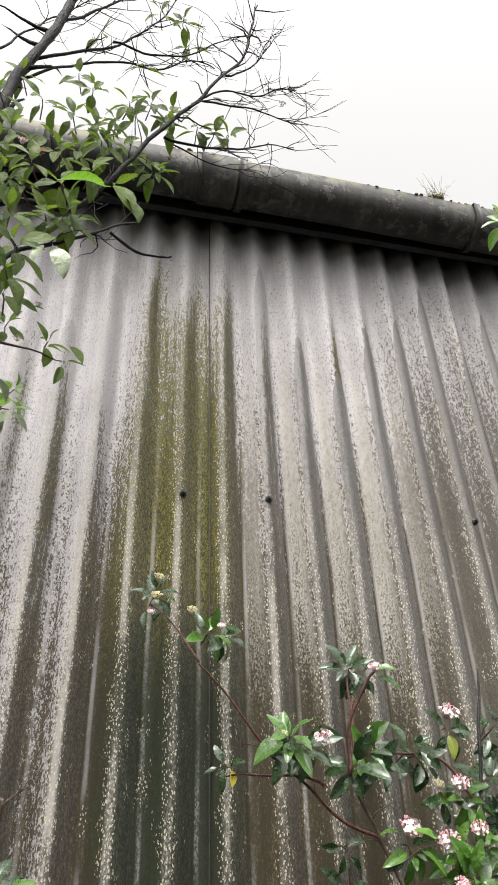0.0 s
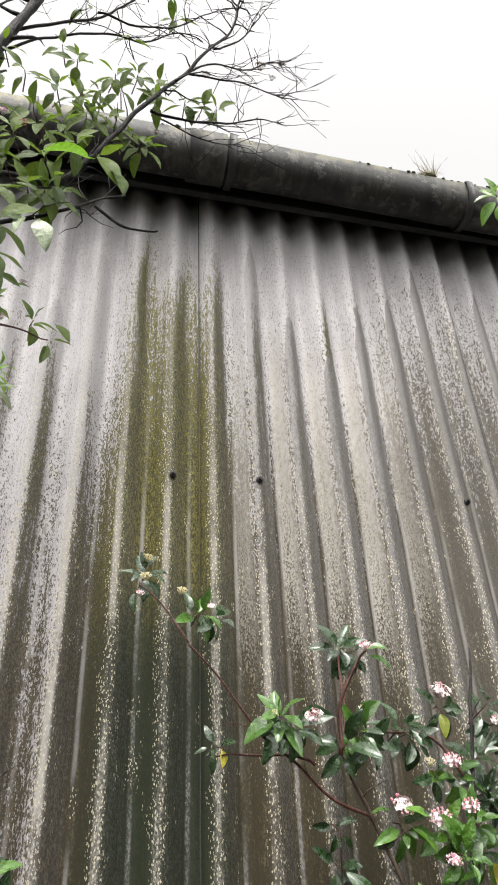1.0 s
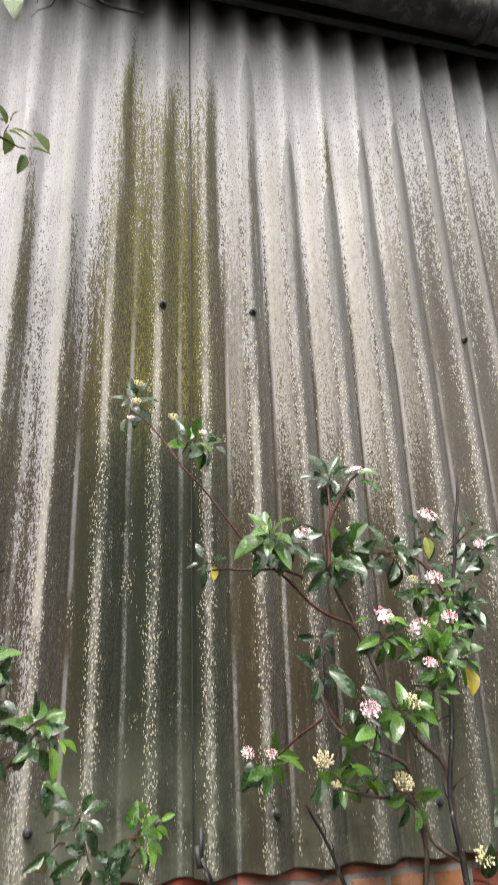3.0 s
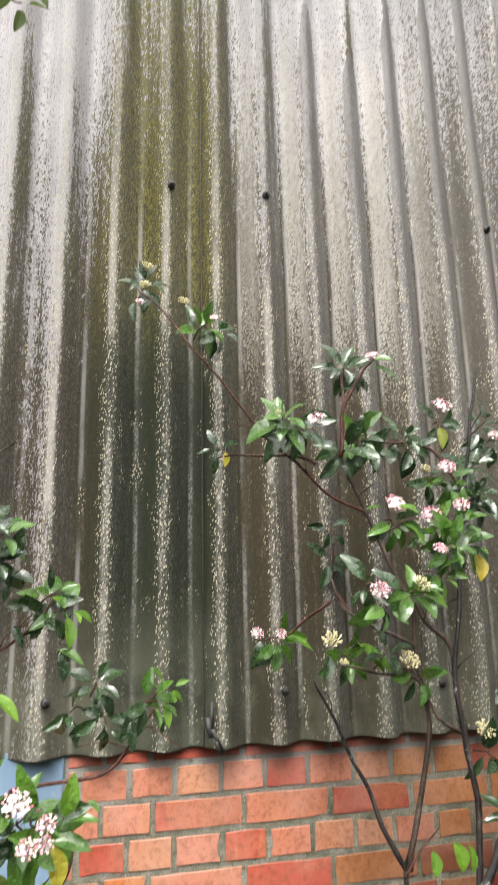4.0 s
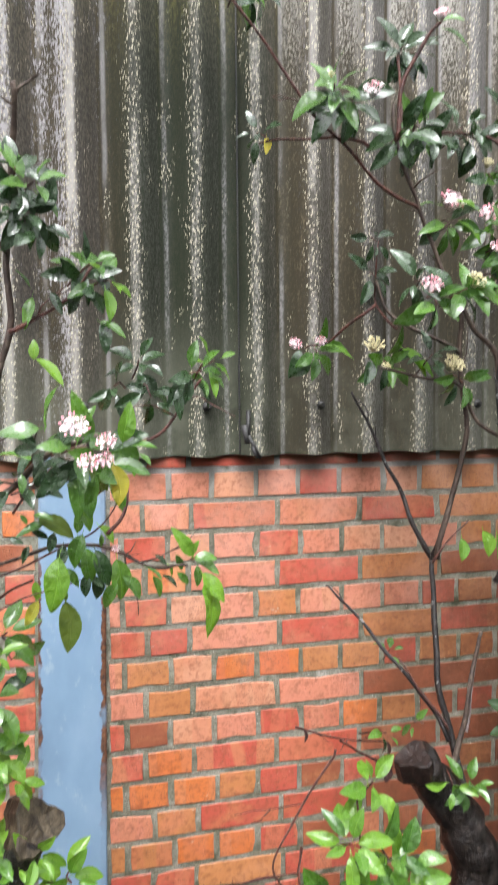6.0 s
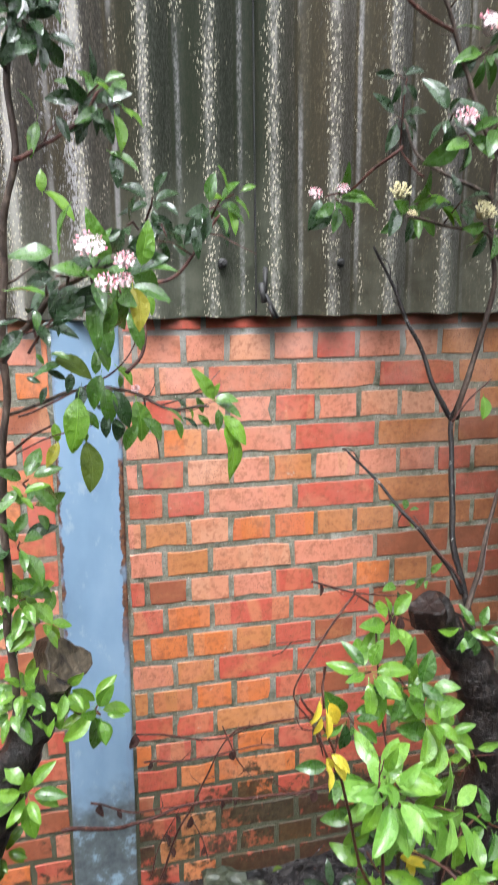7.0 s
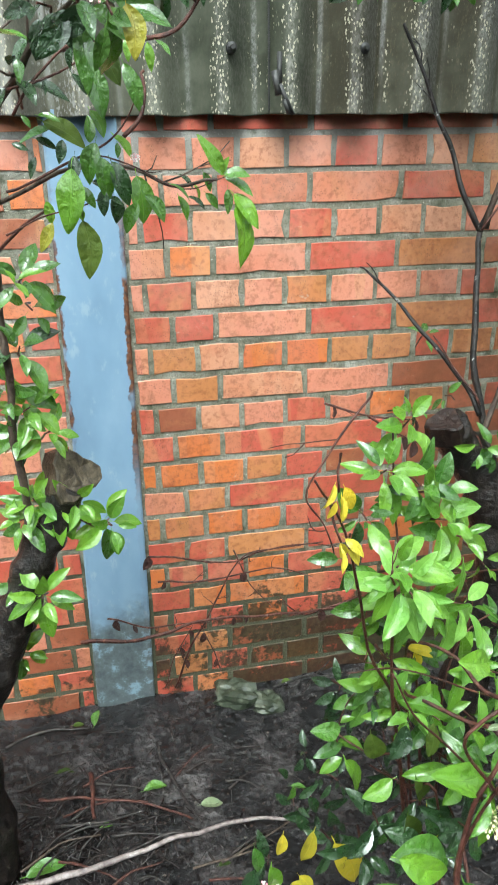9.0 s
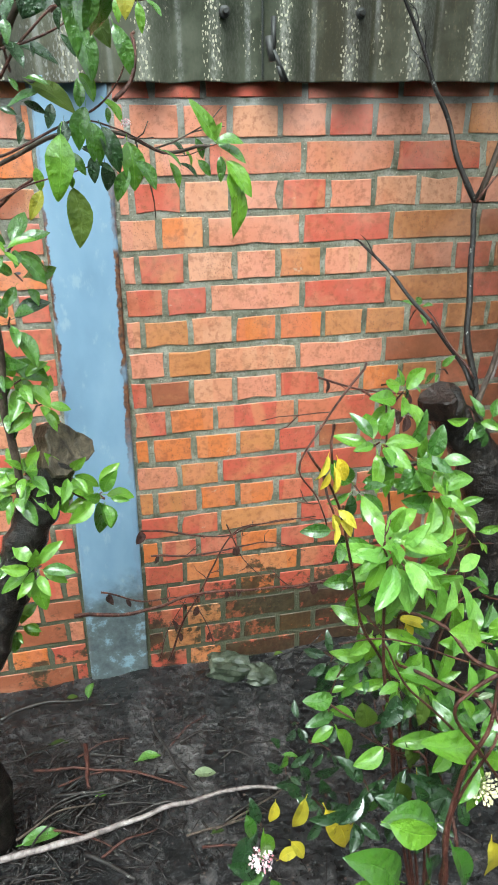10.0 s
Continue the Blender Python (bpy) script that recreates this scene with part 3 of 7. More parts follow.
# ---- bark, leaf and flower materials ----
def leaf_material(name, young, old, gloss=0.22, glow=0.22, coat=0.45):
    n = Nodes(name)
    r = n.random()
    uv = n.t.nodes.new("ShaderNodeUVMap").outputs[0]
    along, across = n.axis(0, uv), n.axis(1, uv)
    mid = n.math("ABSOLUTE", n.math("SUBTRACT", across, 0.5))
    color = n.mix(r, young, old)
    local = n.t.nodes.new("ShaderNodeTexCoord").outputs["Object"]
    mottle = n.noise(3.5, 4, 0.6, local)
    dull = tuple(c * 0.55 for c in old)
    color = n.mix(n.step(mottle, 0.45, 0.75, 0, 0.55), color, dull)
    vein = n.math("ABSOLUTE", n.math("SINE", n.math("ADD", n.math("MULTIPLY", along, 26.0), n.math("MULTIPLY", mid, -18.0))))
    veins = n.math("MAXIMUM", n.math("MULTIPLY", n.step(vein, 0.16, 0.02), 0.35), n.step(mid, 0.035, 0.010))
    pale = tuple(min(1, c * 1.5 + 0.03) for c in young)
    color = n.mix(n.math("MULTIPLY", veins, 0.30), color, pale)
    spots = n.math("MULTIPLY", n.step(n.noise(14, 3, 0.6, local), 0.66, 0.72), n.step(r, 0.55, 0.7))
    color = n.mix(n.math("MULTIPLY", spots, 0.7), color, (0.07, 0.045, 0.015))
    ripple = n.noise(7, 3, 0.5, local)
    relief = n.math("ADD", n.math("MULTIPLY", veins, -0.8), n.math("ADD", mottle, n.math("MULTIPLY", ripple, 1.6)))
    n.done(color, n.step(n.noise(6, 3, 0.5, local), 0.35, 0.7, gloss + 0.10, gloss + 0.35), n.bump(relief, 0.55, 0.006), spec=0.45)
    n.bsdf.inputs["Coat Weight"].default_value = coat
    n.put(n.bsdf.inputs["Coat Roughness"], n.step(n.noise(5, 3, 0.6, local), 0.35, 0.65, 0.03, 0.16))
    tr = n.t.nodes.new("ShaderNodeBsdfTranslucent")
    n.put(tr.inputs["Color"], n.mix(0.5, color, tuple(min(1, c * 1.8) for c in young)))
    mixer = n.t.nodes.new("ShaderNodeMixShader")
    mixer.inputs[0].default_value = glow
    n.t.links.new(n.bsdf.outputs[0], mixer.inputs[1])
    n.t.links.new(tr.outputs[0], mixer.inputs[2])
    n.t.links.new(mixer.outputs[0], n.t.nodes["Material Output"].inputs[0])
    return n.mat


def bark_material(name, dark, mid, light, scale=45, rough=0.5, bump=0.7, flecks=0.0, spec=0.3):
    n = Nodes(name)
    f = n.noise(scale, 5, 0.7, n.scaled((1, 1, 0.45)), 0.6)
    color = n.ramp(f, (0.34, dark), (0.52, mid), (0.70, light))
    if flecks:
        color = n.mix(n.math("MULTIPLY", n.step(n.noise(38, 5, 0.75), 0.60, 0.66), flecks), color, (0.42, 0.42, 0.40))
    crack = n.noise(scale * 0.6, 5, 0.7, n.scaled((1, 1, 2.2)))
    return n.done(color, rough, n.bump(n.math("ADD", f, crack), bump, 0.006), spec=spec)


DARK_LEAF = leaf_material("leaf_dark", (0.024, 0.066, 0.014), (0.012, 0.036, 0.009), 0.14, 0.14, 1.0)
MID_LEAF = leaf_material("leaf_green", (0.084, 0.200, 0.020), (0.036, 0.104, 0.014), 0.14, 0.22, 1.0)
BRIGHT_LEAF = leaf_material("leaf_bright", (0.165, 0.335, 0.026), (0.080, 0.205, 0.017), 0.16, 0.30, 0.75)
NEW_LEAF = leaf_material("leaf_new_growth", (0.225, 0.430, 0.070), (0.140, 0.330, 0.042), 0.20, 0.30, 0.75)
OLIVE_LEAF = leaf_material("leaf_olive", (0.092, 0.145, 0.014), (0.036, 0.072, 0.009), 0.40, 0.42, 0.08)
YELLOW_LEAF = leaf_material("leaf_yellow", (0.72, 0.50, 0.020), (0.50, 0.44, 0.035), 0.30, 0.25)
ORANGE_LEAF = leaf_material("leaf_turning", (0.42, 0.33, 0.020), (0.17, 0.22, 0.016), 0.30, 0.28)
PALE_LEAF = leaf_material("leaf_underside", (0.20, 0.25, 0.13), (0.14, 0.19, 0.10), 0.25, 0.15)
WITHERED = leaf_material("leaf_withered", (0.060, 0.020, 0.014), (0.030, 0.012, 0.010), 0.45, 0.05)
BARK = bark_material("bark", (0.022, 0.015, 0.012), (0.060, 0.042, 0.032), (0.14, 0.105, 0.08))
BARK_WET = bark_material("bark_wet", (0.007, 0.006, 0.006), (0.017, 0.014, 0.013), (0.050, 0.041, 0.036), 60, 0.5, 0.5, 0.55)
BARK_TREE = bark_material("bark_tree", (0.004, 0.0035, 0.0035), (0.008, 0.007, 0.007), (0.024, 0.021, 0.020), 55, 0.6, 0.9, 0.0, 0.12)
BARK_GLOSS = bark_material("bark_soaked", (0.008, 0.006, 0.006), (0.022, 0.017, 0.016), (0.06, 0.05, 0.046), 60, 0.14, 0.4)
BARK_RED = bark_material("bark_red", (0.022, 0.008, 0.006), (0.060, 0.020, 0.014), (0.13, 0.055, 0.038), 70, 0.35)
BARK_PALE = bark_material("bark_pale", (0.07, 0.052, 0.050), (0.20, 0.162, 0.155), (0.38, 0.335, 0.325), 40, 0.45, 0.5)
TRUNK = bark_material("bark_trunk", (0.003, 0.0025, 0.002), (0.011, 0.008, 0.007), (0.055, 0.042, 0.034), 70, 0.30, 1.0, 0.06)
CUT_WOOD = bark_material("sawn_wood", (0.016, 0.012, 0.008), (0.065, 0.050, 0.033), (0.15, 0.122, 0.080), 60, 0.5, 0.8)
CUT_DARK = bark_material("sawn_wood_wet", (0.006, 0.004, 0.003), (0.018, 0.010, 0.008), (0.05, 0.03, 0.022), 60, 0.4, 0.8)
PETAL = plain("petal_white", ((0.3, (0.62, 0.47, 0.49)), (0.6, (0.78, 0.68, 0.68))), 40, 0.6, 0.1)
BUD = plain("bud_pink", ((0.3, (0.55, 0.10, 0.17)), (0.6, (0.80, 0.42, 0.47))), 60, 0.5, 0.1)
BUD_CREAM = plain("bud_cream", ((0.3, (0.48, 0.42, 0.20)), (0.6, (0.74, 0.68, 0.44))), 60, 0.5, 0.1)
BUD_DRY = plain("bud_dry", ((0.3, (0.10, 0.07, 0.045)), (0.6, (0.24, 0.17, 0.12))), 60, 0.7, 0.1)
BUD_RED = plain("bud_red", ((0.3, (0.40, 0.03, 0.05)), (0.6, (0.60, 0.12, 0.14))), 60, 0.5, 0.1)
MOSSY = plain("mossy_stone", ((0.34, (0.010, 0.014, 0.008)), (0.5, (0.030, 0.038, 0.022)), (0.66, (0.095, 0.105, 0.075))), 34, 0.45, 1.0)
GRASS = plain("dry_grass", ((0.3, (0.10, 0.085, 0.045)), (0.7, (0.22, 0.20, 0.10))), 30, 0.6, 0.1)
MID, BRIGHT, NEW, OLIVE, YELLOW, ORANGE, PALE, DEAD = "mid", "bright", "new", "olive", "yellow", "orange", "pale", "dead"
LEAVES = {"dark": DARK_LEAF, "mid": MID_LEAF, "bright": BRIGHT_LEAF, "new": NEW_LEAF, "olive": OLIVE_LEAF, "yellow": YELLOW_LEAF, "orange": ORANGE_LEAF, "pale": PALE_LEAF, "dead": WITHERED}
WHITE, PINK, CREAM, YELLOWF, DRY, RED = "white", "pink", "cream", "yellowish", "dry", "red"
rp = random.Random(21)


# ---- parts of plants ----
def leaf_shape(seed):
    """A pointed oval leaf, 1 long, along x, folded a little on its midrib, with its stalk."""
    r = random.Random(seed)
    bm = bmesh.new()
    uv = bm.loops.layers.uv.new("UVMap")
    width, curl, fold = r.uniform(0.19, 0.26), r.uniform(0.08, 0.42), r.uniform(0.06, 0.22)
    bend, wave, twist = r.uniform(-0.10, 0.10), r.uniform(0.0, 0.035), r.uniform(-0.35, 0.35)
    stations = (0.0, 0.06, 0.16, 0.29, 0.43, 0.57, 0.71, 0.83, 0.93, 1.0)
    rows = []
    for t in stations:
        w = width * math.sin(math.pi * min(1, t ** 0.88)) ** 0.78 if 0 < t < 1 else 0.006
        row = []
        for a in (-1, -0.5, 0, 0.5, 1):
            y = a * w
            z = abs(a) * w * fold * 2 - curl * t * t + wave * math.sin(9 * t + 2 * a) * abs(a)
            z += twist * y * t
            row.append((bm.verts.new((t, y + bend * math.sin(math.pi * t), z)), t, a))
        rows.append(row)
    for p, q in zip(rows, rows[1:]):
        for i in range(4):
            c = (p[i], q[i], q[i + 1], p[i + 1])
            f = bm.faces.new([k[0] for k in c])
            f.smooth = True
            for loop, (_, t, a) in zip(f.loops, c):
                loop[uv].uv = (t, a * 0.5 + 0.5)
    s = [bm.verts.new((-0.16, d, 0.03)) for d in (-0.010, 0.010)]
    f = bm.faces.new((s[0], rows[0][0][0], rows[0][4][0], s[1]))
    for loop in f.loops:
        loop[uv].uv = (0.0, 0.5)
    return bm


leaf_meshes = {}


def leaf_data(kind, k):
    if (kind, k) not in leaf_meshes:
        me = bpy.data.meshes.new("leaf")
        bm = leaf_shape(100 + k)
        bm.to_mesh(me)
        bm.free()
        me.materials.append(LEAVES[kind])
        leaf_meshes[kind, k] = me
    return leaf_meshes[kind, k]


def leaf_pose(at, way, size, face=(0, -0.55, 0.8), loose=0.35):
    x = Vector(way).normalized()
    up = Vector(face) + Vector([rp.uniform(-loose, loose) for _ in range(3)])
    z = (up - x * up.dot(x))
    if z.length < 0.05:
        z = Vector((0, -1, 0.1)) - x * x.dot(Vector((0, -1, 0.1)))
    z.normalize()
    y = z.cross(x)
    m = Matrix((x, y, z)).transposed().to_4x4()
    return Matrix.Translation(at) @ m @ Matrix.Diagonal((size, size * rp.uniform(0.85, 1.15), size, 1))


def put_leaf(owner, at, way, size, kind, **more):
    ob = new("leaf", leaf_data(kind, rp.randrange(8)))
    if owner is not None:
        ob.parent = owner
        ob.matrix_parent_inverse = Matrix.Translation(owner.location).inverted()
    ob.matrix_basis = leaf_pose(at, way, size, **more)
    return ob


def plant(name, base, label, category):
    return tagged(empty(name, base), label, category)


def smooth_line(points, n):
    """Points along a soft curve through the given ones."""
    p = [Vector(q) for q in points]
    p = [p[0] * 2 - p[1]] + p + [p[-1] * 2 - p[-2]]
    out = []
    for i in range(1, len(p) - 2):
        for k in range(n):
            t = k / n
            a, b, c, d = p[i - 1:i + 3]
            out.append(0.5 * (2 * b + (c - a) * t + (2 * a - 5 * b + 4 * c - d) * t * t + (3 * b - a - 3 * c + d) * t ** 3))
    out.append(p[-2])
    return out


def tube(bm, line, r0, r1, sides=7, rough=0.10):
    rings = []
    side = Vector((0.3, 0.5, 0.2))
    for i, c in enumerate(line):
        d = (line[min(i + 1, len(line) - 1)] - line[max(i - 1, 0)]).normalized()
        u = (side - d * side.dot(d)).normalized()
        v = d.cross(u)
        r = r0 + (r1 - r0) * i / (len(line) - 1)
        ring = []
        for k in range(sides):
            a = 2 * math.pi * k / sides
            rr = r * (1 + rough * 2 * noise.noise(c * 30 + Vector((math.cos(a), math.sin(a), 0)) * 0.7) + rough * noise.noise(c * 90))
            ring.append(bm.verts.new(c + (u * math.cos(a) + v * math.sin(a)) * rr))
        rings.append(ring)
    for a, b in zip(rings, rings[1:]):
        for k in range(sides):
            bm.faces.new((a[k], a[(k + 1) % sides], b[(k + 1) % sides], b[k])).smooth = True
    bm.faces.new(rings[0][::-1])
    bm.faces.new(rings[-1])


def side_twigs(bm, line, r, n, reach=0.10):
    """Thin crooked side shoots along a branch."""
    for _ in range(n):
        i = rp.randrange(len(line) // 4, len(line) - 1)
        c = line[i]
        d = (line[i + 1] - line[max(i - 1, 0)]).normalized()
        way = (d * 0.7 + Vector((rp.uniform(-1, 1), rp.uniform(-0.4, 0.4), rp.uniform(-0.7, 1))) * 0.9).normalized()
        length = reach * rp.uniform(0.35, 1.25)
        pts = [c]
        for k in range(4):
            way = (way + Vector([rp.uniform(-0.35, 0.35) for _ in range(3)])).normalized()
            pts.append(pts[-1] + way * length / 4)
        tube(bm, pts, max(0.0012, r * 0.5), 0.0006, 5)
        if rp.random() < 0.5:
            w2 = (way + Vector((rp.uniform(-1, 1), rp.uniform(-0.4, 0.4), rp.uniform(-0.6, 1)))).normalized()
            tube(bm, [pts[2], pts[2] + w2 * length * 0.25, pts[2] + w2 * length * 0.45 + Vector((0, 0, 0.01))], 0.0012, 0.0006, 5)


def branch(owner, points, r0, r1, material, twigs=0, name="branch"):
    bm = bmesh.new()
    thick = r0 > 0.02
    line = smooth_line(points, 7 if thick else 5)
    if not thick:
        line = [c + Vector([noise.noise(c * 9 + Vector((7 * k, 0, 0))) * 0.010 for k in range(3)]) if 0 < i < len(line) - 1 else c for i, c in enumerate(line)]
    tube(bm, line, r0, r1, 14 if thick else 7, 0.16 if thick else 0.10)
    if twigs:
        side_twigs(bm, line, (r0 + r1) / 2, round(twigs * 1.5) if owner.name.startswith("overhanging") else twigs, 0.20 if owner.name.startswith("overhanging") else 0.09)
    ob = part(name, bm, material, owner)
    ob.matrix_parent_inverse = Matrix.Translation(owner.location).inverted()
    return ob


def stump_cut(owner, at, way, r, wood=None):
    """The sawn end of a trunk."""
    bm = bmesh.new()
    way = Vector(way).normalized()
    m = Matrix.Translation(Vector(at)) @ way.to_track_quat("Z", "Y").to_matrix().to_4x4()
    rings = []
    for rr, z in ((r * 1.06, -0.05), (r * 1.04, -0.004), (r * 0.96, 0.0), (r * 0.5, -0.002), (0.004, -0.003)):
        rings.append([bm.verts.new(m @ Vector((rr * (1 + 0.22 * math.cos(3 * a + 0.7)) * math.cos(a), rr * (1 + 0.22 * math.cos(3 * a + 0.7)) * math.sin(a), z + 0.10 * rr * noise.noise((6 * math.cos(a), 6 * math.sin(a), 40 * rr))))) for a in [2 * math.pi * k / 16 for k in range(16)]])
    for a, b in zip(rings, rings[1:]):
        for k in range(16):
            bm.faces.new((a[k], a[(k + 1) % 16], b[(k + 1) % 16], b[k]))
    bm.faces.new(rings[-1])
    ob = part("sawn_end", bm, wood or CUT_WOOD, owner, "dark sawn wood")
    ob.matrix_parent_inverse = Matrix.Translation(owner.location).inverted()


def spray(owner, at, n, size, kind, aim, spread=1.0):
    """A shoot with its leaves, the youngest in the middle."""
    at, aim = Vector(at), Vector(aim).normalized()
    u = aim.orthogonal().normalized()
    v = aim.cross(u)
    turn = rp.uniform(0, 6.3)
    bm = bmesh.new()
    tail = at - aim * 0.05 + Vector((rp.uniform(-0.02, 0.02), 0.02, -0.015))
    tube(bm, [tail, at - aim * 0.025, at], 0.0022, 0.0014, 5)
    shoot = part("shoot", bm, BARK_RED, owner)
    shoot.matrix_parent_inverse = Matrix.Translation(owner.location).inverted()
    for i in range(n):
        a = turn + i * 2.4 + rp.uniform(-0.3, 0.3)
        lean = radians(30 + 62 * (i / max(1, n - 1)) ** 0.7 + rp.uniform(-10, 10)) * spread
        way = aim * math.cos(lean) + (u * math.cos(a) + v * math.sin(a)) * math.sin(lean)
        way.z -= 0.12 + 0.15 * rp.random()
        s = size * (0.62 + 0.42 * min(1, i / (0.55 * n))) * rp.uniform(0.8, 1.12)
        shade = {"new": "bright", "bright": "mid", "mid": "dark"}.get(kind, kind) if i > 2 and rp.random() < 0.20 else kind
        put_leaf(owner, at - aim * (0.004 * i) + way * 0.014, way, s, shade, face=aim * 0.6 + Vector((0, -0.35, 0.55)))


def outer_foliage(owner, shoots, low, high):
    """The outer part of a crown, joined, added for shade: leaves too many to pick apart."""
    r = random.Random(31)
    verts, faces = [], []
    for _ in range(shoots):
        d = Vector([r.gauss(0, 1) for _ in range(3)]).normalized() * r.random() ** 0.4
        d *= 1 + 0.25 * noise.noise(d * 2.5)
        c = Vector([(a + b) / 2 + k * (b - a) * 0.56 for a, b, k in zip(low, high, d)])
        c = Vector((max(c.x, low[0]), min(c.y, -0.12), c.z))
        for i in range(9):
            way = Vector((r.uniform(-1, 1), r.uniform(-1, 0.4), r.uniform(-0.7, 0.6)))
            m = leaf_pose(c + way * 0.012, way, r.uniform(0.045, 0.075))
            me = leaf_data("dark", r.randrange(8))
            base = len(verts)
            verts += [m @ v.co for v in me.vertices]
            faces += [[base + k for k in f.vertices] for f in me.polygons]
    me = bpy.data.meshes.new("foliage")
    me.from_pydata(verts, [], faces)
    me.materials.append(DARK_LEAF)
    me.polygons.foreach_set("use_smooth", [True] * len(me.polygons))
    ob = new("foliage", me)
    ob.parent = owner
    ob.matrix_parent_inverse = Matrix.Translation(owner.location).inverted()
    tagged(ob, "dark outer leaves of the shrub, added mostly out of view for shade", kind="stuff")


def one_leaf(owner, at, size, kind, way):
    put_leaf(owner, at, way, size, kind, face=(0, -0.55, 0.75), loose=0.35)


def floret(bm, m, r, rnd):
    c = bm.verts.new(m @ Vector((0, 0, 0)))
    for k in range(5):
        a = 2 * math.pi * k / 5 + rnd.uniform(-0.1, 0.1)
        p = [bm.verts.new(m @ Vector((r * q * math.cos(a + d), r * q * math.sin(a + d), r * h))) for q, d, h in ((0.75, -0.52, 0.22), (1.05, 0.0, 0.10), (0.75, 0.52, 0.22))]
        bm.faces.new((c, p[0], p[1]))
        bm.faces.new((c, p[1], p[2]))


def bud(bm, at, r, way):
    m = Matrix.Translation(at) @ Vector(way).to_track_quat("Z", "Y").to_matrix().to_4x4() @ Matrix.Diagonal((r, r, r * 1.5, 1))
    bmesh.ops.create_icosphere(bm, subdivisions=1, radius=1.0, matrix=m)


HEADS = {"white": (26, 10, PETAL, BUD), "pink": (17, 22, PETAL, BUD), "cream": (0, 44, PETAL, BUD_CREAM), "yellowish": (0, 34, PETAL, BUD_CREAM), "dry": (0, 26, PETAL, BUD_DRY), "red": (0, 9, PETAL, BUD_RED)}
head_meshes = {}


def head_data(kind, k):
    """The florets and the buds of a domed flower head, 1 across."""
    if (kind, k) in head_meshes:
        return head_meshes[kind, k]
    r = random.Random("%s %d" % (kind, k))
    nf, nb, pm, bmat = HEADS[kind]
    fb, bb = bmesh.new(), bmesh.new()
    for i in range(nf + nb):
        a = i * 2.4 + r.uniform(-0.3, 0.3)
        q = math.sqrt((i + 0.5) / (nf + nb)) * 0.5
        at = Vector((q * math.cos(a), q * math.sin(a), 0.30 * math.sqrt(max(0, 1 - 3.2 * q * q)) + r.uniform(-0.05, 0.06)))
        way = Vector((at.x * 1.4, at.y * 1.4, 0.55)).normalized()
        is_bud = (i * 7919 + k * 31) % (nf + nb) >= nf
        if is_bud:
            bud(bb, at, r.uniform(0.035, 0.060), way)
        else:
            tilt = Matrix.Translation(at) @ (way + Vector([r.uniform(-0.4, 0.4) for _ in range(3)])).to_track_quat("Z", "Y").to_matrix().to_4x4()
            floret(fb, tilt, r.uniform(0.085, 0.125), r)
        foot = Vector((at.x * 0.25, at.y * 0.25, -0.30))
        tube(bb if nf == 0 else fb, [foot, (foot + at) * 0.5, at], 0.010, 0.008, 3)
    out = []
    for name, bmx, mat in (("florets", fb, pm), ("bud", bb, bmat)):
        me = bpy.data.meshes.new(name)
        bmx.to_mesh(me)
        bmx.free()
        me.materials.append(mat)
        out.append(me)
    head_meshes[kind, k] = out
    return out


def flowers(owner, at, size, kind):
    """A flower head that faces out and up."""
    fm, bmx = head_data(kind, rp.randrange(3))
    way = Vector((rp.uniform(-0.3, 0.3), -0.75, 0.65))
    m = Matrix.Translation(at) @ way.to_track_quat("Z", "Y").to_matrix().to_4x4() @ Matrix.Diagonal((size, size, size, 1))
    first = fm if len(fm.polygons) else bmx
    ob = new("flower_head", first)
    ob.parent = owner
    ob.matrix_parent_inverse = Matrix.Translation(owner.location).inverted()
    ob.matrix_basis = m
    tagged(ob, {"white": "white flower head", "pink": "pink and white flower head", "cream": "cream flower buds", "yellowish": "yellowish flower buds", "dry": "dried brown flower head", "red": "red buds"}[kind])
    if first is fm:
        b = new("bud", bmx)
        b.parent = ob
    return ob


def stick(name, label, points, r0, r1, material, twigs=0, withered=0):
    bm = bmesh.new()
    if name == "dead_bramble":
        r0, r1 = r0 * 1.6, r1 * 1.6
    line = smooth_line(points, 5)
    line = [c + Vector([noise.noise(c * 14 + Vector((5 * k, 0, 0))) * 0.006 for k in range(3)]) for c in line]
    tube(bm, line, r0, r1, 7, 0.14)
    if twigs:
        side_twigs(bm, line, r0, twigs, 0.06)
    ob = part(name, bm, material)
    tagged(ob, label, "twig")
    for _ in range(withered):
        c = line[rp.randrange(len(line))]
        w = put_leaf(None, c, (rp.uniform(-0.4, 0.4), -0.2, -1), rp.uniform(0.025, 0.045), "dead")
        w.parent = ob
    return ob


def fallen_leaf(at, size, kind, way):
    w = put_leaf(None, at, way, size, kind, face=(0, 0, 1), loose=0.15)
    w.name = "fallen_leaf"
    tagged(w, {"mid": "green", "olive": "yellow-green", "pale": "pale green", "bright": "bright green"}[kind] + " fallen leaf lying on wet soil", "leaf", "fallen leaves")


# ---- fixings, tuft and stone ----
def bolt(x, z, y=-0.073):
    bm = bmesh.new()
    cylinder(bm, (x, y + 0.012, z), (x, y, z), 0.012, 0.011, 14)
    b = part("fixing_bolt", bm, DARK, None, "", True)
    tagged(b, "rusty dark bolt with washer through the cladding", "bolt", "cladding bolts")
    bm = bmesh.new()
    cylinder(bm, (x, y, z), (x, y - 0.012, z), 0.0065, 0.0045, 8)
    part("head", bm, DARK, b)


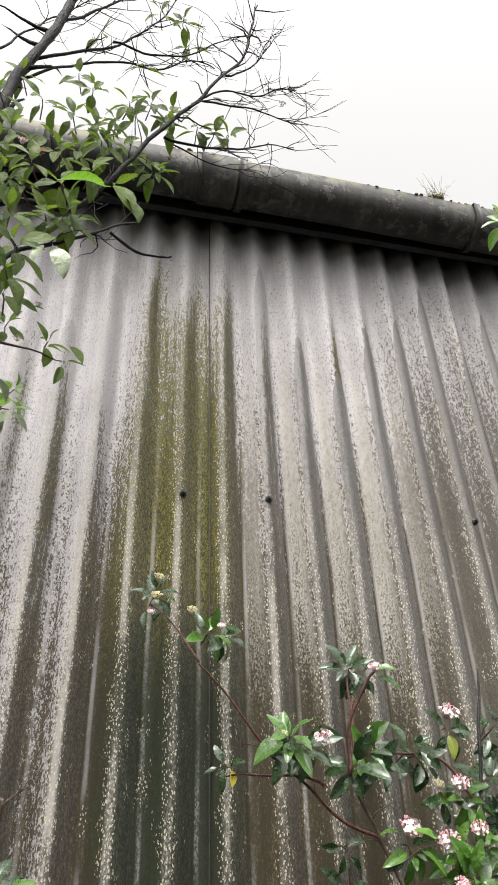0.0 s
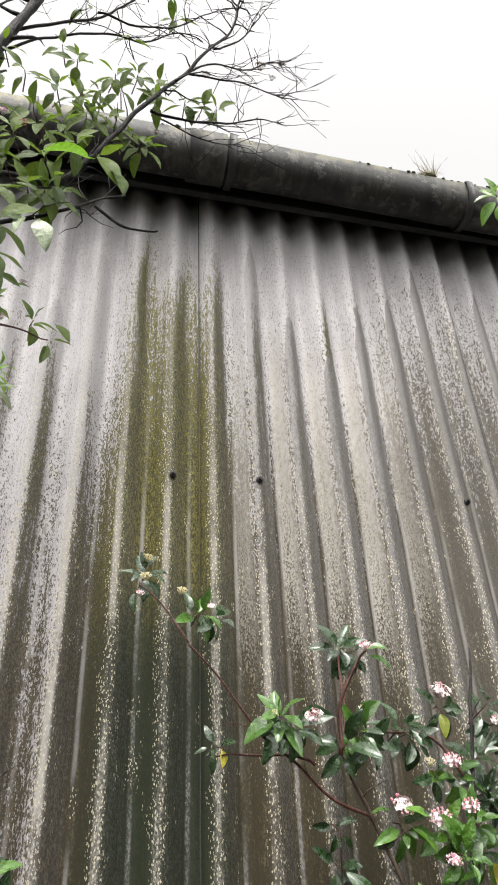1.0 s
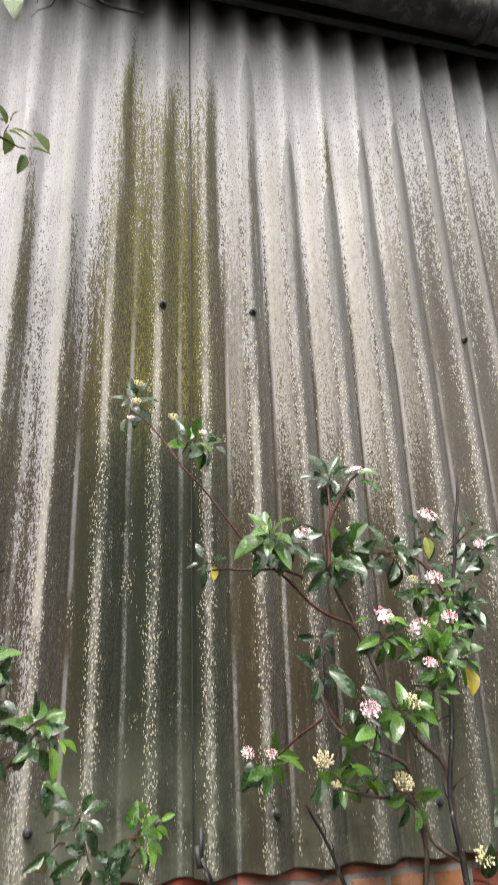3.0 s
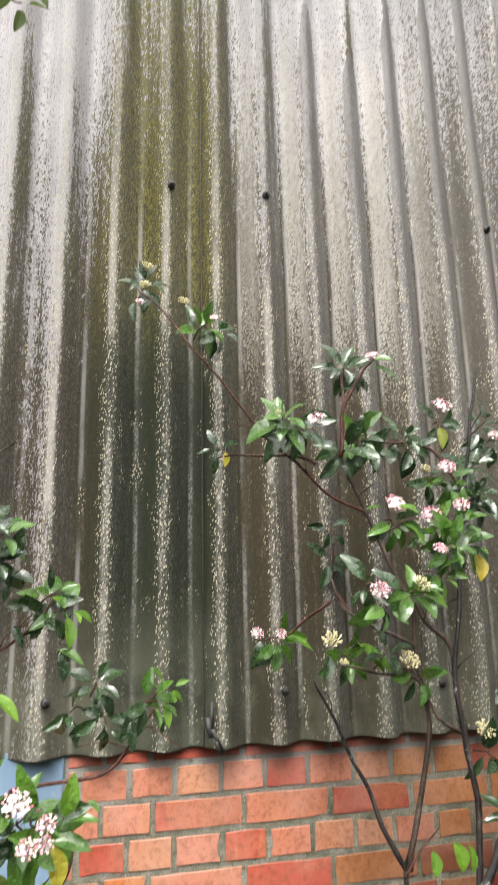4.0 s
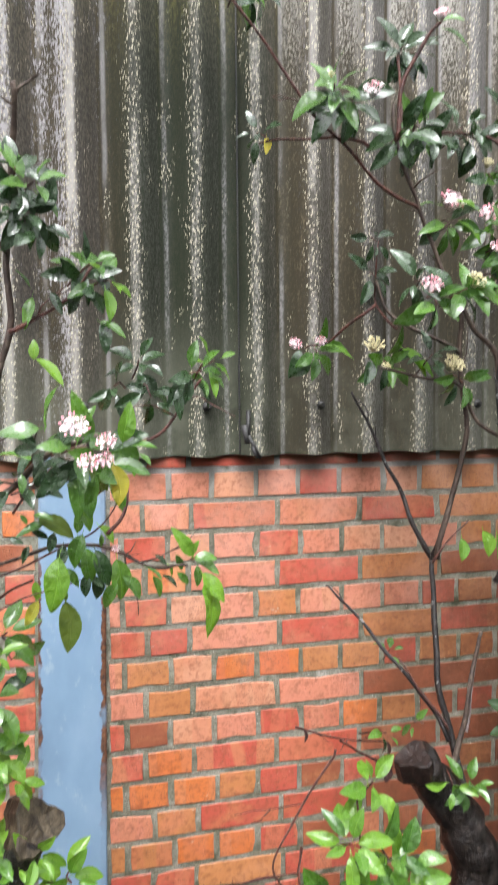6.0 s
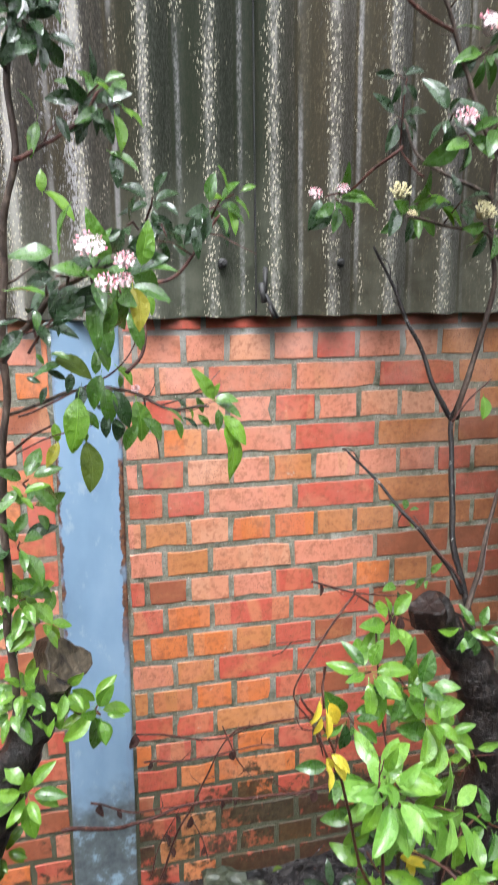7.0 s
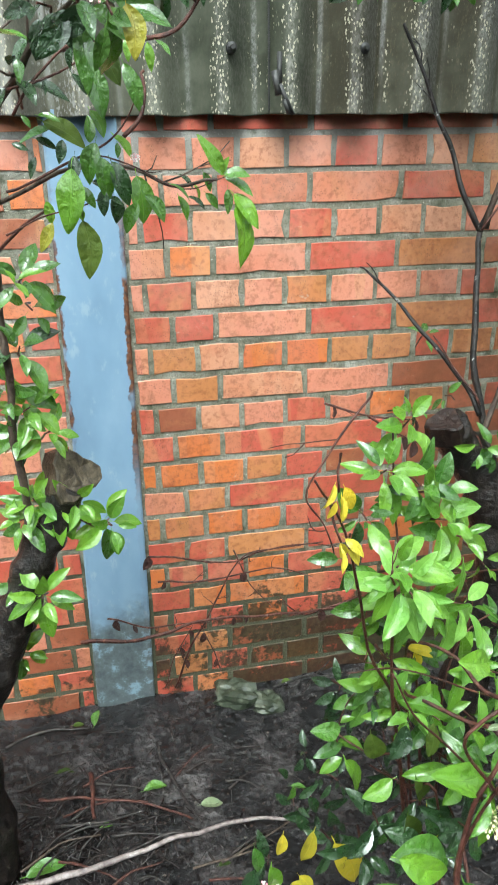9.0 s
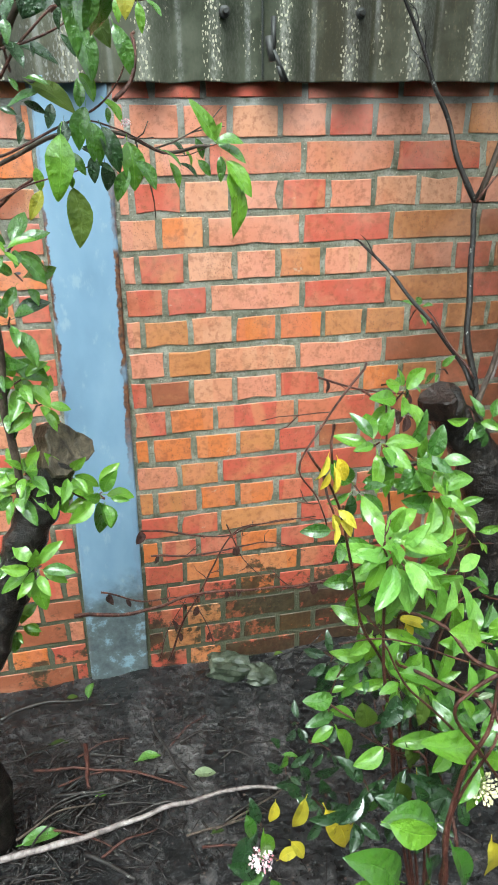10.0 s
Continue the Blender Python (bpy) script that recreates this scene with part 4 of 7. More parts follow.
for bx, bz in ((-0.2, 3.13), (0.836, 3.11), (-0.195, 1.711), (0.095, 1.712), (0.535, 1.712), (-0.49, 1.712)):
    bolt(bx, bz)
bolt(0.084, 3.128, -0.083)

bm = bmesh.new()
for a, b, r in (((-0.100, -0.098, 1.700), (-0.103, -0.110, 1.640), 0.006), ((-0.112, -0.104, 1.665), (-0.105, -0.110, 1.620), 0.009), ((-0.103, -0.110, 1.640), (-0.072, -0.104, 1.583), 0.0055), ((-0.092, -0.106, 1.612), (-0.080, -0.104, 1.583), 0.006)):
    cylinder(bm, a, b, r, r * 0.8, 8)
tagged(part("iron_hook", bm, DARK, None, "", True), "bent black iron hook at the sheet seam", "hook")


def grass_tuft(at):
    r = random.Random(5)
    bm = bmesh.new()
    for _ in range(70):
        a, lean, ln = r.uniform(0, 6.3), r.uniform(0.05, 0.8), r.uniform(0.05, 0.13)
        d = Vector((math.cos(a) * lean, math.sin(a) * lean * 0.6, 1)).normalized()
        p = Vector((r.uniform(-0.03, 0.03), r.uniform(-0.02, 0.02), -0.01))
        bend = Vector((math.cos(a), math.sin(a), -0.5)) * ln * r.uniform(0, 0.35)
        tube(bm, [p, p + d * ln * 0.5, p + d * ln + bend], 0.0011, 0.0005, 3)
    bmesh.ops.create_icosphere(bm, subdivisions=2, radius=0.03, matrix=Matrix.Diagonal((1.3, 0.8, 0.6, 1)))
    ob = part("grass_tuft", bm, GRASS)
    ob.location = at
    tagged(ob, "dry wispy grass tuft growing in the gutter", "grass", kind="stuff")


grass_tuft((0.86, -0.315, 4.585))


def gutter_moss():
    """Cushions of moss along the front rim of the gutter."""
    r = random.Random(9)
    bm = bmesh.new()
    for _ in range(110):
        x = r.choice((r.gauss(-0.20, 0.05), r.gauss(-0.17, 0.07), r.gauss(0.85, 0.12), r.gauss(1.05, 0.05)))
        s = r.uniform(0.003, 0.007)
        m = Matrix.Translation((x, -0.326 + r.uniform(-0.006, 0.012), 4.586 - 0.02 * (x + 0.2) + r.uniform(-0.002, 0.004))) @ Matrix.Diagonal((s * 1.6, s, s * r.uniform(0.5, 1.1), 1))
        bmesh.ops.create_icosphere(bm, subdivisions=1, radius=1.0, matrix=m)
    tagged(part("gutter_moss", bm, MOSSY), "small dark moss cushions along the gutter rim", "moss", kind="stuff")


gutter_moss()


def slab(at, sx, sy, sz, seed, label):
    r = random.Random(seed)
    bm = bmesh.new()
    bmesh.ops.create_icosphere(bm, subdivisions=3, radius=1.0)
    for v in bm.verts:
        c = v.co
        k = max(abs(c.x), abs(c.y), abs(c.z)) ** 0.65
        c /= k
        c *= 1 + 0.30 * noise.noise(c * 1.6 + Vector((seed, 0, 0))) + 0.22 * noise.noise(c * 3.3) + 0.08 * noise.noise(c * 8)
        v.co = Vector((c.x * sx, c.y * sy, c.z * sz))
    ob = part("stone", bm, MOSSY)
    ob.location = at
    ob.rotation_euler = (0.1, 0.05, r.uniform(-0.3, 0.3))
    tagged(ob, label, "stone")


slab((-0.225, -0.060, -0.022), 0.066, 0.040, 0.034, 3, "mossy broken stone lying at the foot of the wall")
slab((-0.130, -0.105, -0.030), 0.042, 0.034, 0.024, 8, "small mossy stone lying at the foot of the wall")


def litter():
    """Fine bark, needles and broken twigs pressed into the soil."""
    r = random.Random(11)
    bm = bmesh.new()
    for _ in range(850):
        near = r.random() < 0.8
        x = r.gauss(-0.72, 0.22) if near else r.uniform(-1.3, 0.6)
        y = r.gauss(-0.48, 0.14) if near else r.uniform(-1.2, -0.05)
        if y > -0.03:
            continue
        a, ln = r.uniform(0, 6.3), r.uniform(0.01, 0.09)
        d = Vector((math.cos(a), math.sin(a), r.uniform(-0.05, 0.12)))
        p = Vector((x, y, -0.028 + r.uniform(0, 0.010)))
        rad = r.uniform(0.0008, 0.0032)
        tube(bm, [p, p + d * ln * 0.5 + Vector((0, 0, 0.003)), p + d * ln], rad, rad * 0.6, 4)
    ob = part("litter", bm, BARK_GLOSS)
    tagged(ob, "wet twigs and bark scraps scattered over the soil", "litter", kind="stuff")


litter()


# ---- flowering shrub beside the wall ----
shrub = plant("viburnum_shrub", (0.30, -0.46, 0.0), "flowering evergreen shrub with white and pink flower heads, pruned trunk", "shrub")
branch(shrub, [(0.270, -0.460, -0.060), (0.275, -0.470, 0.250), (0.315, -0.500, 0.565), (0.280, -0.500, 0.763), (0.240, -0.500, 0.876), (0.179, -0.500, 0.959), (0.143, -0.500, 1.011)], 0.064, 0.036, TRUNK, name="trunk")
stump_cut(shrub, (0.135, -0.515, 1.022), (-0.30, -0.22, 0.93), 0.033, CUT_DARK)
branch(shrub, [(0.302, -0.450, 0.804), (0.294, -0.404, 0.935), (0.278, -0.357, 1.077), (0.289, -0.311, 1.213), (0.303, -0.265, 1.348)], 0.0085, 0.006, BARK_WET, name="stem")
branch(shrub, [(0.303, -0.265, 1.348), (0.264, -0.244, 1.435), (0.221, -0.222, 1.542), (0.191, -0.201, 1.624), (0.171, -0.180, 1.684), (0.135, -0.180, 1.742)], 0.0065, 0.003, BARK_WET, twigs=3, name="stem")
branch(shrub, [(0.303, -0.265, 1.348), (0.313, -0.282, 1.392), (0.323, -0.300, 1.455)], 0.007, 0.006, BARK_WET, name="stem")
branch(shrub, [(0.296, -0.300, 1.356), (0.334, -0.310, 1.518), (0.354, -0.320, 1.646), (0.335, -0.330, 1.801), (0.329, -0.340, 1.904), (0.285, -0.350, 1.994), (0.234, -0.360, 2.095), (0.172, -0.370, 2.220), (0.150, -0.380, 2.333)], 0.0065, 0.004, BARK, twigs=5, name="stem")
branch(shrub, [(0.222, -0.360, 2.127), (0.122, -0.372, 2.166), (0.040, -0.384, 2.235), (-0.052, -0.396, 2.313), (-0.128, -0.408, 2.415), (-0.201, -0.420, 2.483)], 0.0042, 0.0025, BARK_RED, twigs=3, name="stem")
branch(shrub, [(-0.197, -0.400, 2.492), (-0.230, -0.367, 2.562), (-0.275, -0.333, 2.632), (-0.309, -0.300, 2.673)], 0.003, 0.002, BARK_RED)
branch(shrub, [(0.079, -0.420, 2.227), (0.016, -0.380, 2.252), (-0.063, -0.340, 2.261), (-0.118, -0.300, 2.262)], 0.004, 0.002, BARK_RED)
branch(shrub, [(0.146, -0.400, 2.249), (0.157, -0.413, 2.360), (0.201, -0.427, 2.449), (0.229, -0.440, 2.478)], 0.005, 0.003, BARK_RED)
branch(shrub, [(0.420, -0.360, 1.635), (0.418, -0.355, 1.749), (0.416, -0.350, 1.826), (0.361, -0.345, 1.878), (0.330, -0.340, 1.930)], 0.008, 0.005, BARK, twigs=3)
branch(shrub, [(0.387, -0.400, 1.318), (0.415, -0.394, 1.481), (0.407, -0.389, 1.639), (0.399, -0.383, 1.750), (0.431, -0.377, 1.928), (0.460, -0.371, 2.087), (0.503, -0.366, 2.334), (0.547, -0.360, 2.508)], 0.0075, 0.0035, BARK_WET, twigs=4, name="stem")
branch(shrub, [(0.319, -0.360, 1.820), (0.261, -0.345, 1.853), (0.214, -0.330, 1.879), (0.166, -0.315, 1.918), (0.146, -0.300, 1.984)], 0.005, 0.003, BARK)
branch(shrub, [(0.145, -0.300, 1.932), (0.102, -0.267, 1.895), (0.057, -0.233, 1.850), (0.011, -0.200, 1.844)], 0.004, 0.002, BARK_RED)
branch(shrub, [(0.427, -0.360, 1.635), (0.361, -0.355, 1.674), (0.325, -0.350, 1.750), (0.231, -0.345, 1.771), (0.139, -0.340, 1.791)], 0.005, 0.003, BARK)
branch(shrub, [(0.469, -0.360, 2.197), (0.423, -0.345, 2.280), (0.388, -0.330, 2.310), (0.322, -0.315, 2.311), (0.270, -0.300, 2.305)], 0.004, 0.0025, BARK_RED)
branch(shrub, [(0.277, -0.400, 0.975), (0.246, -0.340, 1.061), (0.180, -0.280, 1.139), (0.154, -0.220, 1.190), (0.107, -0.160, 1.238), (0.097, -0.100, 1.255)], 0.006, 0.0025, BARK_WET, twigs=2, name="dead_twig")
branch(shrub, [(0.253, -0.460, 0.948), (0.280, -0.447, 1.031), (0.312, -0.433, 1.139), (0.339, -0.420, 1.221)], 0.0065, 0.004, BARK, name="stem")
branch(shrub, [(0.292, -0.440, 1.014), (0.313, -0.420, 1.096), (0.341, -0.400, 1.177)], 0.005, 0.003, BARK_PALE, name="stem")
branch(shrub, [(0.275, -0.400, 1.000), (0.242, -0.350, 1.065), (0.200, -0.300, 1.133)], 0.003, 0.0015, BARK_RED, name="twig")
branch(shrub, [(0.259, -0.350, 1.358), (0.298, -0.350, 1.405), (0.347, -0.350, 1.451)], 0.003, 0.0015, BARK_RED, name="twig")
spray(shrub, (-0.283, -0.240, 2.730), 10, 0.059, "dark", (0.1, -0.6, 0.1), 1.0)
flowers(shrub, (-0.287, -0.270, 2.750), 0.03, CREAM)
flowers(shrub, (-0.291, -0.270, 2.699), 0.03, CREAM)
flowers(shrub, (-0.303, -0.270, 2.653), 0.024, PINK)
one_leaf(shrub, (-0.313, -0.240, 2.666), 0.0492, "dark", (-0.2, -0.3, -1))
spray(shrub, (-0.130, -0.230, 2.623), 11, 0.0722, MID, (0.5, -0.6, 0.05), 1.0)
spray(shrub, (-0.095, -0.230, 2.609), 6, 0.0656, "dark", (0.7, -0.5, -0.2), 1.0)
flowers(shrub, (-0.196, -0.270, 2.663), 0.03, CREAM)
flowers(shrub, (-0.120, -0.280, 2.622), 0.022, WHITE)
spray(shrub, (0.255, -0.200, 2.547), 11, 0.0697, "dark", (-0.1, -0.7, -0.1), 1.0)
spray(shrub, (0.286, -0.220, 2.524), 6, 0.0656, "dark", (0.5, -0.6, -0.3), 1.0)
one_leaf(shrub, (0.245, -0.200, 2.528), 0.0615, "dark", (-0.2, -0.3, -1))
flowers(shrub, (0.215, -0.460, 2.475), 0.032, PINK)
one_leaf(shrub, (0.231, -0.440, 2.459), 0.0615, MID, (1, -0.3, -0.5))
one_leaf(shrub, (0.226, -0.440, 2.475), 0.0492, MID, (1, -0.3, 0.1))
branch(shrub, [(0.245, -0.200, 2.528), (0.225, -0.250, 2.456), (0.190, -0.330, 2.305)], 0.004, 0.003, BARK_RED)
spray(shrub, (-0.003, -0.450, 2.329), 11, 0.0697, MID, (-0.2, -0.7, 0.3), 1.0)
spray(shrub, (0.030, -0.440, 2.298), 8, 0.0738, "dark", (0, -0.6, -0.4), 1.0)
flowers(shrub, (0.072, -0.460, 2.318), 0.04, WHITE)
flowers(shrub, (-0.027, -0.500, 2.319), 0.014, YELLOWF)
spray(shrub, (-0.123, -0.300, 2.285), 6, 0.0533, "dark", (-0.8, -0.4, 0.1), 1.0)
one_leaf(shrub, (-0.101, -0.300, 2.275), 0.0369, YELLOW, (-0.1, -0.3, -1))
spray(shrub, (0.218, -0.360, 2.300), 12, 0.0697, MID, (0, -0.6, -0.3), 1.0)
spray(shrub, (0.164, -0.380, 2.261), 9, 0.0738, "dark", (-0.4, -0.5, -0.5), 1.0)
spray(shrub, (0.250, -0.360, 2.276), 9, 0.0656, "dark", (0.3, -0.6, -0.4), 1.0)
flowers(shrub, (0.227, -0.360, 2.357), 0.018, WHITE)
spray(shrub, (0.343, -0.330, 2.324), 10, 0.0697, "dark", (0.3, -0.6, 0.2), 1.0)
spray(shrub, (0.362, -0.340, 2.291), 7, 0.0656, "dark", (0.4, -0.6, -0.5), 1.0)
flowers(shrub, (0.455, -0.330, 2.404), 0.052, WHITE)
spray(shrub, (0.460, -0.310, 2.359), 7, 0.0615, "dark", (0, -0.5, -0.5), 1.0)
one_leaf(shrub, (0.446, -0.330, 2.351), 0.0574, ORANGE, (-0.1, -0.3, -1))
spray(shrub, (0.599, -0.300, 2.385), 9, 0.0574, "dark", (0.2, -0.6, 0.4), 1.0)
spray(shrub, (0.620, -0.300, 2.323), 8, 0.0615, "dark", (0, -0.6, -0.4), 1.0)
flowers(shrub, (0.592, -0.340, 2.332), 0.032, PINK)
flowers(shrub, (0.426, -0.380, 2.235), 0.044, PINK)
flowers(shrub, (0.386, -0.350, 2.237), 0.028, YELLOWF)
spray(shrub, (0.449, -0.360, 2.195), 9, 0.0615, MID, (0, -0.6, -0.5), 1.0)
spray(shrub, (0.398, -0.350, 2.203), 6, 0.0574, "dark", (0, -0.5, -0.6), 1.0)
spray(shrub, (0.531, -0.330, 2.253), 10, 0.0615, "dark", (0.2, -0.5, 0.2), 1.0)
flowers(shrub, (0.295, -0.360, 2.144), 0.056, WHITE)
spray(shrub, (0.294, -0.350, 2.097), 7, 0.0697, MID, (0, -0.6, -0.7), 1.0)
one_leaf(shrub, (0.275, -0.350, 2.142), 0.0615, MID, (-1, -0.3, 0.15))
one_leaf(shrub, (0.313, -0.370, 2.101), 0.0656, BRIGHT, (0.7, -0.3, -0.6))
flowers(shrub, (0.375, -0.380, 2.118), 0.05, PINK)
spray(shrub, (0.406, -0.370, 2.087), 9, 0.0656, MID, (0.3, -0.6, -0.4), 1.0)
one_leaf(shrub, (0.347, -0.380, 2.126), 0.0574, BRIGHT, (-1, -0.3, 0.5))
flowers(shrub, (0.432, -0.420, 2.138), 0.04, PINK)
spray(shrub, (0.456, -0.400, 2.106), 11, 0.0656, MID, (0.2, -0.6, 0), 1.0)
spray(shrub, (0.528, -0.330, 2.179), 9, 0.0615, "dark", (0.2, -0.5, 0.4), 1.0)
flowers(shrub, (0.366, -0.420, 2.039), 0.03, PINK)
spray(shrub, (0.403, -0.420, 2.043), 9, 0.0656, MID, (0.2, -0.6, -0.2), 1.0)
spray(shrub, (0.228, -0.110, 2.116), 6, 0.0492, "dark", (0.2, -0.6, -0.5), 1.0)
spray(shrub, (0.231, -0.095, 2.035), 6, 0.0615, "dark", (0.2, -0.6, -0.4), 1.0)
branch(shrub, [(0.234, -0.110, 2.119), (0.232, -0.100, 2.029), (0.238, -0.100, 1.960), (0.241, -0.200, 1.892)], 0.002, 0.003, BARK_RED)
flowers(shrub, (0.188, -0.480, 1.944), 0.044, PINK)
flowers(shrub, (0.282, -0.480, 1.956), 0.042, YELLOWF)
spray(shrub, (0.209, -0.460, 1.911), 7, 0.0697, MID, (0, -0.6, -0.7), 1.0)
spray(shrub, (0.276, -0.460, 1.946), 7, 0.0697, MID, (0.3, -0.6, 0.2), 1.0)
spray(shrub, (0.169, -0.440, 1.960), 6, 0.0615, "dark", (-0.7, -0.5, -0.2), 1.0)
one_leaf(shrub, (0.291, -0.470, 1.946), 0.0615, BRIGHT, (0.9, -0.3, -0.5))
flowers(shrub, (0.004, -0.150, 1.856), 0.034, PINK)
flowers(shrub, (0.042, -0.230, 1.856), 0.028, PINK)
spray(shrub, (0.042, -0.200, 1.834), 8, 0.0656, MID, (0, -0.7, -0.4), 1.0)
one_leaf(shrub, (0.058, -0.220, 1.850), 0.0697, BRIGHT, (1, -0.3, -0.25))
one_leaf(shrub, (0.006, -0.180, 1.841), 0.0656, "dark", (-0.5, -0.3, -1))
flowers(shrub, (0.143, -0.300, 1.841), 0.046, CREAM)
flowers(shrub, (0.157, -0.330, 1.794), 0.022, CREAM)
flowers(shrub, (0.289, -0.380, 1.795), 0.05, CREAM)
spray(shrub, (0.180, -0.300, 1.801), 10, 0.0656, MID, (0.3, -0.6, -0.4), 1.0)
one_leaf(shrub, (0.197, -0.330, 1.833), 0.082, BRIGHT, (0.7, -0.3, -0.7))
one_leaf(shrub, (0.210, -0.330, 1.820), 0.082, BRIGHT, (0.8, -0.3, -0.6))
spray(shrub, (0.251, -0.360, 1.820), 7, 0.0615, "dark", (0.2, -0.6, 0.5), 1.0)
spray(shrub, (0.313, -0.380, 1.758), 7, 0.0656, MID, (0.3, -0.6, -0.6), 1.0)
one_leaf(shrub, (0.132, -0.300, 1.809), 0.0574, "dark", (-0.3, -0.3, -1))
spray(shrub, (0.476, -0.360, 2.052), 10, 0.0697, MID, (0.1, -0.6, -0.2), 1.0)
one_leaf(shrub, (0.494, -0.360, 2.032), 0.0656, ORANGE, (0, -0.3, -1))
spray(shrub, (0.380, -0.400, 1.975), 8, 0.0656, MID, (0.3, -0.6, -0.6), 1.0)
spray(shrub, (0.544, -0.330, 2.182), 10, 0.0615, "dark", (0.1, -0.5, 0.1), 1.0)
flowers(shrub, (0.373, -0.420, 2.037), 0.026, PINK)
flowers(shrub, (0.437, -0.420, 1.650), 0.044, CREAM)
flowers(shrub, (0.359, -0.500, 1.342), 0.046, PINK)
spray(shrub, (0.456, -0.420, 1.594), 7, 0.0656, "dark", (0.3, -0.6, -0.3), 1.0)
one_leaf(shrub, (0.313, -0.380, 1.417), 0.0492, BRIGHT, (-0.1, -0.3, -1))
one_leaf(shrub, (0.353, -0.400, 1.436), 0.0574, BRIGHT, (0.2, -0.3, -1))
one_leaf(shrub, (0.386, -0.400, 1.427), 0.0533, BRIGHT, (0.1, -0.3, -1))
spray(shrub, (0.235, -0.180, 1.105), 4, 0.0369, MID, (0, -0.5, 0.4), 1.0)
spray(shrub, (0.245, -0.550, 0.965), 8, 0.0492, MID, (0.1, -0.6, 0.3), 1.0)
spray(shrub, (0.201, -0.550, 0.970), 4, 0.0451, BRIGHT, (-0.1, -0.6, -0.3), 1.0)
spray(shrub, (0.192, -0.400, 1.028), 3, 0.041, MID, (-0.6, -0.4, 0.2), 1.0)
spray(shrub, (0.151, -0.350, 0.985), 4, 0.041, MID, (0.3, -0.4, 0.1), 1.0)
# crown carried on past the right edge of view, added to shade the wall
outer_foliage(shrub, 300, (0.52, -1.0, 0.15), (1.20, -0.12, 2.5))
branch(shrub, [(0.374, -0.420, 1.325), (0.488, -0.430, 1.519), (0.584, -0.440, 1.824), (0.637, -0.450, 2.079)], 0.01, 0.004, BARK_WET, twigs=4, name="stem")

# more dark leaves added low at the right, to deepen the shade there
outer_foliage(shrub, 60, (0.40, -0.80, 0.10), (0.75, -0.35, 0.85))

# ---- pruned shrub beside the steel column ----
bush = plant("pruned_shrub", (-0.84, -0.50, 0.0), "evergreen shrub regrowing from a sawn trunk beside the steel column", "shrub")
branch(bush, [(-0.860, -0.500, -0.060), (-0.857, -0.500, 0.386), (-0.791, -0.494, 0.551), (-0.734, -0.488, 0.664), (-0.683, -0.482, 0.779), (-0.634, -0.476, 0.869), (-0.592, -0.470, 0.937)], 0.052, 0.034, TRUNK, name="trunk")
stump_cut(bush, (-0.580, -0.480, 0.960), (0.45, -0.65, 0.30), 0.046)
branch(bush, [(-0.683, -0.490, 0.847), (-0.674, -0.502, 1.014), (-0.664, -0.514, 1.181), (-0.658, -0.527, 1.337), (-0.643, -0.539, 1.481), (-0.636, -0.551, 1.608), (-0.618, -0.563, 1.727), (-0.597, -0.576, 1.831), (-0.596, -0.588, 1.936), (-0.584, -0.600, 2.028)], 0.0075, 0.005, BARK, twigs=4, name="stem")
branch(bush, [(-0.584, -0.600, 2.028), (-0.577, -0.640, 2.108), (-0.570, -0.680, 2.177)], 0.005, 0.004, BARK, twigs=3, name="stem")
branch(bush, [(-0.594, -0.600, 1.831), (-0.565, -0.590, 1.851), (-0.532, -0.580, 1.873), (-0.489, -0.570, 1.907), (-0.466, -0.560, 1.942)], 0.004, 0.002, BARK_RED, twigs=2)
branch(bush, [(-0.635, -0.580, 1.540), (-0.596, -0.640, 1.585), (-0.557, -0.700, 1.622), (-0.515, -0.760, 1.655), (-0.485, -0.820, 1.673), (-0.465, -0.880, 1.680)], 0.006, 0.003, BARK, twigs=3)
branch(bush, [(-0.521, -0.600, 1.642), (-0.462, -0.605, 1.649), (-0.375, -0.610, 1.661), (-0.330, -0.615, 1.708), (-0.294, -0.620, 1.758)], 0.004, 0.002, BARK_RED, twigs=2)
branch(bush, [(-0.650, -0.520, 1.446), (-0.596, -0.564, 1.465), (-0.530, -0.608, 1.495), (-0.453, -0.652, 1.498), (-0.390, -0.696, 1.471), (-0.337, -0.740, 1.480)], 0.004, 0.002, BARK, twigs=3)
branch(bush, [(-0.652, -0.520, 1.374), (-0.609, -0.560, 1.409), (-0.569, -0.600, 1.437)], 0.003, 0.002, BARK_RED)
branch(bush, [(-0.451, -0.740, 1.532), (-0.430, -0.727, 1.554), (-0.420, -0.713, 1.585), (-0.419, -0.700, 1.608)], 0.003, 0.002, BARK_RED, name="twig")
spray(bush, (-0.565, -0.670, 2.000), 12, 0.0486, "dark", (0.1, -0.7, -0.3), 1.0)
spray(bush, (-0.542, -0.660, 1.981), 6, 0.0538, "dark", (0.4, -0.6, -0.6), 1.0)
spray(bush, (-0.570, -0.680, 2.058), 10, 0.0486, "dark", (0.1, -0.6, 0.2), 1.0)
spray(bush, (-0.543, -0.680, 2.041), 7, 0.0538, MID, (0.5, -0.6, 0.2), 1.0)
spray(bush, (-0.466, -0.560, 1.950), 10, 0.0504, MID, (0.4, -0.6, 0.2), 1.0)
spray(bush, (-0.481, -0.560, 1.913), 7, 0.0504, "dark", (0.1, -0.6, -0.5), 1.0)
spray(bush, (-0.438, -0.560, 1.923), 6, 0.0502, BRIGHT, (0.7, -0.5, 0.1), 1.0)
one_leaf(bush, (-0.454, -0.560, 1.854), 0.0495, MID, (0.9, -0.3, -0.4))
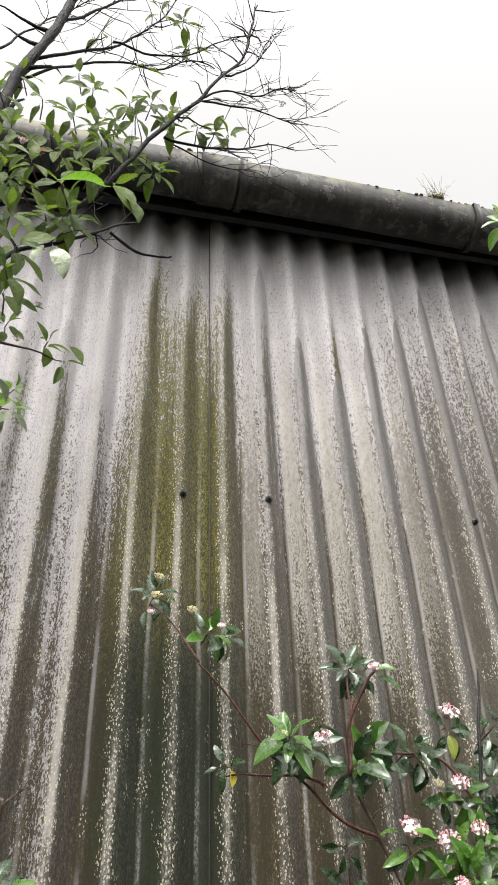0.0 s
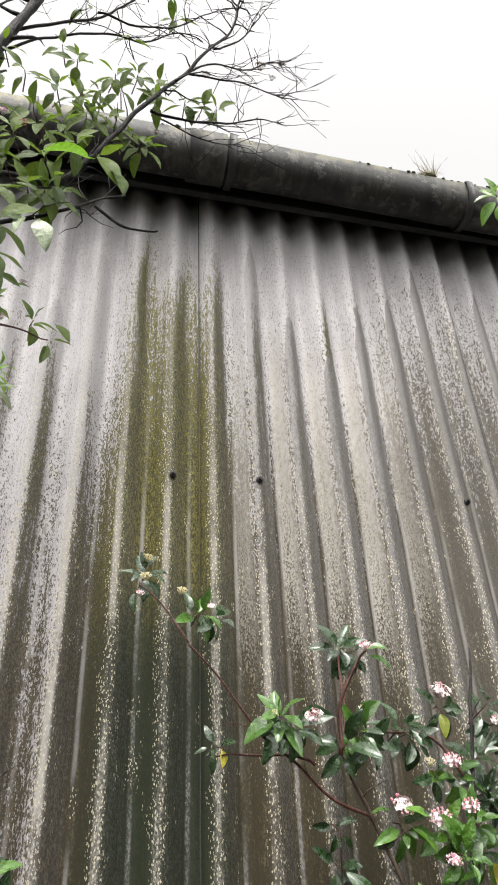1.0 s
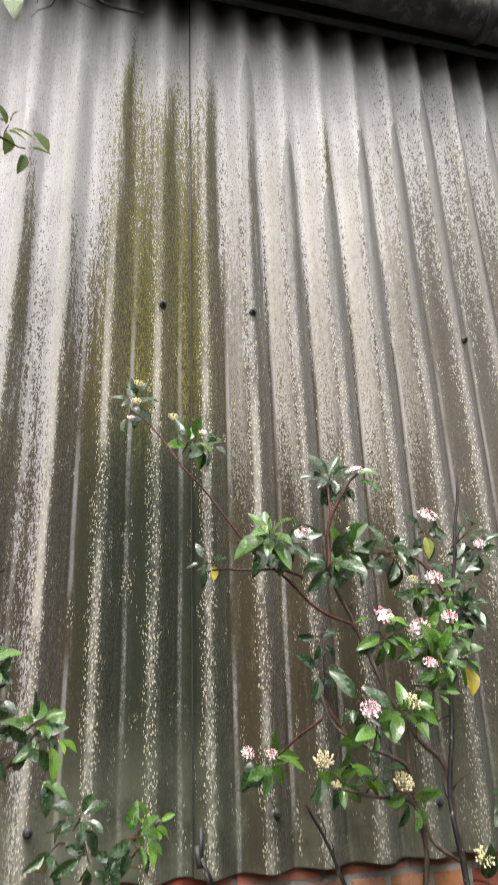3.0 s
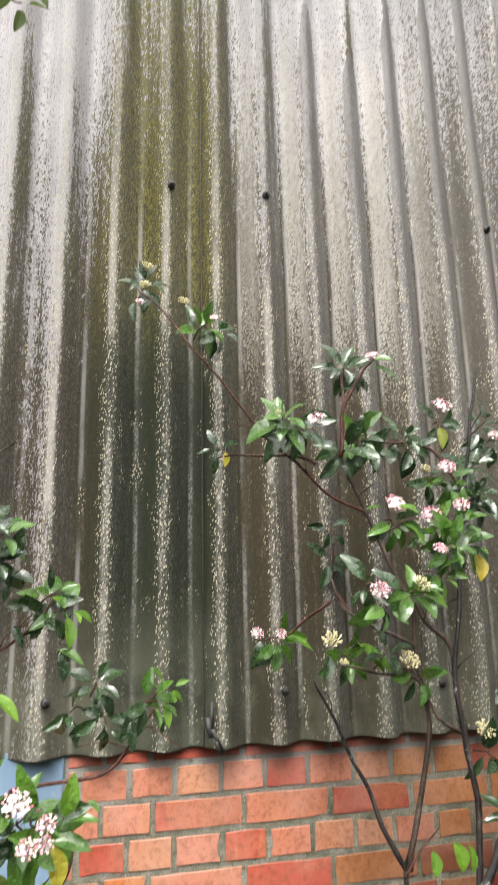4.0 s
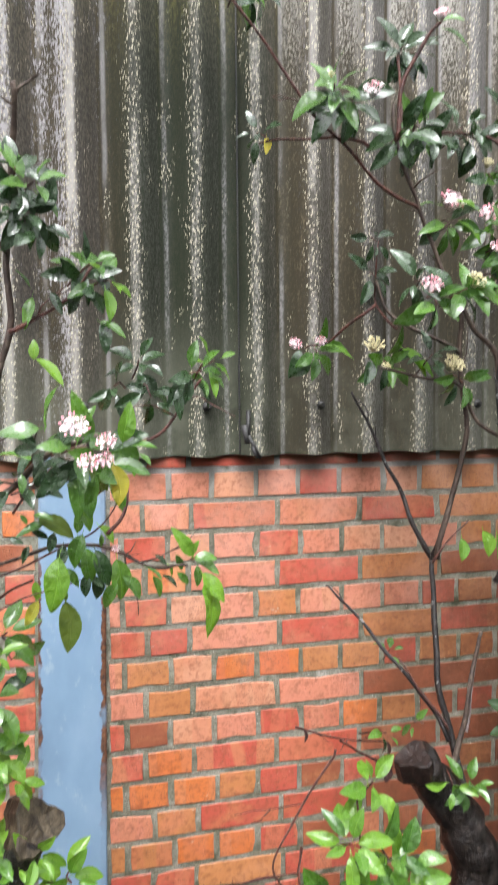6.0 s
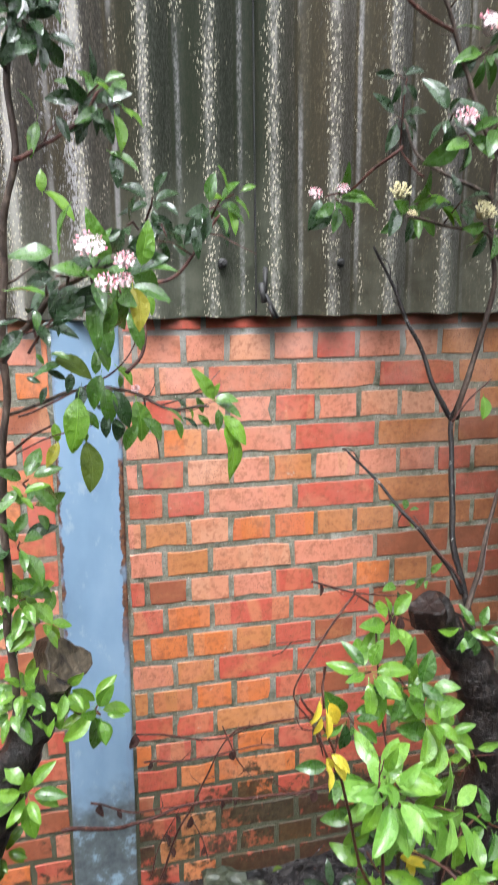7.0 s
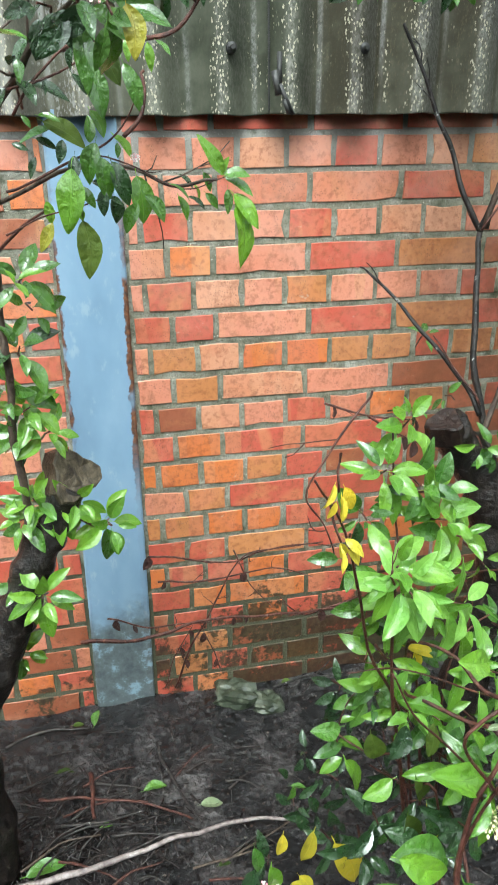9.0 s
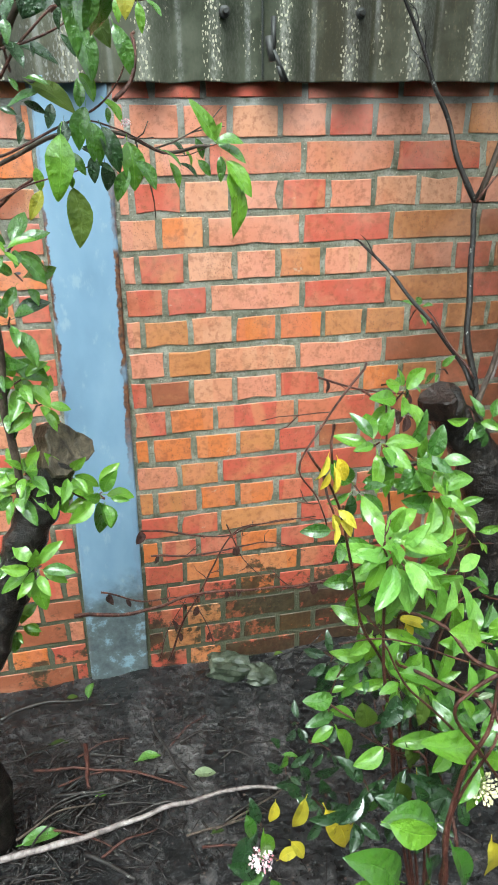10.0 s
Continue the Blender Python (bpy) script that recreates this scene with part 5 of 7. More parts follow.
one_leaf(bush, (-0.450, -0.560, 1.854), 0.0528, "dark", (0.1, -0.3, -1))
one_leaf(bush, (-0.558, -0.590, 1.888), 0.0528, MID, (-0.3, -0.3, -0.9))
one_leaf(bush, (-0.530, -0.590, 1.896), 0.0396, "dark", (0.4, -0.3, -0.8))
one_leaf(bush, (-0.561, -0.590, 1.903), 0.033, MID, (-0.5, -0.3, 0.8))
one_leaf(bush, (-0.557, -0.600, 1.789), 0.0297, BRIGHT, (-0.1, -0.3, 1))
one_leaf(bush, (-0.553, -0.600, 1.789), 0.0561, BRIGHT, (0.9, -0.3, -0.5))
spray(bush, (-0.491, -0.860, 1.665), 10, 0.0571, MID, (0, -0.6, 0.3), 1.2)
spray(bush, (-0.458, -0.880, 1.639), 10, 0.0571, MID, (0.2, -0.7, -0.6), 1.1)
flowers(bush, (-0.490, -0.890, 1.689), 0.036, WHITE)
flowers(bush, (-0.475, -0.920, 1.648), 0.0259, PINK)
flowers(bush, (-0.453, -0.920, 1.672), 0.0245, PINK)
flowers(bush, (-0.455, -0.920, 1.651), 0.0216, PINK)
one_leaf(bush, (-0.532, -0.850, 1.688), 0.048, MID, (-1, -0.3, 0.15))
one_leaf(bush, (-0.525, -0.850, 1.691), 0.0528, MID, (0.1, -0.3, 1))
one_leaf(bush, (-0.433, -0.880, 1.670), 0.0495, BRIGHT, (0.3, -0.3, 1))
one_leaf(bush, (-0.430, -0.880, 1.664), 0.0396, MID, (1, -0.3, 0.2))
one_leaf(bush, (-0.445, -0.900, 1.645), 0.0495, ORANGE, (0.1, -0.3, -1))
spray(bush, (-0.294, -0.620, 1.770), 9, 0.0502, MID, (0.6, -0.6, 0.1), 1.0)
spray(bush, (-0.272, -0.620, 1.787), 6, 0.0425, BRIGHT, (0.8, -0.4, 0.3), 1.0)
one_leaf(bush, (-0.316, -0.620, 1.761), 0.0462, "dark", (-0.1, -0.3, -1))
one_leaf(bush, (-0.334, -0.620, 1.741), 0.0495, "dark", (0, -0.3, -1))
spray(bush, (-0.389, -0.520, 1.794), 9, 0.0502, "dark", (0, -0.6, 0.2), 1.0)
spray(bush, (-0.433, -0.540, 1.748), 6, 0.0470, "dark", (-0.3, -0.6, -0.2), 1.0)
spray(bush, (-0.372, -0.560, 1.729), 6, 0.0502, "dark", (0.2, -0.5, -0.7), 1.0)
spray(bush, (-0.534, -0.800, 1.661), 6, 0.0504, "dark", (-0.4, -0.6, 0), 1.0)
one_leaf(bush, (-0.604, -0.700, 1.645), 0.0561, MID, (1, -0.3, 0.1))
spray(bush, (-0.583, -0.680, 1.607), 6, 0.0470, "dark", (-0.1, -0.6, 0.3), 1.0)
flowers(bush, (-0.439, -0.720, 1.506), 0.013, PINK)
spray(bush, (-0.615, -0.550, 1.340), 7, 0.0598, MID, (0.3, -0.5, 0.3), 1.0)
spray(bush, (-0.641, -0.520, 1.222), 7, 0.0598, MID, (0.2, -0.5, 0.5), 1.0)
spray(bush, (-0.642, -0.500, 1.108), 9, 0.0552, BRIGHT, (0.3, -0.5, 0.3), 1.0)
spray(bush, (-0.670, -0.500, 1.057), 8, 0.0552, MID, (-0.2, -0.5, 0.1), 1.0)
spray(bush, (-0.611, -0.500, 1.061), 8, 0.0506, BRIGHT, (0.4, -0.5, 0.3), 1.0)
spray(bush, (-0.674, -0.500, 1.133), 7, 0.0598, MID, (-0.2, -0.5, -0.3), 1.0)
spray(bush, (-0.615, -0.500, 1.276), 5, 0.0506, MID, (0.3, -0.5, -0.2), 1.0)
spray(bush, (-0.660, -0.500, 0.932), 15, 0.0552, BRIGHT, (0, -0.6, 0.5), 1.0)
spray(bush, (-0.618, -0.490, 0.902), 12, 0.0552, BRIGHT, (0.2, -0.6, 0.4), 1.0)
spray(bush, (-0.689, -0.500, 0.890), 11, 0.0506, BRIGHT, (-0.2, -0.6, 0.3), 1.0)
spray(bush, (-0.581, -0.490, 0.915), 8, 0.0552, BRIGHT, (0.4, -0.6, 0.1), 1.0)
spray(bush, (-0.524, -0.500, 0.859), 11, 0.06, BRIGHT, (0.3, -0.7, 0.1), 1.1)
spray(bush, (-0.657, -0.580, 0.768), 12, 0.0598, BRIGHT, (0.1, -0.7, 0.3), 1.0)
spray(bush, (-0.731, -0.460, 0.557), 9, 0.0506, BRIGHT, (0.1, -0.7, 0.3), 1.0)
spray(bush, (-0.710, -0.500, 0.750), 7, 0.046, MID, (0.1, -0.7, 0.3), 1.0)
branch(bush, [(-0.595, -0.480, 0.875), (-0.554, -0.490, 0.849), (-0.524, -0.500, 0.858)], 0.003, 0.002, BARK_RED)
one_leaf(bush, (-0.488, -0.711, 1.614), 0.063, MID, (0.23, -0.41, -0.97))
one_leaf(bush, (-0.466, -0.704, 1.637), 0.047, OLIVE, (0.32, -0.40, -0.95))
one_leaf(bush, (-0.445, -0.717, 1.614), 0.056, MID, (0.34, -0.31, -0.94))
one_leaf(bush, (-0.412, -0.683, 1.641), 0.033, BRIGHT, (0.06, -0.17, -1.00))
one_leaf(bush, (-0.401, -0.689, 1.642), 0.024, MID, (0.83, -0.37, -0.56))
one_leaf(bush, (-0.439, -0.699, 1.643), 0.026, BRIGHT, (0.00, -0.35, -1.00))
one_leaf(bush, (-0.569, -0.713, 1.618), 0.027, MID, (-0.04, -0.41, -1.00))
one_leaf(bush, (-0.505, -0.711, 1.631), 0.023, "dark", (-0.27, -0.13, -0.96))
one_leaf(bush, (-0.472, -0.687, 1.640), 0.029, MID, (-0.84, -0.17, -0.55))
one_leaf(bush, (-0.544, -0.688, 1.598), 0.017, "dark", (0.18, -0.38, -0.98))
one_leaf(bush, (-0.507, -0.708, 1.603), 0.027, "dark", (0.62, -0.23, -0.78))
one_leaf(bush, (-0.549, -0.691, 1.551), 0.058, OLIVE, (0.90, -0.15, -0.44))
one_leaf(bush, (-0.539, -0.685, 1.545), 0.048, MID, (-0.96, -0.42, -0.29))
one_leaf(bush, (-0.574, -0.696, 1.558), 0.017, MID, (0.57, -0.21, -0.82))
one_leaf(bush, (-0.554, -0.700, 1.558), 0.028, MID, (0.99, -0.39, -0.11))
one_leaf(bush, (-0.589, -0.701, 1.526), 0.020, "dark", (0.98, -0.42, -0.22))
one_leaf(bush, (-0.561, -0.683, 1.532), 0.027, "dark", (0.96, -0.15, -0.28))
one_leaf(bush, (-0.528, -0.698, 1.530), 0.029, "dark", (-0.26, -0.34, -0.97))
one_leaf(bush, (-0.564, -0.684, 1.510), 0.027, "dark", (-0.48, -0.25, -0.88))
one_leaf(bush, (-0.494, -0.685, 1.526), 0.032, MID, (0.00, -0.15, 1.00))
one_leaf(bush, (-0.487, -0.700, 1.526), 0.049, MID, (-0.30, -0.31, -0.95))
one_leaf(bush, (-0.515, -0.696, 1.511), 0.035, "dark", (-0.24, -0.30, -0.97))
one_leaf(bush, (-0.520, -0.714, 1.497), 0.076, BRIGHT, (-0.35, -0.34, -0.94))
one_leaf(bush, (-0.514, -0.687, 1.474), 0.034, MID, (0.62, -0.43, -0.78))
one_leaf(bush, (-0.482, -0.718, 1.508), 0.049, MID, (0.30, -0.23, -0.95))
one_leaf(bush, (-0.469, -0.709, 1.503), 0.055, "dark", (0.50, -0.26, -0.87))
one_leaf(bush, (-0.490, -0.701, 1.563), 0.035, BRIGHT, (0.48, -0.33, -0.88))
one_leaf(bush, (-0.463, -0.680, 1.535), 0.034, BRIGHT, (0.78, -0.38, -0.62))
one_leaf(bush, (-0.460, -0.703, 1.525), 0.017, MID, (0.18, -0.38, -0.98))
one_leaf(bush, (-0.438, -0.695, 1.485), 0.059, BRIGHT, (0.11, -0.35, -0.99))
one_leaf(bush, (-0.439, -0.706, 1.452), 0.041, MID, (-0.47, -0.19, -0.88))
one_leaf(bush, (-0.429, -0.707, 1.462), 0.042, MID, (0.63, -0.25, -0.78))
one_leaf(bush, (-0.496, -0.684, 1.479), 0.020, "dark", (0.93, -0.41, -0.36))
one_leaf(bush, (-0.483, -0.718, 1.470), 0.031, "dark", (0.07, -0.37, -1.00))
one_leaf(bush, (-0.469, -0.689, 1.460), 0.034, "dark", (0.00, -0.23, -1.00))
one_leaf(bush, (-0.482, -0.711, 1.460), 0.026, "dark", (0.96, -0.33, -0.28))
one_leaf(bush, (-0.514, -0.713, 1.448), 0.016, BRIGHT, (0.07, -0.29, -1.00))
one_leaf(bush, (-0.512, -0.718, 1.433), 0.074, OLIVE, (0.01, -0.21, -1.00))
one_leaf(bush, (-0.557, -0.684, 1.456), 0.029, BRIGHT, (0.07, -0.12, -1.00))
one_leaf(bush, (-0.552, -0.691, 1.429), 0.042, ORANGE, (-0.56, -0.11, -0.83))
one_leaf(bush, (-0.396, -0.719, 1.475), 0.032, MID, (0.89, -0.35, -0.46))
one_leaf(bush, (-0.380, -0.681, 1.485), 0.025, "dark", (0.89, -0.18, -0.46))
one_leaf(bush, (-0.350, -0.704, 1.488), 0.026, MID, (0.41, -0.12, -0.91))
one_leaf(bush, (-0.362, -0.695, 1.473), 0.021, BRIGHT, (0.54, -0.16, -0.84))
one_leaf(bush, (-0.385, -0.708, 1.459), 0.032, BRIGHT, (0.43, -0.38, -0.90))
one_leaf(bush, (-0.371, -0.702, 1.458), 0.028, "dark", (0.89, -0.40, -0.45))
one_leaf(bush, (-0.348, -0.705, 1.462), 0.026, MID, (0.64, -0.11, -0.76))
one_leaf(bush, (-0.323, -0.707, 1.485), 0.059, BRIGHT, (-0.43, -0.45, 0.90))
one_leaf(bush, (-0.324, -0.718, 1.485), 0.033, BRIGHT, (1.00, -0.39, 0.10))
one_leaf(bush, (-0.320, -0.689, 1.486), 0.022, BRIGHT, (0.24, -0.32, 0.97))
one_leaf(bush, (-0.321, -0.708, 1.481), 0.043, MID, (0.92, -0.42, -0.40))
one_leaf(bush, (-0.314, -0.681, 1.465), 0.033, MID, (-0.10, -0.30, -1.00))
one_leaf(bush, (-0.311, -0.712, 1.460), 0.053, BRIGHT, (0.75, -0.43, -0.67))
one_leaf(bush, (-0.309, -0.718, 1.444), 0.077, BRIGHT, (0.25, -0.39, -0.97))
one_leaf(bush, (-0.618, -0.718, 1.374), 0.020, BRIGHT, (0.73, -0.28, -0.68))
one_leaf(bush, (-0.603, -0.710, 1.361), 0.037, BRIGHT, (0.91, -0.10, 0.42))
one_leaf(bush, (-0.608, -0.715, 1.356), 0.024, BRIGHT, (0.75, -0.26, -0.66))
branch(bush, [(-0.587, -0.690, 1.587), (-0.546, -0.690, 1.598), (-0.505, -0.690, 1.612), (-0.476, -0.690, 1.628)], 0.0019, 0.0012, BARK_RED, name="stem")
branch(bush, [(-0.586, -0.680, 1.558), (-0.561, -0.680, 1.594), (-0.527, -0.680, 1.621), (-0.502, -0.680, 1.636)], 0.0022, 0.0014, BARK_RED, name="stem")
branch(bush, [(-0.606, -0.690, 1.469), (-0.555, -0.690, 1.486), (-0.503, -0.690, 1.510), (-0.470, -0.690, 1.529), (-0.442, -0.690, 1.557), (-0.421, -0.690, 1.591)], 0.0020, 0.0009, BARK_RED, name="stem")
branch(bush, [(-0.482, -0.700, 1.510), (-0.445, -0.700, 1.496), (-0.399, -0.700, 1.473), (-0.363, -0.700, 1.468), (-0.321, -0.700, 1.481)], 0.0012, 0.0007, BARK_RED, name="stem")
branch(bush, [(-0.614, -0.690, 1.415), (-0.569, -0.690, 1.434), (-0.518, -0.690, 1.443), (-0.484, -0.690, 1.454)], 0.0015, 0.0008, BARK_RED, name="stem")

# ---- tree reaching over the gutter ----
tree = plant("overhanging_tree", (-1.15, -0.95, 0.0), "half-bare tree with dark wet bark reaching over the gutter", "tree")
branch(tree, [(-1.150, -0.950, -0.050), (-1.120, -0.950, 1.000), (-1.020, -0.920, 2.200), (-0.920, -0.880, 2.950), (-0.838, -0.850, 3.650), (-0.820, -0.830, 3.983), (-0.793, -0.810, 4.171), (-0.748, -0.790, 4.420), (-0.710, -0.770, 4.761), (-0.651, -0.750, 5.274)], 0.021, 0.013, BARK_TREE, twigs=9, name="trunk")
branch(tree, [(-0.801, -0.800, 3.488), (-0.713, -0.790, 3.539), (-0.615, -0.780, 3.549), (-0.538, -0.770, 3.678), (-0.456, -0.760, 3.860), (-0.361, -0.750, 4.080), (-0.271, -0.740, 4.247), (-0.171, -0.730, 4.472), (-0.098, -0.720, 4.644), (-0.072, -0.710, 4.833), (-0.023, -0.700, 5.107)], 0.01, 0.003, BARK_TREE, twigs=20, name="limb")
branch(tree, [(-0.793, -0.780, 4.227), (-0.652, -0.760, 4.374), (-0.531, -0.740, 4.519), (-0.421, -0.720, 4.756), (-0.319, -0.700, 5.112)], 0.006, 0.002, BARK_TREE, twigs=16)
branch(tree, [(-0.809, -0.780, 4.107), (-0.711, -0.756, 4.254), (-0.560, -0.732, 4.392), (-0.407, -0.708, 4.441), (-0.307, -0.684, 4.582), (-0.198, -0.660, 4.621)], 0.005, 0.002, BARK_TREE, twigs=12)
branch(tree, [(-0.737, -0.780, 4.483), (-0.642, -0.747, 4.676), (-0.515, -0.713, 4.940), (-0.345, -0.680, 5.352)], 0.006, 0.002, BARK_TREE, twigs=10)
branch(tree, [(-0.374, -0.720, 4.038), (-0.262, -0.695, 4.064), (-0.125, -0.670, 4.122), (-0.017, -0.645, 4.215), (0.097, -0.620, 4.274)], 0.005, 0.0015, BARK_TREE, twigs=12)
branch(tree, [(-0.266, -0.700, 4.317), (-0.120, -0.673, 4.370), (0.013, -0.647, 4.405), (0.163, -0.620, 4.436)], 0.004, 0.0015, BARK_TREE, twigs=12)
branch(tree, [(-0.164, -0.700, 4.510), (-0.070, -0.673, 4.654), (0.013, -0.647, 4.863), (0.123, -0.620, 5.187)], 0.004, 0.0015, BARK_TREE, twigs=9)
branch(tree, [(-0.285, -0.700, 4.286), (-0.161, -0.680, 4.453), (-0.051, -0.660, 4.490), (0.047, -0.640, 4.598), (0.136, -0.620, 4.665)], 0.004, 0.0015, BARK_TREE, twigs=14)
branch(tree, [(-0.724, -0.950, 3.109), (-0.673, -0.932, 3.209), (-0.609, -0.914, 3.263), (-0.552, -0.896, 3.316), (-0.491, -0.878, 3.382), (-0.428, -0.860, 3.444)], 0.006, 0.002, BARK_TREE, twigs=5)
branch(tree, [(-0.497, -0.880, 3.364), (-0.433, -0.867, 3.328), (-0.392, -0.853, 3.338), (-0.345, -0.840, 3.357)], 0.004, 0.002, BARK_TREE, name="twig")
branch(tree, [(-0.896, -0.820, 4.159), (-0.816, -0.787, 4.397), (-0.734, -0.753, 4.620), (-0.600, -0.720, 4.930)], 0.004, 0.0015, BARK_TREE, twigs=10)
branch(tree, [(-0.563, -0.800, 4.386), (-0.433, -0.775, 4.415), (-0.296, -0.750, 4.518), (-0.166, -0.725, 4.721), (-0.046, -0.700, 4.865)], 0.004, 0.0015, BARK_TREE, twigs=10)
branch(tree, [(-0.371, -0.680, 4.094), (-0.238, -0.660, 4.041), (-0.101, -0.640, 4.063), (-0.013, -0.620, 4.164)], 0.003, 0.001, BARK_TREE, twigs=7, name="twig")
branch(tree, [(-0.796, -0.500, 3.314), (-0.726, -0.467, 3.324), (-0.668, -0.433, 3.341), (-0.607, -0.400, 3.347)], 0.004, 0.002, BARK_RED)
branch(tree, [(-0.700, -0.860, 3.285), (-0.736, -0.905, 3.301), (-0.769, -0.950, 3.372)], 0.004, 0.002, BARK_TREE)
spray(tree, (-0.802, -0.820, 4.069), 5, 0.067, OLIVE, (0, -0.3, -0.1), 1.1)
spray(tree, (-0.732, -0.820, 3.959), 5, 0.067, OLIVE, (0, -0.3, -0.1), 1.1)
spray(tree, (-0.684, -0.840, 3.763), 6, 0.067, OLIVE, (0, -0.3, -0.1), 1.1)
spray(tree, (-0.653, -0.780, 4.198), 5, 0.067, OLIVE, (0, -0.3, -0.1), 1.1)
spray(tree, (-0.604, -0.780, 4.135), 6, 0.067, OLIVE, (0, -0.3, -0.1), 1.1)
spray(tree, (-0.644, -0.800, 3.950), 6, 0.067, OLIVE, (0, -0.3, -0.1), 1.1)
spray(tree, (-0.579, -0.780, 3.961), 8, 0.067, OLIVE, (0, -0.3, -0.1), 1.1)
spray(tree, (-0.652, -0.860, 3.679), 6, 0.067, OLIVE, (0, -0.3, -0.1), 1.1)
spray(tree, (-0.772, -0.900, 3.692), 8, 0.067, OLIVE, (0, -0.3, -0.1), 1.1)
spray(tree, (-0.743, -0.950, 3.441), 8, 0.067, OLIVE, (0, -0.3, -0.1), 1.1)
spray(tree, (-0.705, -0.900, 3.557), 6, 0.067, OLIVE, (0, -0.3, -0.1), 1.1)
spray(tree, (-0.610, -0.800, 3.781), 8, 0.067, OLIVE, (0, -0.3, -0.1), 1.1)
spray(tree, (-0.555, -0.780, 3.869), 8, 0.067, OLIVE, (0, -0.3, -0.1), 1.1)
spray(tree, (-0.489, -0.750, 4.148), 5, 0.067, OLIVE, (0, -0.3, -0.1), 1.1)
spray(tree, (-0.422, -0.730, 4.199), 6, 0.067, OLIVE, (0, -0.3, -0.1), 1.1)
spray(tree, (-0.352, -0.720, 4.196), 8, 0.067, OLIVE, (0, -0.3, -0.1), 1.1)
spray(tree, (-0.359, -0.720, 4.114), 6, 0.067, OLIVE, (0, -0.3, -0.1), 1.1)
spray(tree, (-0.305, -0.740, 4.592), 5, 0.067, OLIVE, (0, -0.3, -0.1), 1.1)
spray(tree, (-0.329, -0.740, 4.767), 6, 0.067, OLIVE, (0, -0.3, -0.1), 1.1)
spray(tree, (-0.415, -0.750, 4.772), 5, 0.067, OLIVE, (0, -0.3, -0.1), 1.1)
spray(tree, (-0.456, -0.750, 4.370), 3, 0.067, OLIVE, (0, -0.3, -0.1), 1.1)
spray(tree, (-0.607, -0.770, 4.484), 3, 0.067, OLIVE, (0, -0.3, -0.1), 1.1)
spray(tree, (-0.624, -0.900, 3.501), 6, 0.067, OLIVE, (0, -0.3, -0.1), 1.1)
spray(tree, (-0.393, -0.720, 3.866), 10, 0.067, OLIVE, (0, -0.3, -0.1), 1.1)
spray(tree, (-0.421, -0.720, 3.901), 6, 0.067, OLIVE, (0, -0.3, -0.1), 1.1)
spray(tree, (-0.261, -0.680, 4.193), 6, 0.067, OLIVE, (0, -0.3, -0.1), 1.1)
spray(tree, (-0.204, -0.680, 4.179), 6, 0.067, OLIVE, (0, -0.3, -0.1), 1.1)
spray(tree, (-0.155, -0.680, 4.178), 5, 0.067, OLIVE, (0, -0.3, -0.1), 1.1)
spray(tree, (-0.602, -0.950, 3.307), 10, 0.067, OLIVE, (0, -0.3, -0.1), 1.1)
spray(tree, (-0.587, -0.950, 3.340), 6, 0.067, OLIVE, (0, -0.3, -0.1), 1.1)
spray(tree, (-0.638, -0.950, 3.308), 6, 0.067, OLIVE, (0, -0.3, -0.1), 1.1)
spray(tree, (-0.709, -0.980, 3.271), 8, 0.067, OLIVE, (0, -0.3, -0.1), 1.1)
spray(tree, (-0.678, -1.000, 3.147), 8, 0.067, OLIVE, (0, -0.3, -0.1), 1.1)
spray(tree, (-0.542, -0.780, 3.901), 6, 0.067, OLIVE, (0, -0.3, -0.1), 1.1)
spray(tree, (-0.500, -0.760, 3.902), 6, 0.067, OLIVE, (0, -0.3, -0.1), 1.1)
spray(tree, (-0.568, -0.840, 3.647), 6, 0.067, OLIVE, (0, -0.3, -0.1), 1.1)
spray(tree, (-0.524, -0.770, 3.995), 5, 0.067, OLIVE, (0, -0.3, -0.1), 1.1)
spray(tree, (-0.822, -0.900, 3.831), 5, 0.067, OLIVE, (0, -0.3, -0.1), 1.1)
spray(tree, (-0.772, -0.950, 3.542), 8, 0.067, OLIVE, (0, -0.3, -0.1), 1.1)
spray(tree, (-0.706, -0.920, 3.430), 6, 0.067, OLIVE, (0, -0.3, -0.1), 1.1)
spray(tree, (-0.681, -1.000, 3.064), 6, 0.067, OLIVE, (0, -0.3, -0.1), 1.1)
spray(tree, (-0.699, -0.900, 3.100), 5, 0.067, OLIVE, (0, -0.3, -0.1), 1.1)
spray(tree, (-0.467, -0.750, 4.076), 5, 0.067, OLIVE, (0, -0.3, -0.1), 1.1)
one_leaf(tree, (-0.520, -0.950, 3.440), 0.108, BRIGHT, (-1, -0.3, -0.2))
one_leaf(tree, (-0.493, -0.980, 3.407), 0.0918, OLIVE, (0.7, -0.3, -0.9))
one_leaf(tree, (-0.465, -0.980, 3.373), 0.0756, OLIVE, (0.6, -0.3, -1))
one_leaf(tree, (-0.494, -0.980, 3.417), 0.054, OLIVE, (0.5, -0.3, 0.5))
one_leaf(tree, (-0.600, -1.000, 3.148), 0.0756, PALE, (0.3, -0.3, -1))
one_leaf(tree, (-0.628, -1.000, 3.150), 0.054, PALE, (-0.2, -0.3, -1))
spray(tree, (-0.652, -0.420, 3.398), 6, 0.0648, OLIVE, (0.2, -0.4, 0.1), 1.0)
one_leaf(tree, (-0.589, -0.400, 3.404), 0.0702, OLIVE, (0.8, -0.3, -1))
one_leaf(tree, (-0.607, -0.400, 3.326), 0.0702, OLIVE, (-0.1, -0.3, -1))
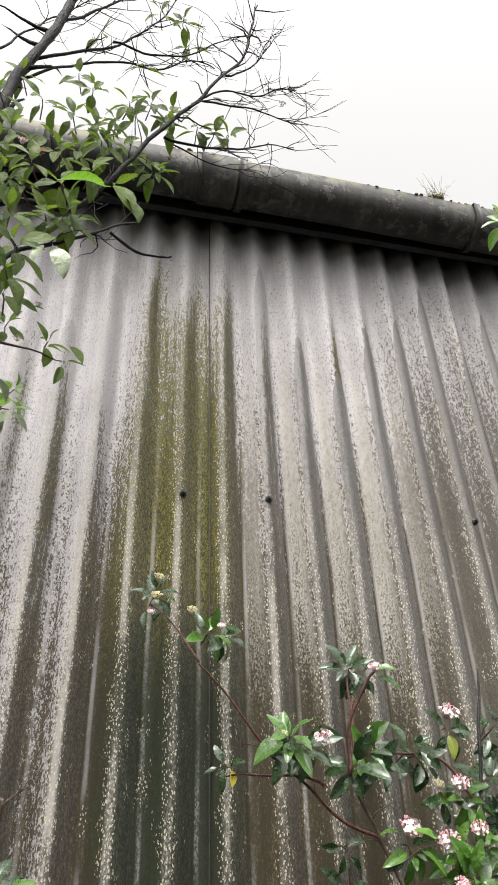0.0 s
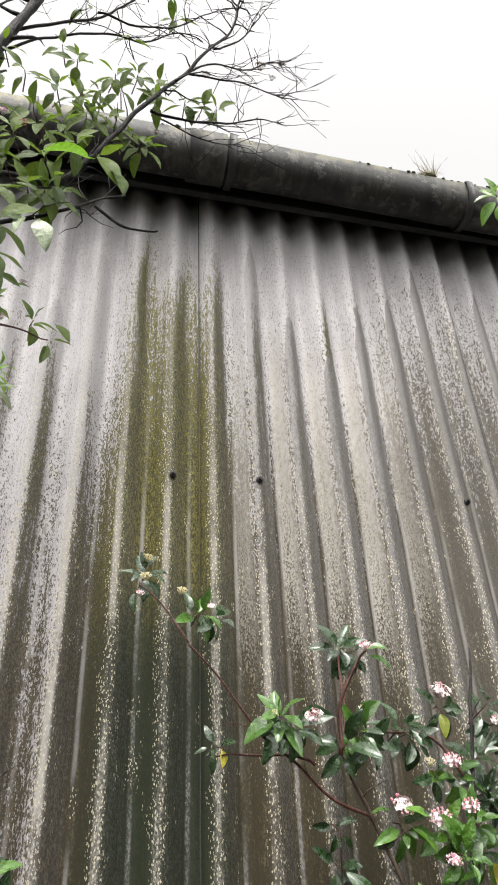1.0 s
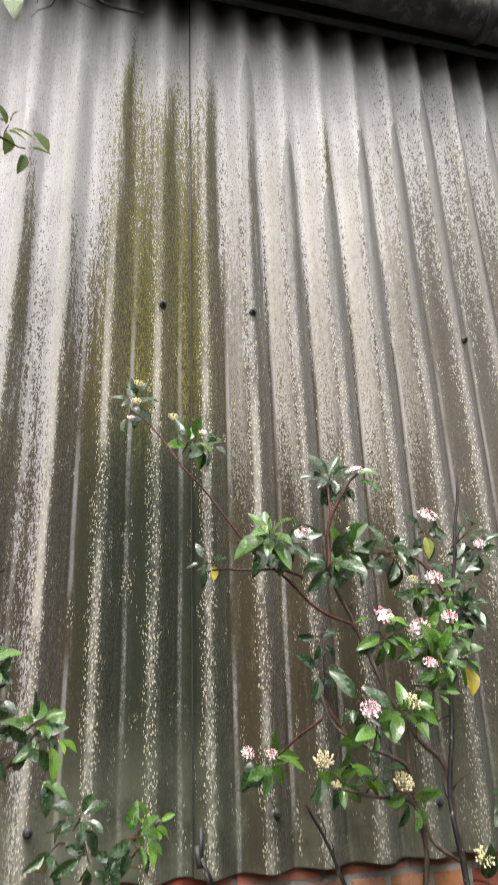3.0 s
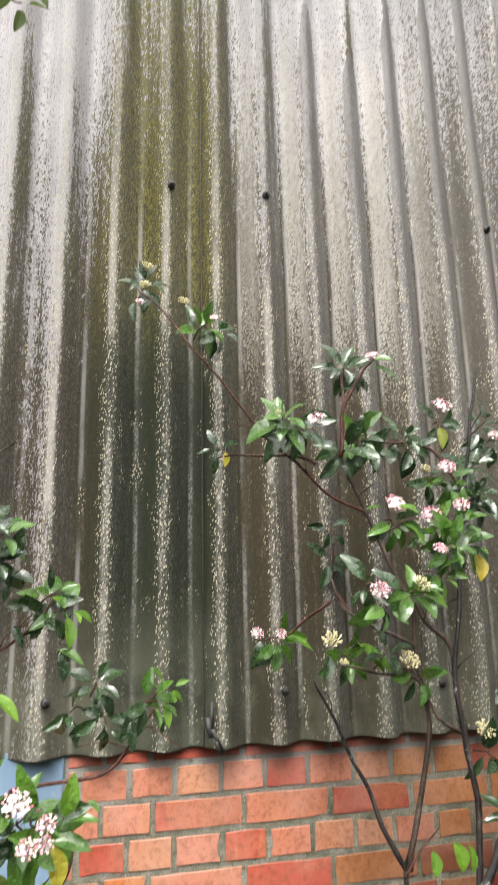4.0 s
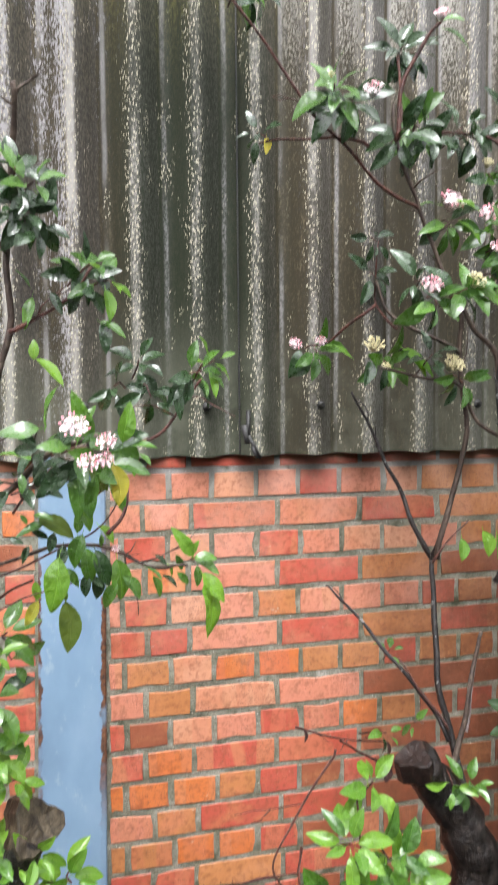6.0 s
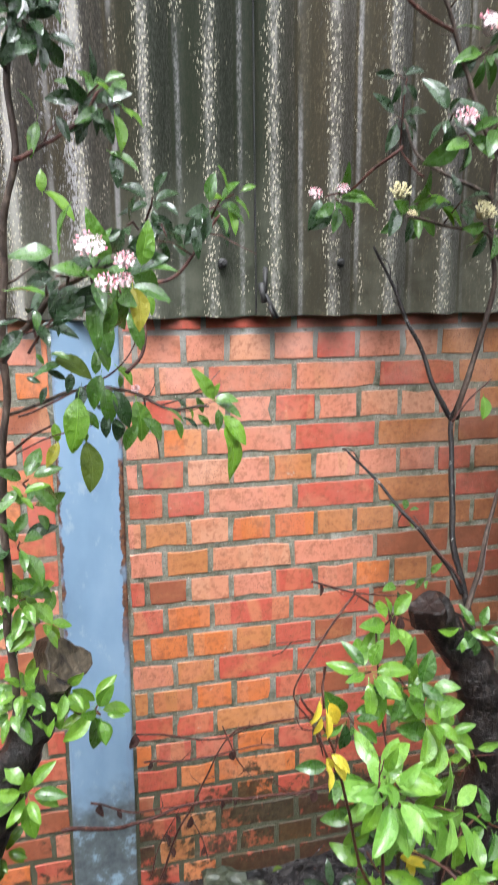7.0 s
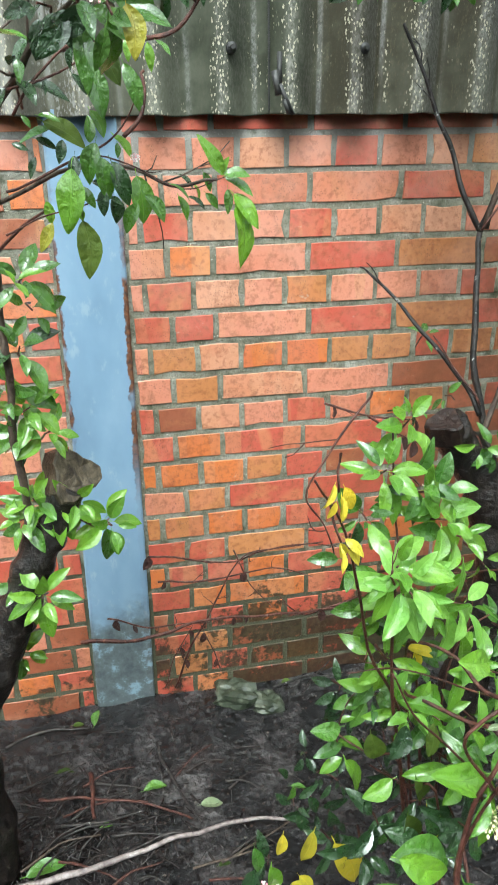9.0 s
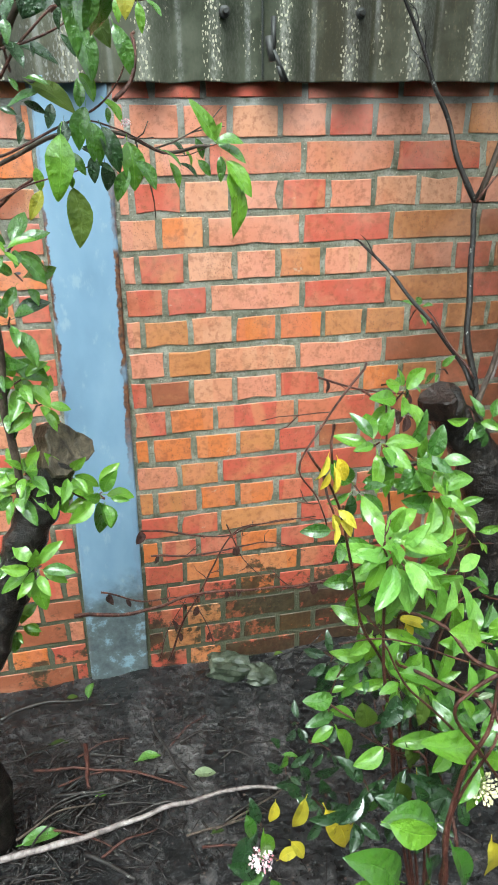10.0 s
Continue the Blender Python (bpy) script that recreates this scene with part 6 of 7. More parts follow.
one_leaf(tree, (-0.591, -0.400, 3.349), 0.054, OLIVE, (1, -0.3, -0.2))
spray(tree, (-0.697, -0.550, 3.115), 8, 0.0648, BRIGHT, (0.4, -0.4, 0.2), 1.0)
spray(tree, (-0.693, -0.600, 3.017), 5, 0.0756, PALE, (0.5, -0.4, -0.3), 1.0)
spray(tree, (-0.755, -0.500, 3.383), 8, 0.0486, OLIVE, (0.2, -0.4, 0), 1.0)
one_leaf(tree, (-0.711, -0.500, 3.446), 0.0432, OLIVE, (1, -0.3, 0.2))
flowers(tree, (-0.686, -0.500, 3.462), 0.022, DRY)
flowers(tree, (-0.724, -0.500, 3.326), 0.026, DRY)
flowers(tree, (0.026, -0.630, 4.589), 0.045, DRY)
flowers(tree, (0.112, -0.620, 4.657), 0.035, DRY)
flowers(tree, (0.071, -0.620, 4.544), 0.028, DRY)
flowers(tree, (-0.189, -0.660, 4.405), 0.034, DRY)
flowers(tree, (-0.230, -0.660, 4.427), 0.026, DRY)
flowers(tree, (-0.728, -0.930, 3.587), 0.024, PINK)
flowers(tree, (-0.678, -0.930, 3.560), 0.022, RED)
flowers(tree, (-0.395, -0.720, 4.891), 0.024, DRY)
flowers(tree, (-0.351, -0.700, 3.964), 0.02, DRY)
spray(tree, (0.561, -0.950, 3.580), 8, 0.0648, BRIGHT, (-0.5, -0.4, -0.1), 1.0)

# ---- low glossy bush in front ----
low_bush = plant("glossy_bush", (0.02, -0.95, 0.0), "low bush of bright glossy wet leaves with a few yellow ones", "bush")
branch(low_bush, [(0.020, -0.930, -0.050), (-0.112, -0.950, 0.632), (-0.140, -0.960, 0.817), (-0.148, -0.970, 0.972), (-0.162, -0.980, 1.016)], 0.0036, 0.0015, BARK_RED, twigs=1, name="stem")
branch(low_bush, [(0.020, -0.930, -0.050), (-0.093, -0.920, 0.657), (-0.172, -0.947, 0.863), (-0.225, -0.973, 1.070), (-0.275, -1.000, 1.166)], 0.003, 0.0015, BARK_RED, twigs=1, name="stem")
branch(low_bush, [(0.020, -0.930, -0.050), (-0.057, -0.880, 0.672), (-0.082, -0.850, 0.880), (-0.090, -0.820, 1.014), (-0.098, -0.790, 1.150)], 0.003, 0.0015, BARK_RED, twigs=1, name="stem")
branch(low_bush, [(0.020, -0.930, -0.050), (-0.021, -0.900, 0.622), (0.012, -0.860, 0.761), (0.091, -0.820, 0.787)], 0.003, 0.0015, BARK_RED, twigs=1, name="stem")
branch(low_bush, [(0.020, -0.930, -0.050), (-0.100, -0.950, 0.592), (-0.144, -0.910, 0.622), (-0.189, -0.870, 0.641)], 0.0024, 0.0015, BARK_RED, twigs=1, name="stem")
branch(low_bush, [(0.020, -0.930, -0.050), (-0.063, -1.000, 0.579), (-0.100, -0.950, 0.592), (-0.138, -0.900, 0.584)], 0.0024, 0.0015, BARK_RED, twigs=1, name="stem")
branch(low_bush, [(0.001, -1.050, 0.829), (-0.026, -1.008, 0.826), (-0.050, -0.965, 0.846), (-0.096, -0.922, 0.846), (-0.086, -0.880, 0.772)], 0.0033, 0.0024, BARK_RED, name="stem")
branch(low_bush, [(-0.012, -1.100, 0.750), (-0.026, -1.062, 0.797), (-0.046, -1.025, 0.785), (-0.094, -0.988, 0.796), (-0.116, -0.950, 0.782)], 0.0039, 0.0024, BARK_RED, name="stem")
branch(low_bush, [(-0.113, -1.150, 0.541), (-0.111, -1.138, 0.651), (-0.098, -1.125, 0.749), (-0.057, -1.112, 0.815), (-0.045, -1.100, 0.885)], 0.0039, 0.0024, BARK_RED, name="stem")
branch(low_bush, [(-0.043, -1.120, 0.456), (-0.054, -1.085, 0.536), (-0.048, -1.050, 0.562)], 0.0033, 0.0024, BARK_RED, name="stem")
branch(low_bush, [(-0.112, -0.750, 1.179), (-0.151, -0.760, 1.144), (-0.190, -0.770, 1.091), (-0.220, -0.780, 1.032), (-0.195, -0.790, 0.975), (-0.179, -0.800, 0.929)], 0.0022, 0.0012, BARK_RED, twigs=2, name="twig")
branch(low_bush, [(0.120, -0.600, 0.726), (0.212, -0.575, 0.697), (0.308, -0.550, 0.674)], 0.0022, 0.0018, BARK_RED, name="twig")
spray(low_bush, (-0.065, -0.785, 1.141), 7, 0.054, BRIGHT, (0.1, -0.5, 0.6), 1.0)
spray(low_bush, (-0.124, -0.850, 1.094), 10, 0.054, BRIGHT, (-0.1, -0.6, 0.4), 1.0)
spray(low_bush, (-0.027, -0.830, 1.039), 10, 0.0612, BRIGHT, (0.2, -0.7, 0.3), 1.0)
spray(low_bush, (-0.065, -0.840, 1.057), 7, 0.0576, MID, (0, -0.6, 0), 1.0)
spray(low_bush, (-0.245, -1.000, 1.147), 7, 0.0311, YELLOW, (0, -0.3, -0.9), 0.4)
spray(low_bush, (-0.240, -1.000, 1.079), 5, 0.0337, YELLOW, (0.2, -0.4, -0.7), 0.4)
spray(low_bush, (-0.161, -0.880, 1.034), 8, 0.0468, MID, (0, -0.6, 0), 1.0)
spray(low_bush, (-0.201, -0.920, 0.990), 5, 0.0432, MID, (-0.1, -0.5, -0.3), 1.0)
spray(low_bush, (-0.137, -0.980, 0.993), 12, 0.0612, NEW, (-0.05, -0.75, 0.6), 1.0)
spray(low_bush, (-0.121, -0.970, 0.957), 10, 0.0612, NEW, (0.1, -0.8, -0.1), 1.0)
spray(low_bush, (-0.150, -0.970, 1.014), 7, 0.0576, BRIGHT, (-0.2, -0.6, 0.5), 1.0)
spray(low_bush, (0.004, -0.850, 0.968), 8, 0.0612, BRIGHT, (0.3, -0.6, 0.1), 1.0)
spray(low_bush, (-0.029, -0.860, 1.007), 8, 0.0576, BRIGHT, (0.1, -0.7, 0.3), 1.0)
spray(low_bush, (-0.020, -0.930, 0.903), 7, 0.0612, NEW, (0.7, -0.6, 0.1), 1.0)
spray(low_bush, (-0.067, -0.920, 0.893), 8, 0.0576, BRIGHT, (0.2, -0.7, -0.4), 1.0)
spray(low_bush, (-0.141, -0.930, 0.893), 8, 0.0504, BRIGHT, (-0.1, -0.6, -0.2), 1.0)
spray(low_bush, (-0.136, -0.930, 0.825), 8, 0.0504, BRIGHT, (0, -0.7, 0.2), 1.0)
spray(low_bush, (-0.155, -0.900, 0.893), 6, 0.0468, MID, (-0.3, -0.5, -0.2), 1.0)
spray(low_bush, (-0.076, -0.900, 0.795), 7, 0.0468, MID, (0, -0.6, 0.2), 1.0)
spray(low_bush, (-0.136, -0.880, 0.710), 7, 0.0504, MID, (-0.2, -0.6, 0.3), 1.0)
spray(low_bush, (-0.090, -0.930, 0.712), 10, 0.0504, BRIGHT, (0.1, -0.7, 0.3), 1.0)
spray(low_bush, (-0.052, -0.950, 0.711), 10, 0.054, BRIGHT, (0.2, -0.7, 0.2), 1.0)
# lower and inner sprays get the dark leaf colour for shade within the bush
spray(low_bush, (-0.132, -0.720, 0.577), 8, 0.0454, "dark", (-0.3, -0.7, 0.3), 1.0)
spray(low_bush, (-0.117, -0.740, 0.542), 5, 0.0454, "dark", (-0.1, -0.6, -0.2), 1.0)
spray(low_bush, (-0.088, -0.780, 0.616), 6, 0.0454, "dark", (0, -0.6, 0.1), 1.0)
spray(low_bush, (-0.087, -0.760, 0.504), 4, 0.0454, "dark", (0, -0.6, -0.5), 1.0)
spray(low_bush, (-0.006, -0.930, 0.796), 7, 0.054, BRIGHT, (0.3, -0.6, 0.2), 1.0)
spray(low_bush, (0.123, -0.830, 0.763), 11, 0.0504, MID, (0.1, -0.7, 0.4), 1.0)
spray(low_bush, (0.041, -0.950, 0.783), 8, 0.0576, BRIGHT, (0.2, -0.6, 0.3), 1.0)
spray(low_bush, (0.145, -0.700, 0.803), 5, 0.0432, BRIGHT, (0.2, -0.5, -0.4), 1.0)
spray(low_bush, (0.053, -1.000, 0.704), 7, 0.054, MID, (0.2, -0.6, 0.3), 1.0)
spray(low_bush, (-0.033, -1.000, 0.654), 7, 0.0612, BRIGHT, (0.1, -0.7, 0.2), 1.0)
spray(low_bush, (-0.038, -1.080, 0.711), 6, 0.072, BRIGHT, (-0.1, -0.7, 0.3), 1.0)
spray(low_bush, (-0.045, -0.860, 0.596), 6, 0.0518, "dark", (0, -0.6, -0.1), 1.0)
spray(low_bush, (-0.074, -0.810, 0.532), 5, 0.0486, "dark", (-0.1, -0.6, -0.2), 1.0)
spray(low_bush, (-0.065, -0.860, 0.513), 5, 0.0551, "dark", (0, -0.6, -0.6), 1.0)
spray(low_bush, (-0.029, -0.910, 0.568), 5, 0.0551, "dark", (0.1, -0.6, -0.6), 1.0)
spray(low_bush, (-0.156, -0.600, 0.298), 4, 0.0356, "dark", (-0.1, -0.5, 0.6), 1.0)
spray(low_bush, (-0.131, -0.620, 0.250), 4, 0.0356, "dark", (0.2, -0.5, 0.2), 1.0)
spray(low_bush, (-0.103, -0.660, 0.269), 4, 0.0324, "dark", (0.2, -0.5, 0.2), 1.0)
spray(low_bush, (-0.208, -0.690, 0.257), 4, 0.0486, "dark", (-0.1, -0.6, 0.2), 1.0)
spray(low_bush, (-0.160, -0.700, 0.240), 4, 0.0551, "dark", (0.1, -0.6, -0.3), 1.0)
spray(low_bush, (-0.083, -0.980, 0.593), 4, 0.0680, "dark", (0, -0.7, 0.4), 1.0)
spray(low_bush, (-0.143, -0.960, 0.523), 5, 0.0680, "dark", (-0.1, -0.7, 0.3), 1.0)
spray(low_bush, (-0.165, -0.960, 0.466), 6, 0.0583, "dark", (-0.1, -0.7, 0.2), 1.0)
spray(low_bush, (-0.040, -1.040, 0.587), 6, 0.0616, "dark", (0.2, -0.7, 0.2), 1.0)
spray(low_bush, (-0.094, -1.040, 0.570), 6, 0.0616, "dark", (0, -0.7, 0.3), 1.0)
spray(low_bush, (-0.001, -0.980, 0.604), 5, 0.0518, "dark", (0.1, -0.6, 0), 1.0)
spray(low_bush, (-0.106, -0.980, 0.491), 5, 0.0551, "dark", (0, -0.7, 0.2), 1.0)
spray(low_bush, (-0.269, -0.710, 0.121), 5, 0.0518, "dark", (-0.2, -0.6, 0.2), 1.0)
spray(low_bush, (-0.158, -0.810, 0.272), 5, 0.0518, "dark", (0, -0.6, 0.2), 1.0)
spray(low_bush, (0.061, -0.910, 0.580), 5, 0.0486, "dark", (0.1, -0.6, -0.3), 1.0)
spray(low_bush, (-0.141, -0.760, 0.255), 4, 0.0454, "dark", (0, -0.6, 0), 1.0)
spray(low_bush, (0.006, -0.950, 0.699), 7, 0.054, MID, (0.1, -0.6, 0.1), 1.0)
spray(low_bush, (0.041, -1.020, 0.646), 7, 0.0504, "dark", (0.2, -0.6, 0), 1.0)
one_leaf(low_bush, (-0.093, -0.900, 0.817), 0.0504, YELLOW, (0.9, -0.3, -0.2))
one_leaf(low_bush, (-0.079, -0.900, 0.809), 0.0432, YELLOW, (0.2, -0.3, -0.9))
one_leaf(low_bush, (-0.185, -1.120, 0.671), 0.0792, BRIGHT, (1, -0.3, -0.35))
flowers(low_bush, (-0.305, -0.880, 0.291), 0.046, PINK)
flowers(low_bush, (-0.042, -1.100, 0.677), 0.044, CREAM)
flowers(low_bush, (-0.137, -0.960, 0.725), 0.01, DRY)
one_leaf(low_bush, (-0.062, -1.089, 0.757), 0.094, BRIGHT, (-0.84, -0.31, 0.54))
one_leaf(low_bush, (-0.092, -1.080, 0.593), 0.090, MID, (-0.79, -0.28, 0.61))
one_leaf(low_bush, (-0.155, -1.110, 0.529), 0.116, MID, (-0.53, -0.31, 0.85))
one_leaf(low_bush, (-0.197, -1.119, 0.553), 0.058, BRIGHT, (-0.99, -0.30, 0.13))
one_leaf(low_bush, (-0.121, -1.010, 0.600), 0.073, OLIVE, (0.03, -0.14, -1.00))
one_leaf(low_bush, (-0.077, -0.987, 0.576), 0.086, ORANGE, (0.30, -0.28, -0.95))
one_leaf(low_bush, (-0.026, -1.119, 0.588), 0.073, ORANGE, (0.06, -0.36, -1.00))
one_leaf(low_bush, (-0.080, -1.110, 0.580), 0.086, MID, (0.39, -0.38, -0.92))
one_leaf(low_bush, (-0.116, -1.111, 0.567), 0.078, "dark", (0.33, -0.15, -0.94))
one_leaf(low_bush, (-0.164, -1.114, 0.515), 0.054, MID, (0.92, -0.43, -0.39))
one_leaf(low_bush, (0.024, -0.983, 0.535), 0.064, BRIGHT, (-0.08, -0.25, 1.00))
one_leaf(low_bush, (-0.066, -0.980, 0.643), 0.052, MID, (0.65, -0.31, -0.76))
one_leaf(low_bush, (-0.099, -0.984, 0.639), 0.060, OLIVE, (0.32, -0.22, -0.95))
one_leaf(low_bush, (-0.140, -0.988, 0.652), 0.052, BRIGHT, (-0.95, -0.19, -0.32))
one_leaf(low_bush, (-0.189, -0.900, 0.644), 0.053, MID, (-0.99, -0.42, 0.13))
one_leaf(low_bush, (-0.192, -0.912, 0.625), 0.042, BRIGHT, (-0.95, -0.14, -0.30))
one_leaf(low_bush, (-0.191, -0.884, 0.629), 0.051, BRIGHT, (0.94, -0.13, -0.34))
one_leaf(low_bush, (-0.195, -0.907, 0.686), 0.050, MID, (-0.97, -0.22, 0.26))
one_leaf(low_bush, (-0.191, -0.888, 0.676), 0.026, BRIGHT, (0.89, -0.23, 0.45))
one_leaf(low_bush, (-0.134, -0.887, 0.747), 0.052, MID, (-0.80, -0.27, -0.61))
one_leaf(low_bush, (-0.182, -0.894, 0.736), 0.032, MID, (-0.78, -0.21, -0.63))
one_leaf(low_bush, (-0.147, -0.909, 0.764), 0.052, BRIGHT, (-0.93, -0.13, 0.37))
one_leaf(low_bush, (-0.123, -0.982, 0.747), 0.054, "dark", (-0.58, -0.42, -0.81))
one_leaf(low_bush, (-0.176, -0.981, 0.743), 0.059, OLIVE, (0.14, -0.11, -0.99))
one_leaf(low_bush, (-0.178, -0.893, 0.596), 0.072, BRIGHT, (0.48, -0.43, -0.87))
one_leaf(low_bush, (-0.122, -0.984, 0.791), 0.060, BRIGHT, (0.99, -0.41, -0.16))
one_leaf(low_bush, (-0.135, -0.981, 0.809), 0.038, NEW, (-0.18, -0.22, 0.98))
one_leaf(low_bush, (-0.143, -1.018, 0.810), 0.031, BRIGHT, (-0.97, -0.39, 0.25))
one_leaf(low_bush, (-0.110, -0.995, 0.811), 0.027, BRIGHT, (0.29, -0.25, 0.96))
one_leaf(low_bush, (-0.124, -0.990, 0.785), 0.035, NEW, (0.20, -0.13, -0.98))
one_leaf(low_bush, (-0.128, -1.011, 0.799), 0.039, NEW, (0.68, -0.45, -0.73))
one_leaf(low_bush, (-0.075, -1.083, 0.938), 0.058, BRIGHT, (-0.79, -0.45, 0.61))
one_leaf(low_bush, (-0.082, -1.085, 0.887), 0.050, NEW, (0.03, -0.41, -1.00))
one_leaf(low_bush, (-0.086, -1.088, 0.835), 0.040, BRIGHT, (0.53, -0.18, -0.85))
one_leaf(low_bush, (-0.063, -1.085, 0.830), 0.021, PALE, (0.91, -0.26, 0.41))
one_leaf(low_bush, (-0.081, -0.985, 0.746), 0.052, OLIVE, (-0.32, -0.38, -0.95))
one_leaf(low_bush, (-0.045, -0.993, 0.739), 0.040, MID, (-0.56, -0.33, -0.83))
one_leaf(low_bush, (-0.087, -1.084, 0.799), 0.040, MID, (0.88, -0.18, -0.47))
one_leaf(low_bush, (-0.108, -0.901, 0.441), 0.044, MID, (-0.22, -0.27, -0.98))
one_leaf(low_bush, (-0.184, -0.879, 0.385), 0.105, YELLOW, (0.38, -0.44, -0.92))
one_leaf(low_bush, (-0.273, -0.856, 0.401), 0.048, YELLOW, (-0.24, -0.28, -0.97))
one_leaf(low_bush, (-0.213, -0.845, 0.378), 0.071, ORANGE, (-0.39, -0.24, -0.92))
one_leaf(low_bush, (-0.247, -0.874, 0.311), 0.050, YELLOW, (0.58, -0.32, -0.82))
one_leaf(low_bush, (-0.261, -0.849, 0.229), 0.053, YELLOW, (0.68, -0.27, 0.73))
one_leaf(low_bush, (-0.300, -0.880, 0.358), 0.082, BRIGHT, (0.06, -0.16, -1.00))
one_leaf(low_bush, (-0.323, -0.847, 0.369), 0.053, MID, (0.10, -0.42, -1.00))
one_leaf(low_bush, (-0.308, -0.858, 0.217), 0.080, "dark", (-0.53, -0.32, 0.85))
one_leaf(low_bush, (-0.292, -0.849, 0.200), 0.048, MID, (-0.99, -0.34, -0.12))
one_leaf(low_bush, (-0.283, -0.871, 0.209), 0.052, MID, (0.51, -0.28, -0.86))
one_leaf(low_bush, (-0.324, -0.841, 0.300), 0.080, "dark", (-0.45, -0.42, -0.89))
one_leaf(low_bush, (-0.235, -0.765, 0.406), 0.029, MID, (1.00, -0.23, -0.03))
one_leaf(low_bush, (-0.233, -0.735, 0.399), 0.036, "dark", (-0.49, -0.27, 0.87))
one_leaf(low_bush, (-0.227, -0.753, 0.388), 0.039, MID, (-0.25, -0.15, -0.97))
one_leaf(low_bush, (-0.218, -0.739, 0.288), 0.046, "dark", (0.72, -0.43, -0.70))
one_leaf(low_bush, (-0.191, -0.735, 0.329), 0.042, "dark", (0.48, -0.38, -0.88))
one_leaf(low_bush, (-0.136, -0.758, 0.262), 0.033, "dark", (0.81, -0.16, -0.58))
branch(low_bush, [(-0.095, -1.120, 0.515), (-0.099, -1.120, 0.623), (-0.087, -1.120, 0.719), (-0.050, -1.120, 0.802)], 0.0028, 0.0019, BARK_RED, name="stem")
branch(low_bush, [(0.023, -1.000, 0.779), (-0.057, -1.000, 0.831), (-0.144, -1.000, 0.867), (-0.224, -1.000, 0.877)], 0.0017, 0.0010, BARK_RED, name="stem")
branch(low_bush, [(0.008, -1.050, 0.559), (-0.038, -1.050, 0.690), (-0.091, -1.050, 0.773), (-0.147, -1.050, 0.840), (-0.184, -1.050, 0.913)], 0.0025, 0.0012, BARK_RED, name="stem")
branch(low_bush, [(-0.066, -1.120, 0.903), (-0.098, -1.120, 0.883), (-0.112, -1.120, 0.852), (-0.070, -1.120, 0.766), (-0.035, -1.120, 0.705)], 0.0026, 0.0019, BARK_RED, name="stem")
branch(low_bush, [(-0.188, -0.900, 0.615), (-0.193, -0.900, 0.677), (-0.180, -0.900, 0.733), (-0.149, -0.900, 0.767)], 0.0014, 0.0009, BARK_RED, name="stem")
branch(low_bush, [(-0.145, -0.900, 0.363), (-0.104, -0.930, 0.511), (-0.049, -0.970, 0.577)], 0.0014, 0.0009, BARK_RED, name="stem")

# ---- dead brambles, sticks and litter on the ground ----
stick("stick", "long pale peeled stick lying on the wet soil", [(-0.888, -0.575, 0.000), (-0.767, -0.564, 0.000), (-0.653, -0.552, 0.000), (-0.521, -0.529, 0.000), (-0.396, -0.511, 0.000), (-0.267, -0.503, 0.000), (-0.169, -0.518, 0.000)], 0.009, 0.004, BARK_PALE)
stick("twig", "thin wet twig lying on the soil", [(-0.477, -0.215, 0.000), (-0.454, -0.310, 0.000), (-0.408, -0.438, 0.000), (-0.386, -0.485, 0.000)], 0.005, 0.003, BARK_WET)
stick("twig", "thin wet twig lying on the soil", [(-0.655, -0.286, 0.000), (-0.648, -0.360, 0.000), (-0.643, -0.421, 0.000)], 0.007, 0.0042, BARK_RED)
stick("twig", "thin wet twig lying on the soil", [(-0.888, -0.147, 0.000), (-0.830, -0.118, 0.000), (-0.752, -0.113, 0.000), (-0.657, -0.123, 0.000)], 0.006, 0.0036, BARK_GLOSS)
stick("twig", "thin wet twig lying on the soil", [(-0.783, -0.340, 0.000), (-0.655, -0.362, 0.000), (-0.513, -0.407, 0.000), (-0.405, -0.472, 0.000)], 0.004, 0.0024, BARK_RED)
stick("twig", "thin wet twig lying on the soil", [(-0.354, -0.599, 0.000), (-0.251, -0.561, 0.000), (-0.137, -0.505, 0.000)], 0.003, 0.0018, BARK)
stick("twig", "thin wet twig lying on the soil", [(-0.788, -0.603, 0.000), (-0.757, -0.527, 0.000), (-0.681, -0.469, 0.000)], 0.003, 0.0018, BARK_WET)
stick("twig", "thin wet twig lying on the soil", [(-0.653, -0.598, 0.000), (-0.591, -0.639, 0.000), (-0.543, -0.681, 0.000)], 0.006, 0.0036, BARK_WET)
stick("twig", "thin wet twig lying on the soil", [(-0.772, -0.495, 0.000), (-0.708, -0.447, 0.000), (-0.640, -0.430, 0.000)], 0.004, 0.0024, BARK_GLOSS)
stick("twig", "thin wet twig lying on the soil", [(-0.856, -0.431, 0.000), (-0.832, -0.404, 0.000), (-0.807, -0.385, 0.000)], 0.008, 0.0048, BARK_GLOSS)
stick("twig", "thin wet twig lying on the soil", [(-0.723, -0.428, 0.000), (-0.613, -0.436, 0.000), (-0.514, -0.423, 0.000)], 0.004, 0.0024, BARK_WET)
stick("twig", "thin wet twig lying on the soil", [(-0.843, -0.300, 0.000), (-0.773, -0.279, 0.000), (-0.671, -0.244, 0.000)], 0.003, 0.0018, BARK_WET)
stick("twig", "thin wet twig lying on the soil", [(-0.111, -0.078, -0.000), (0.004, -0.051, -0.000), (0.126, -0.078, 0.000)], 0.004, 0.0024, BARK_WET)
stick("twig", "thin wet twig lying on the soil", [(-0.033, -0.120, 0.000), (0.046, -0.034, 0.000), (0.106, 0.008, 0.000)], 0.003, 0.0018, BARK_WET)
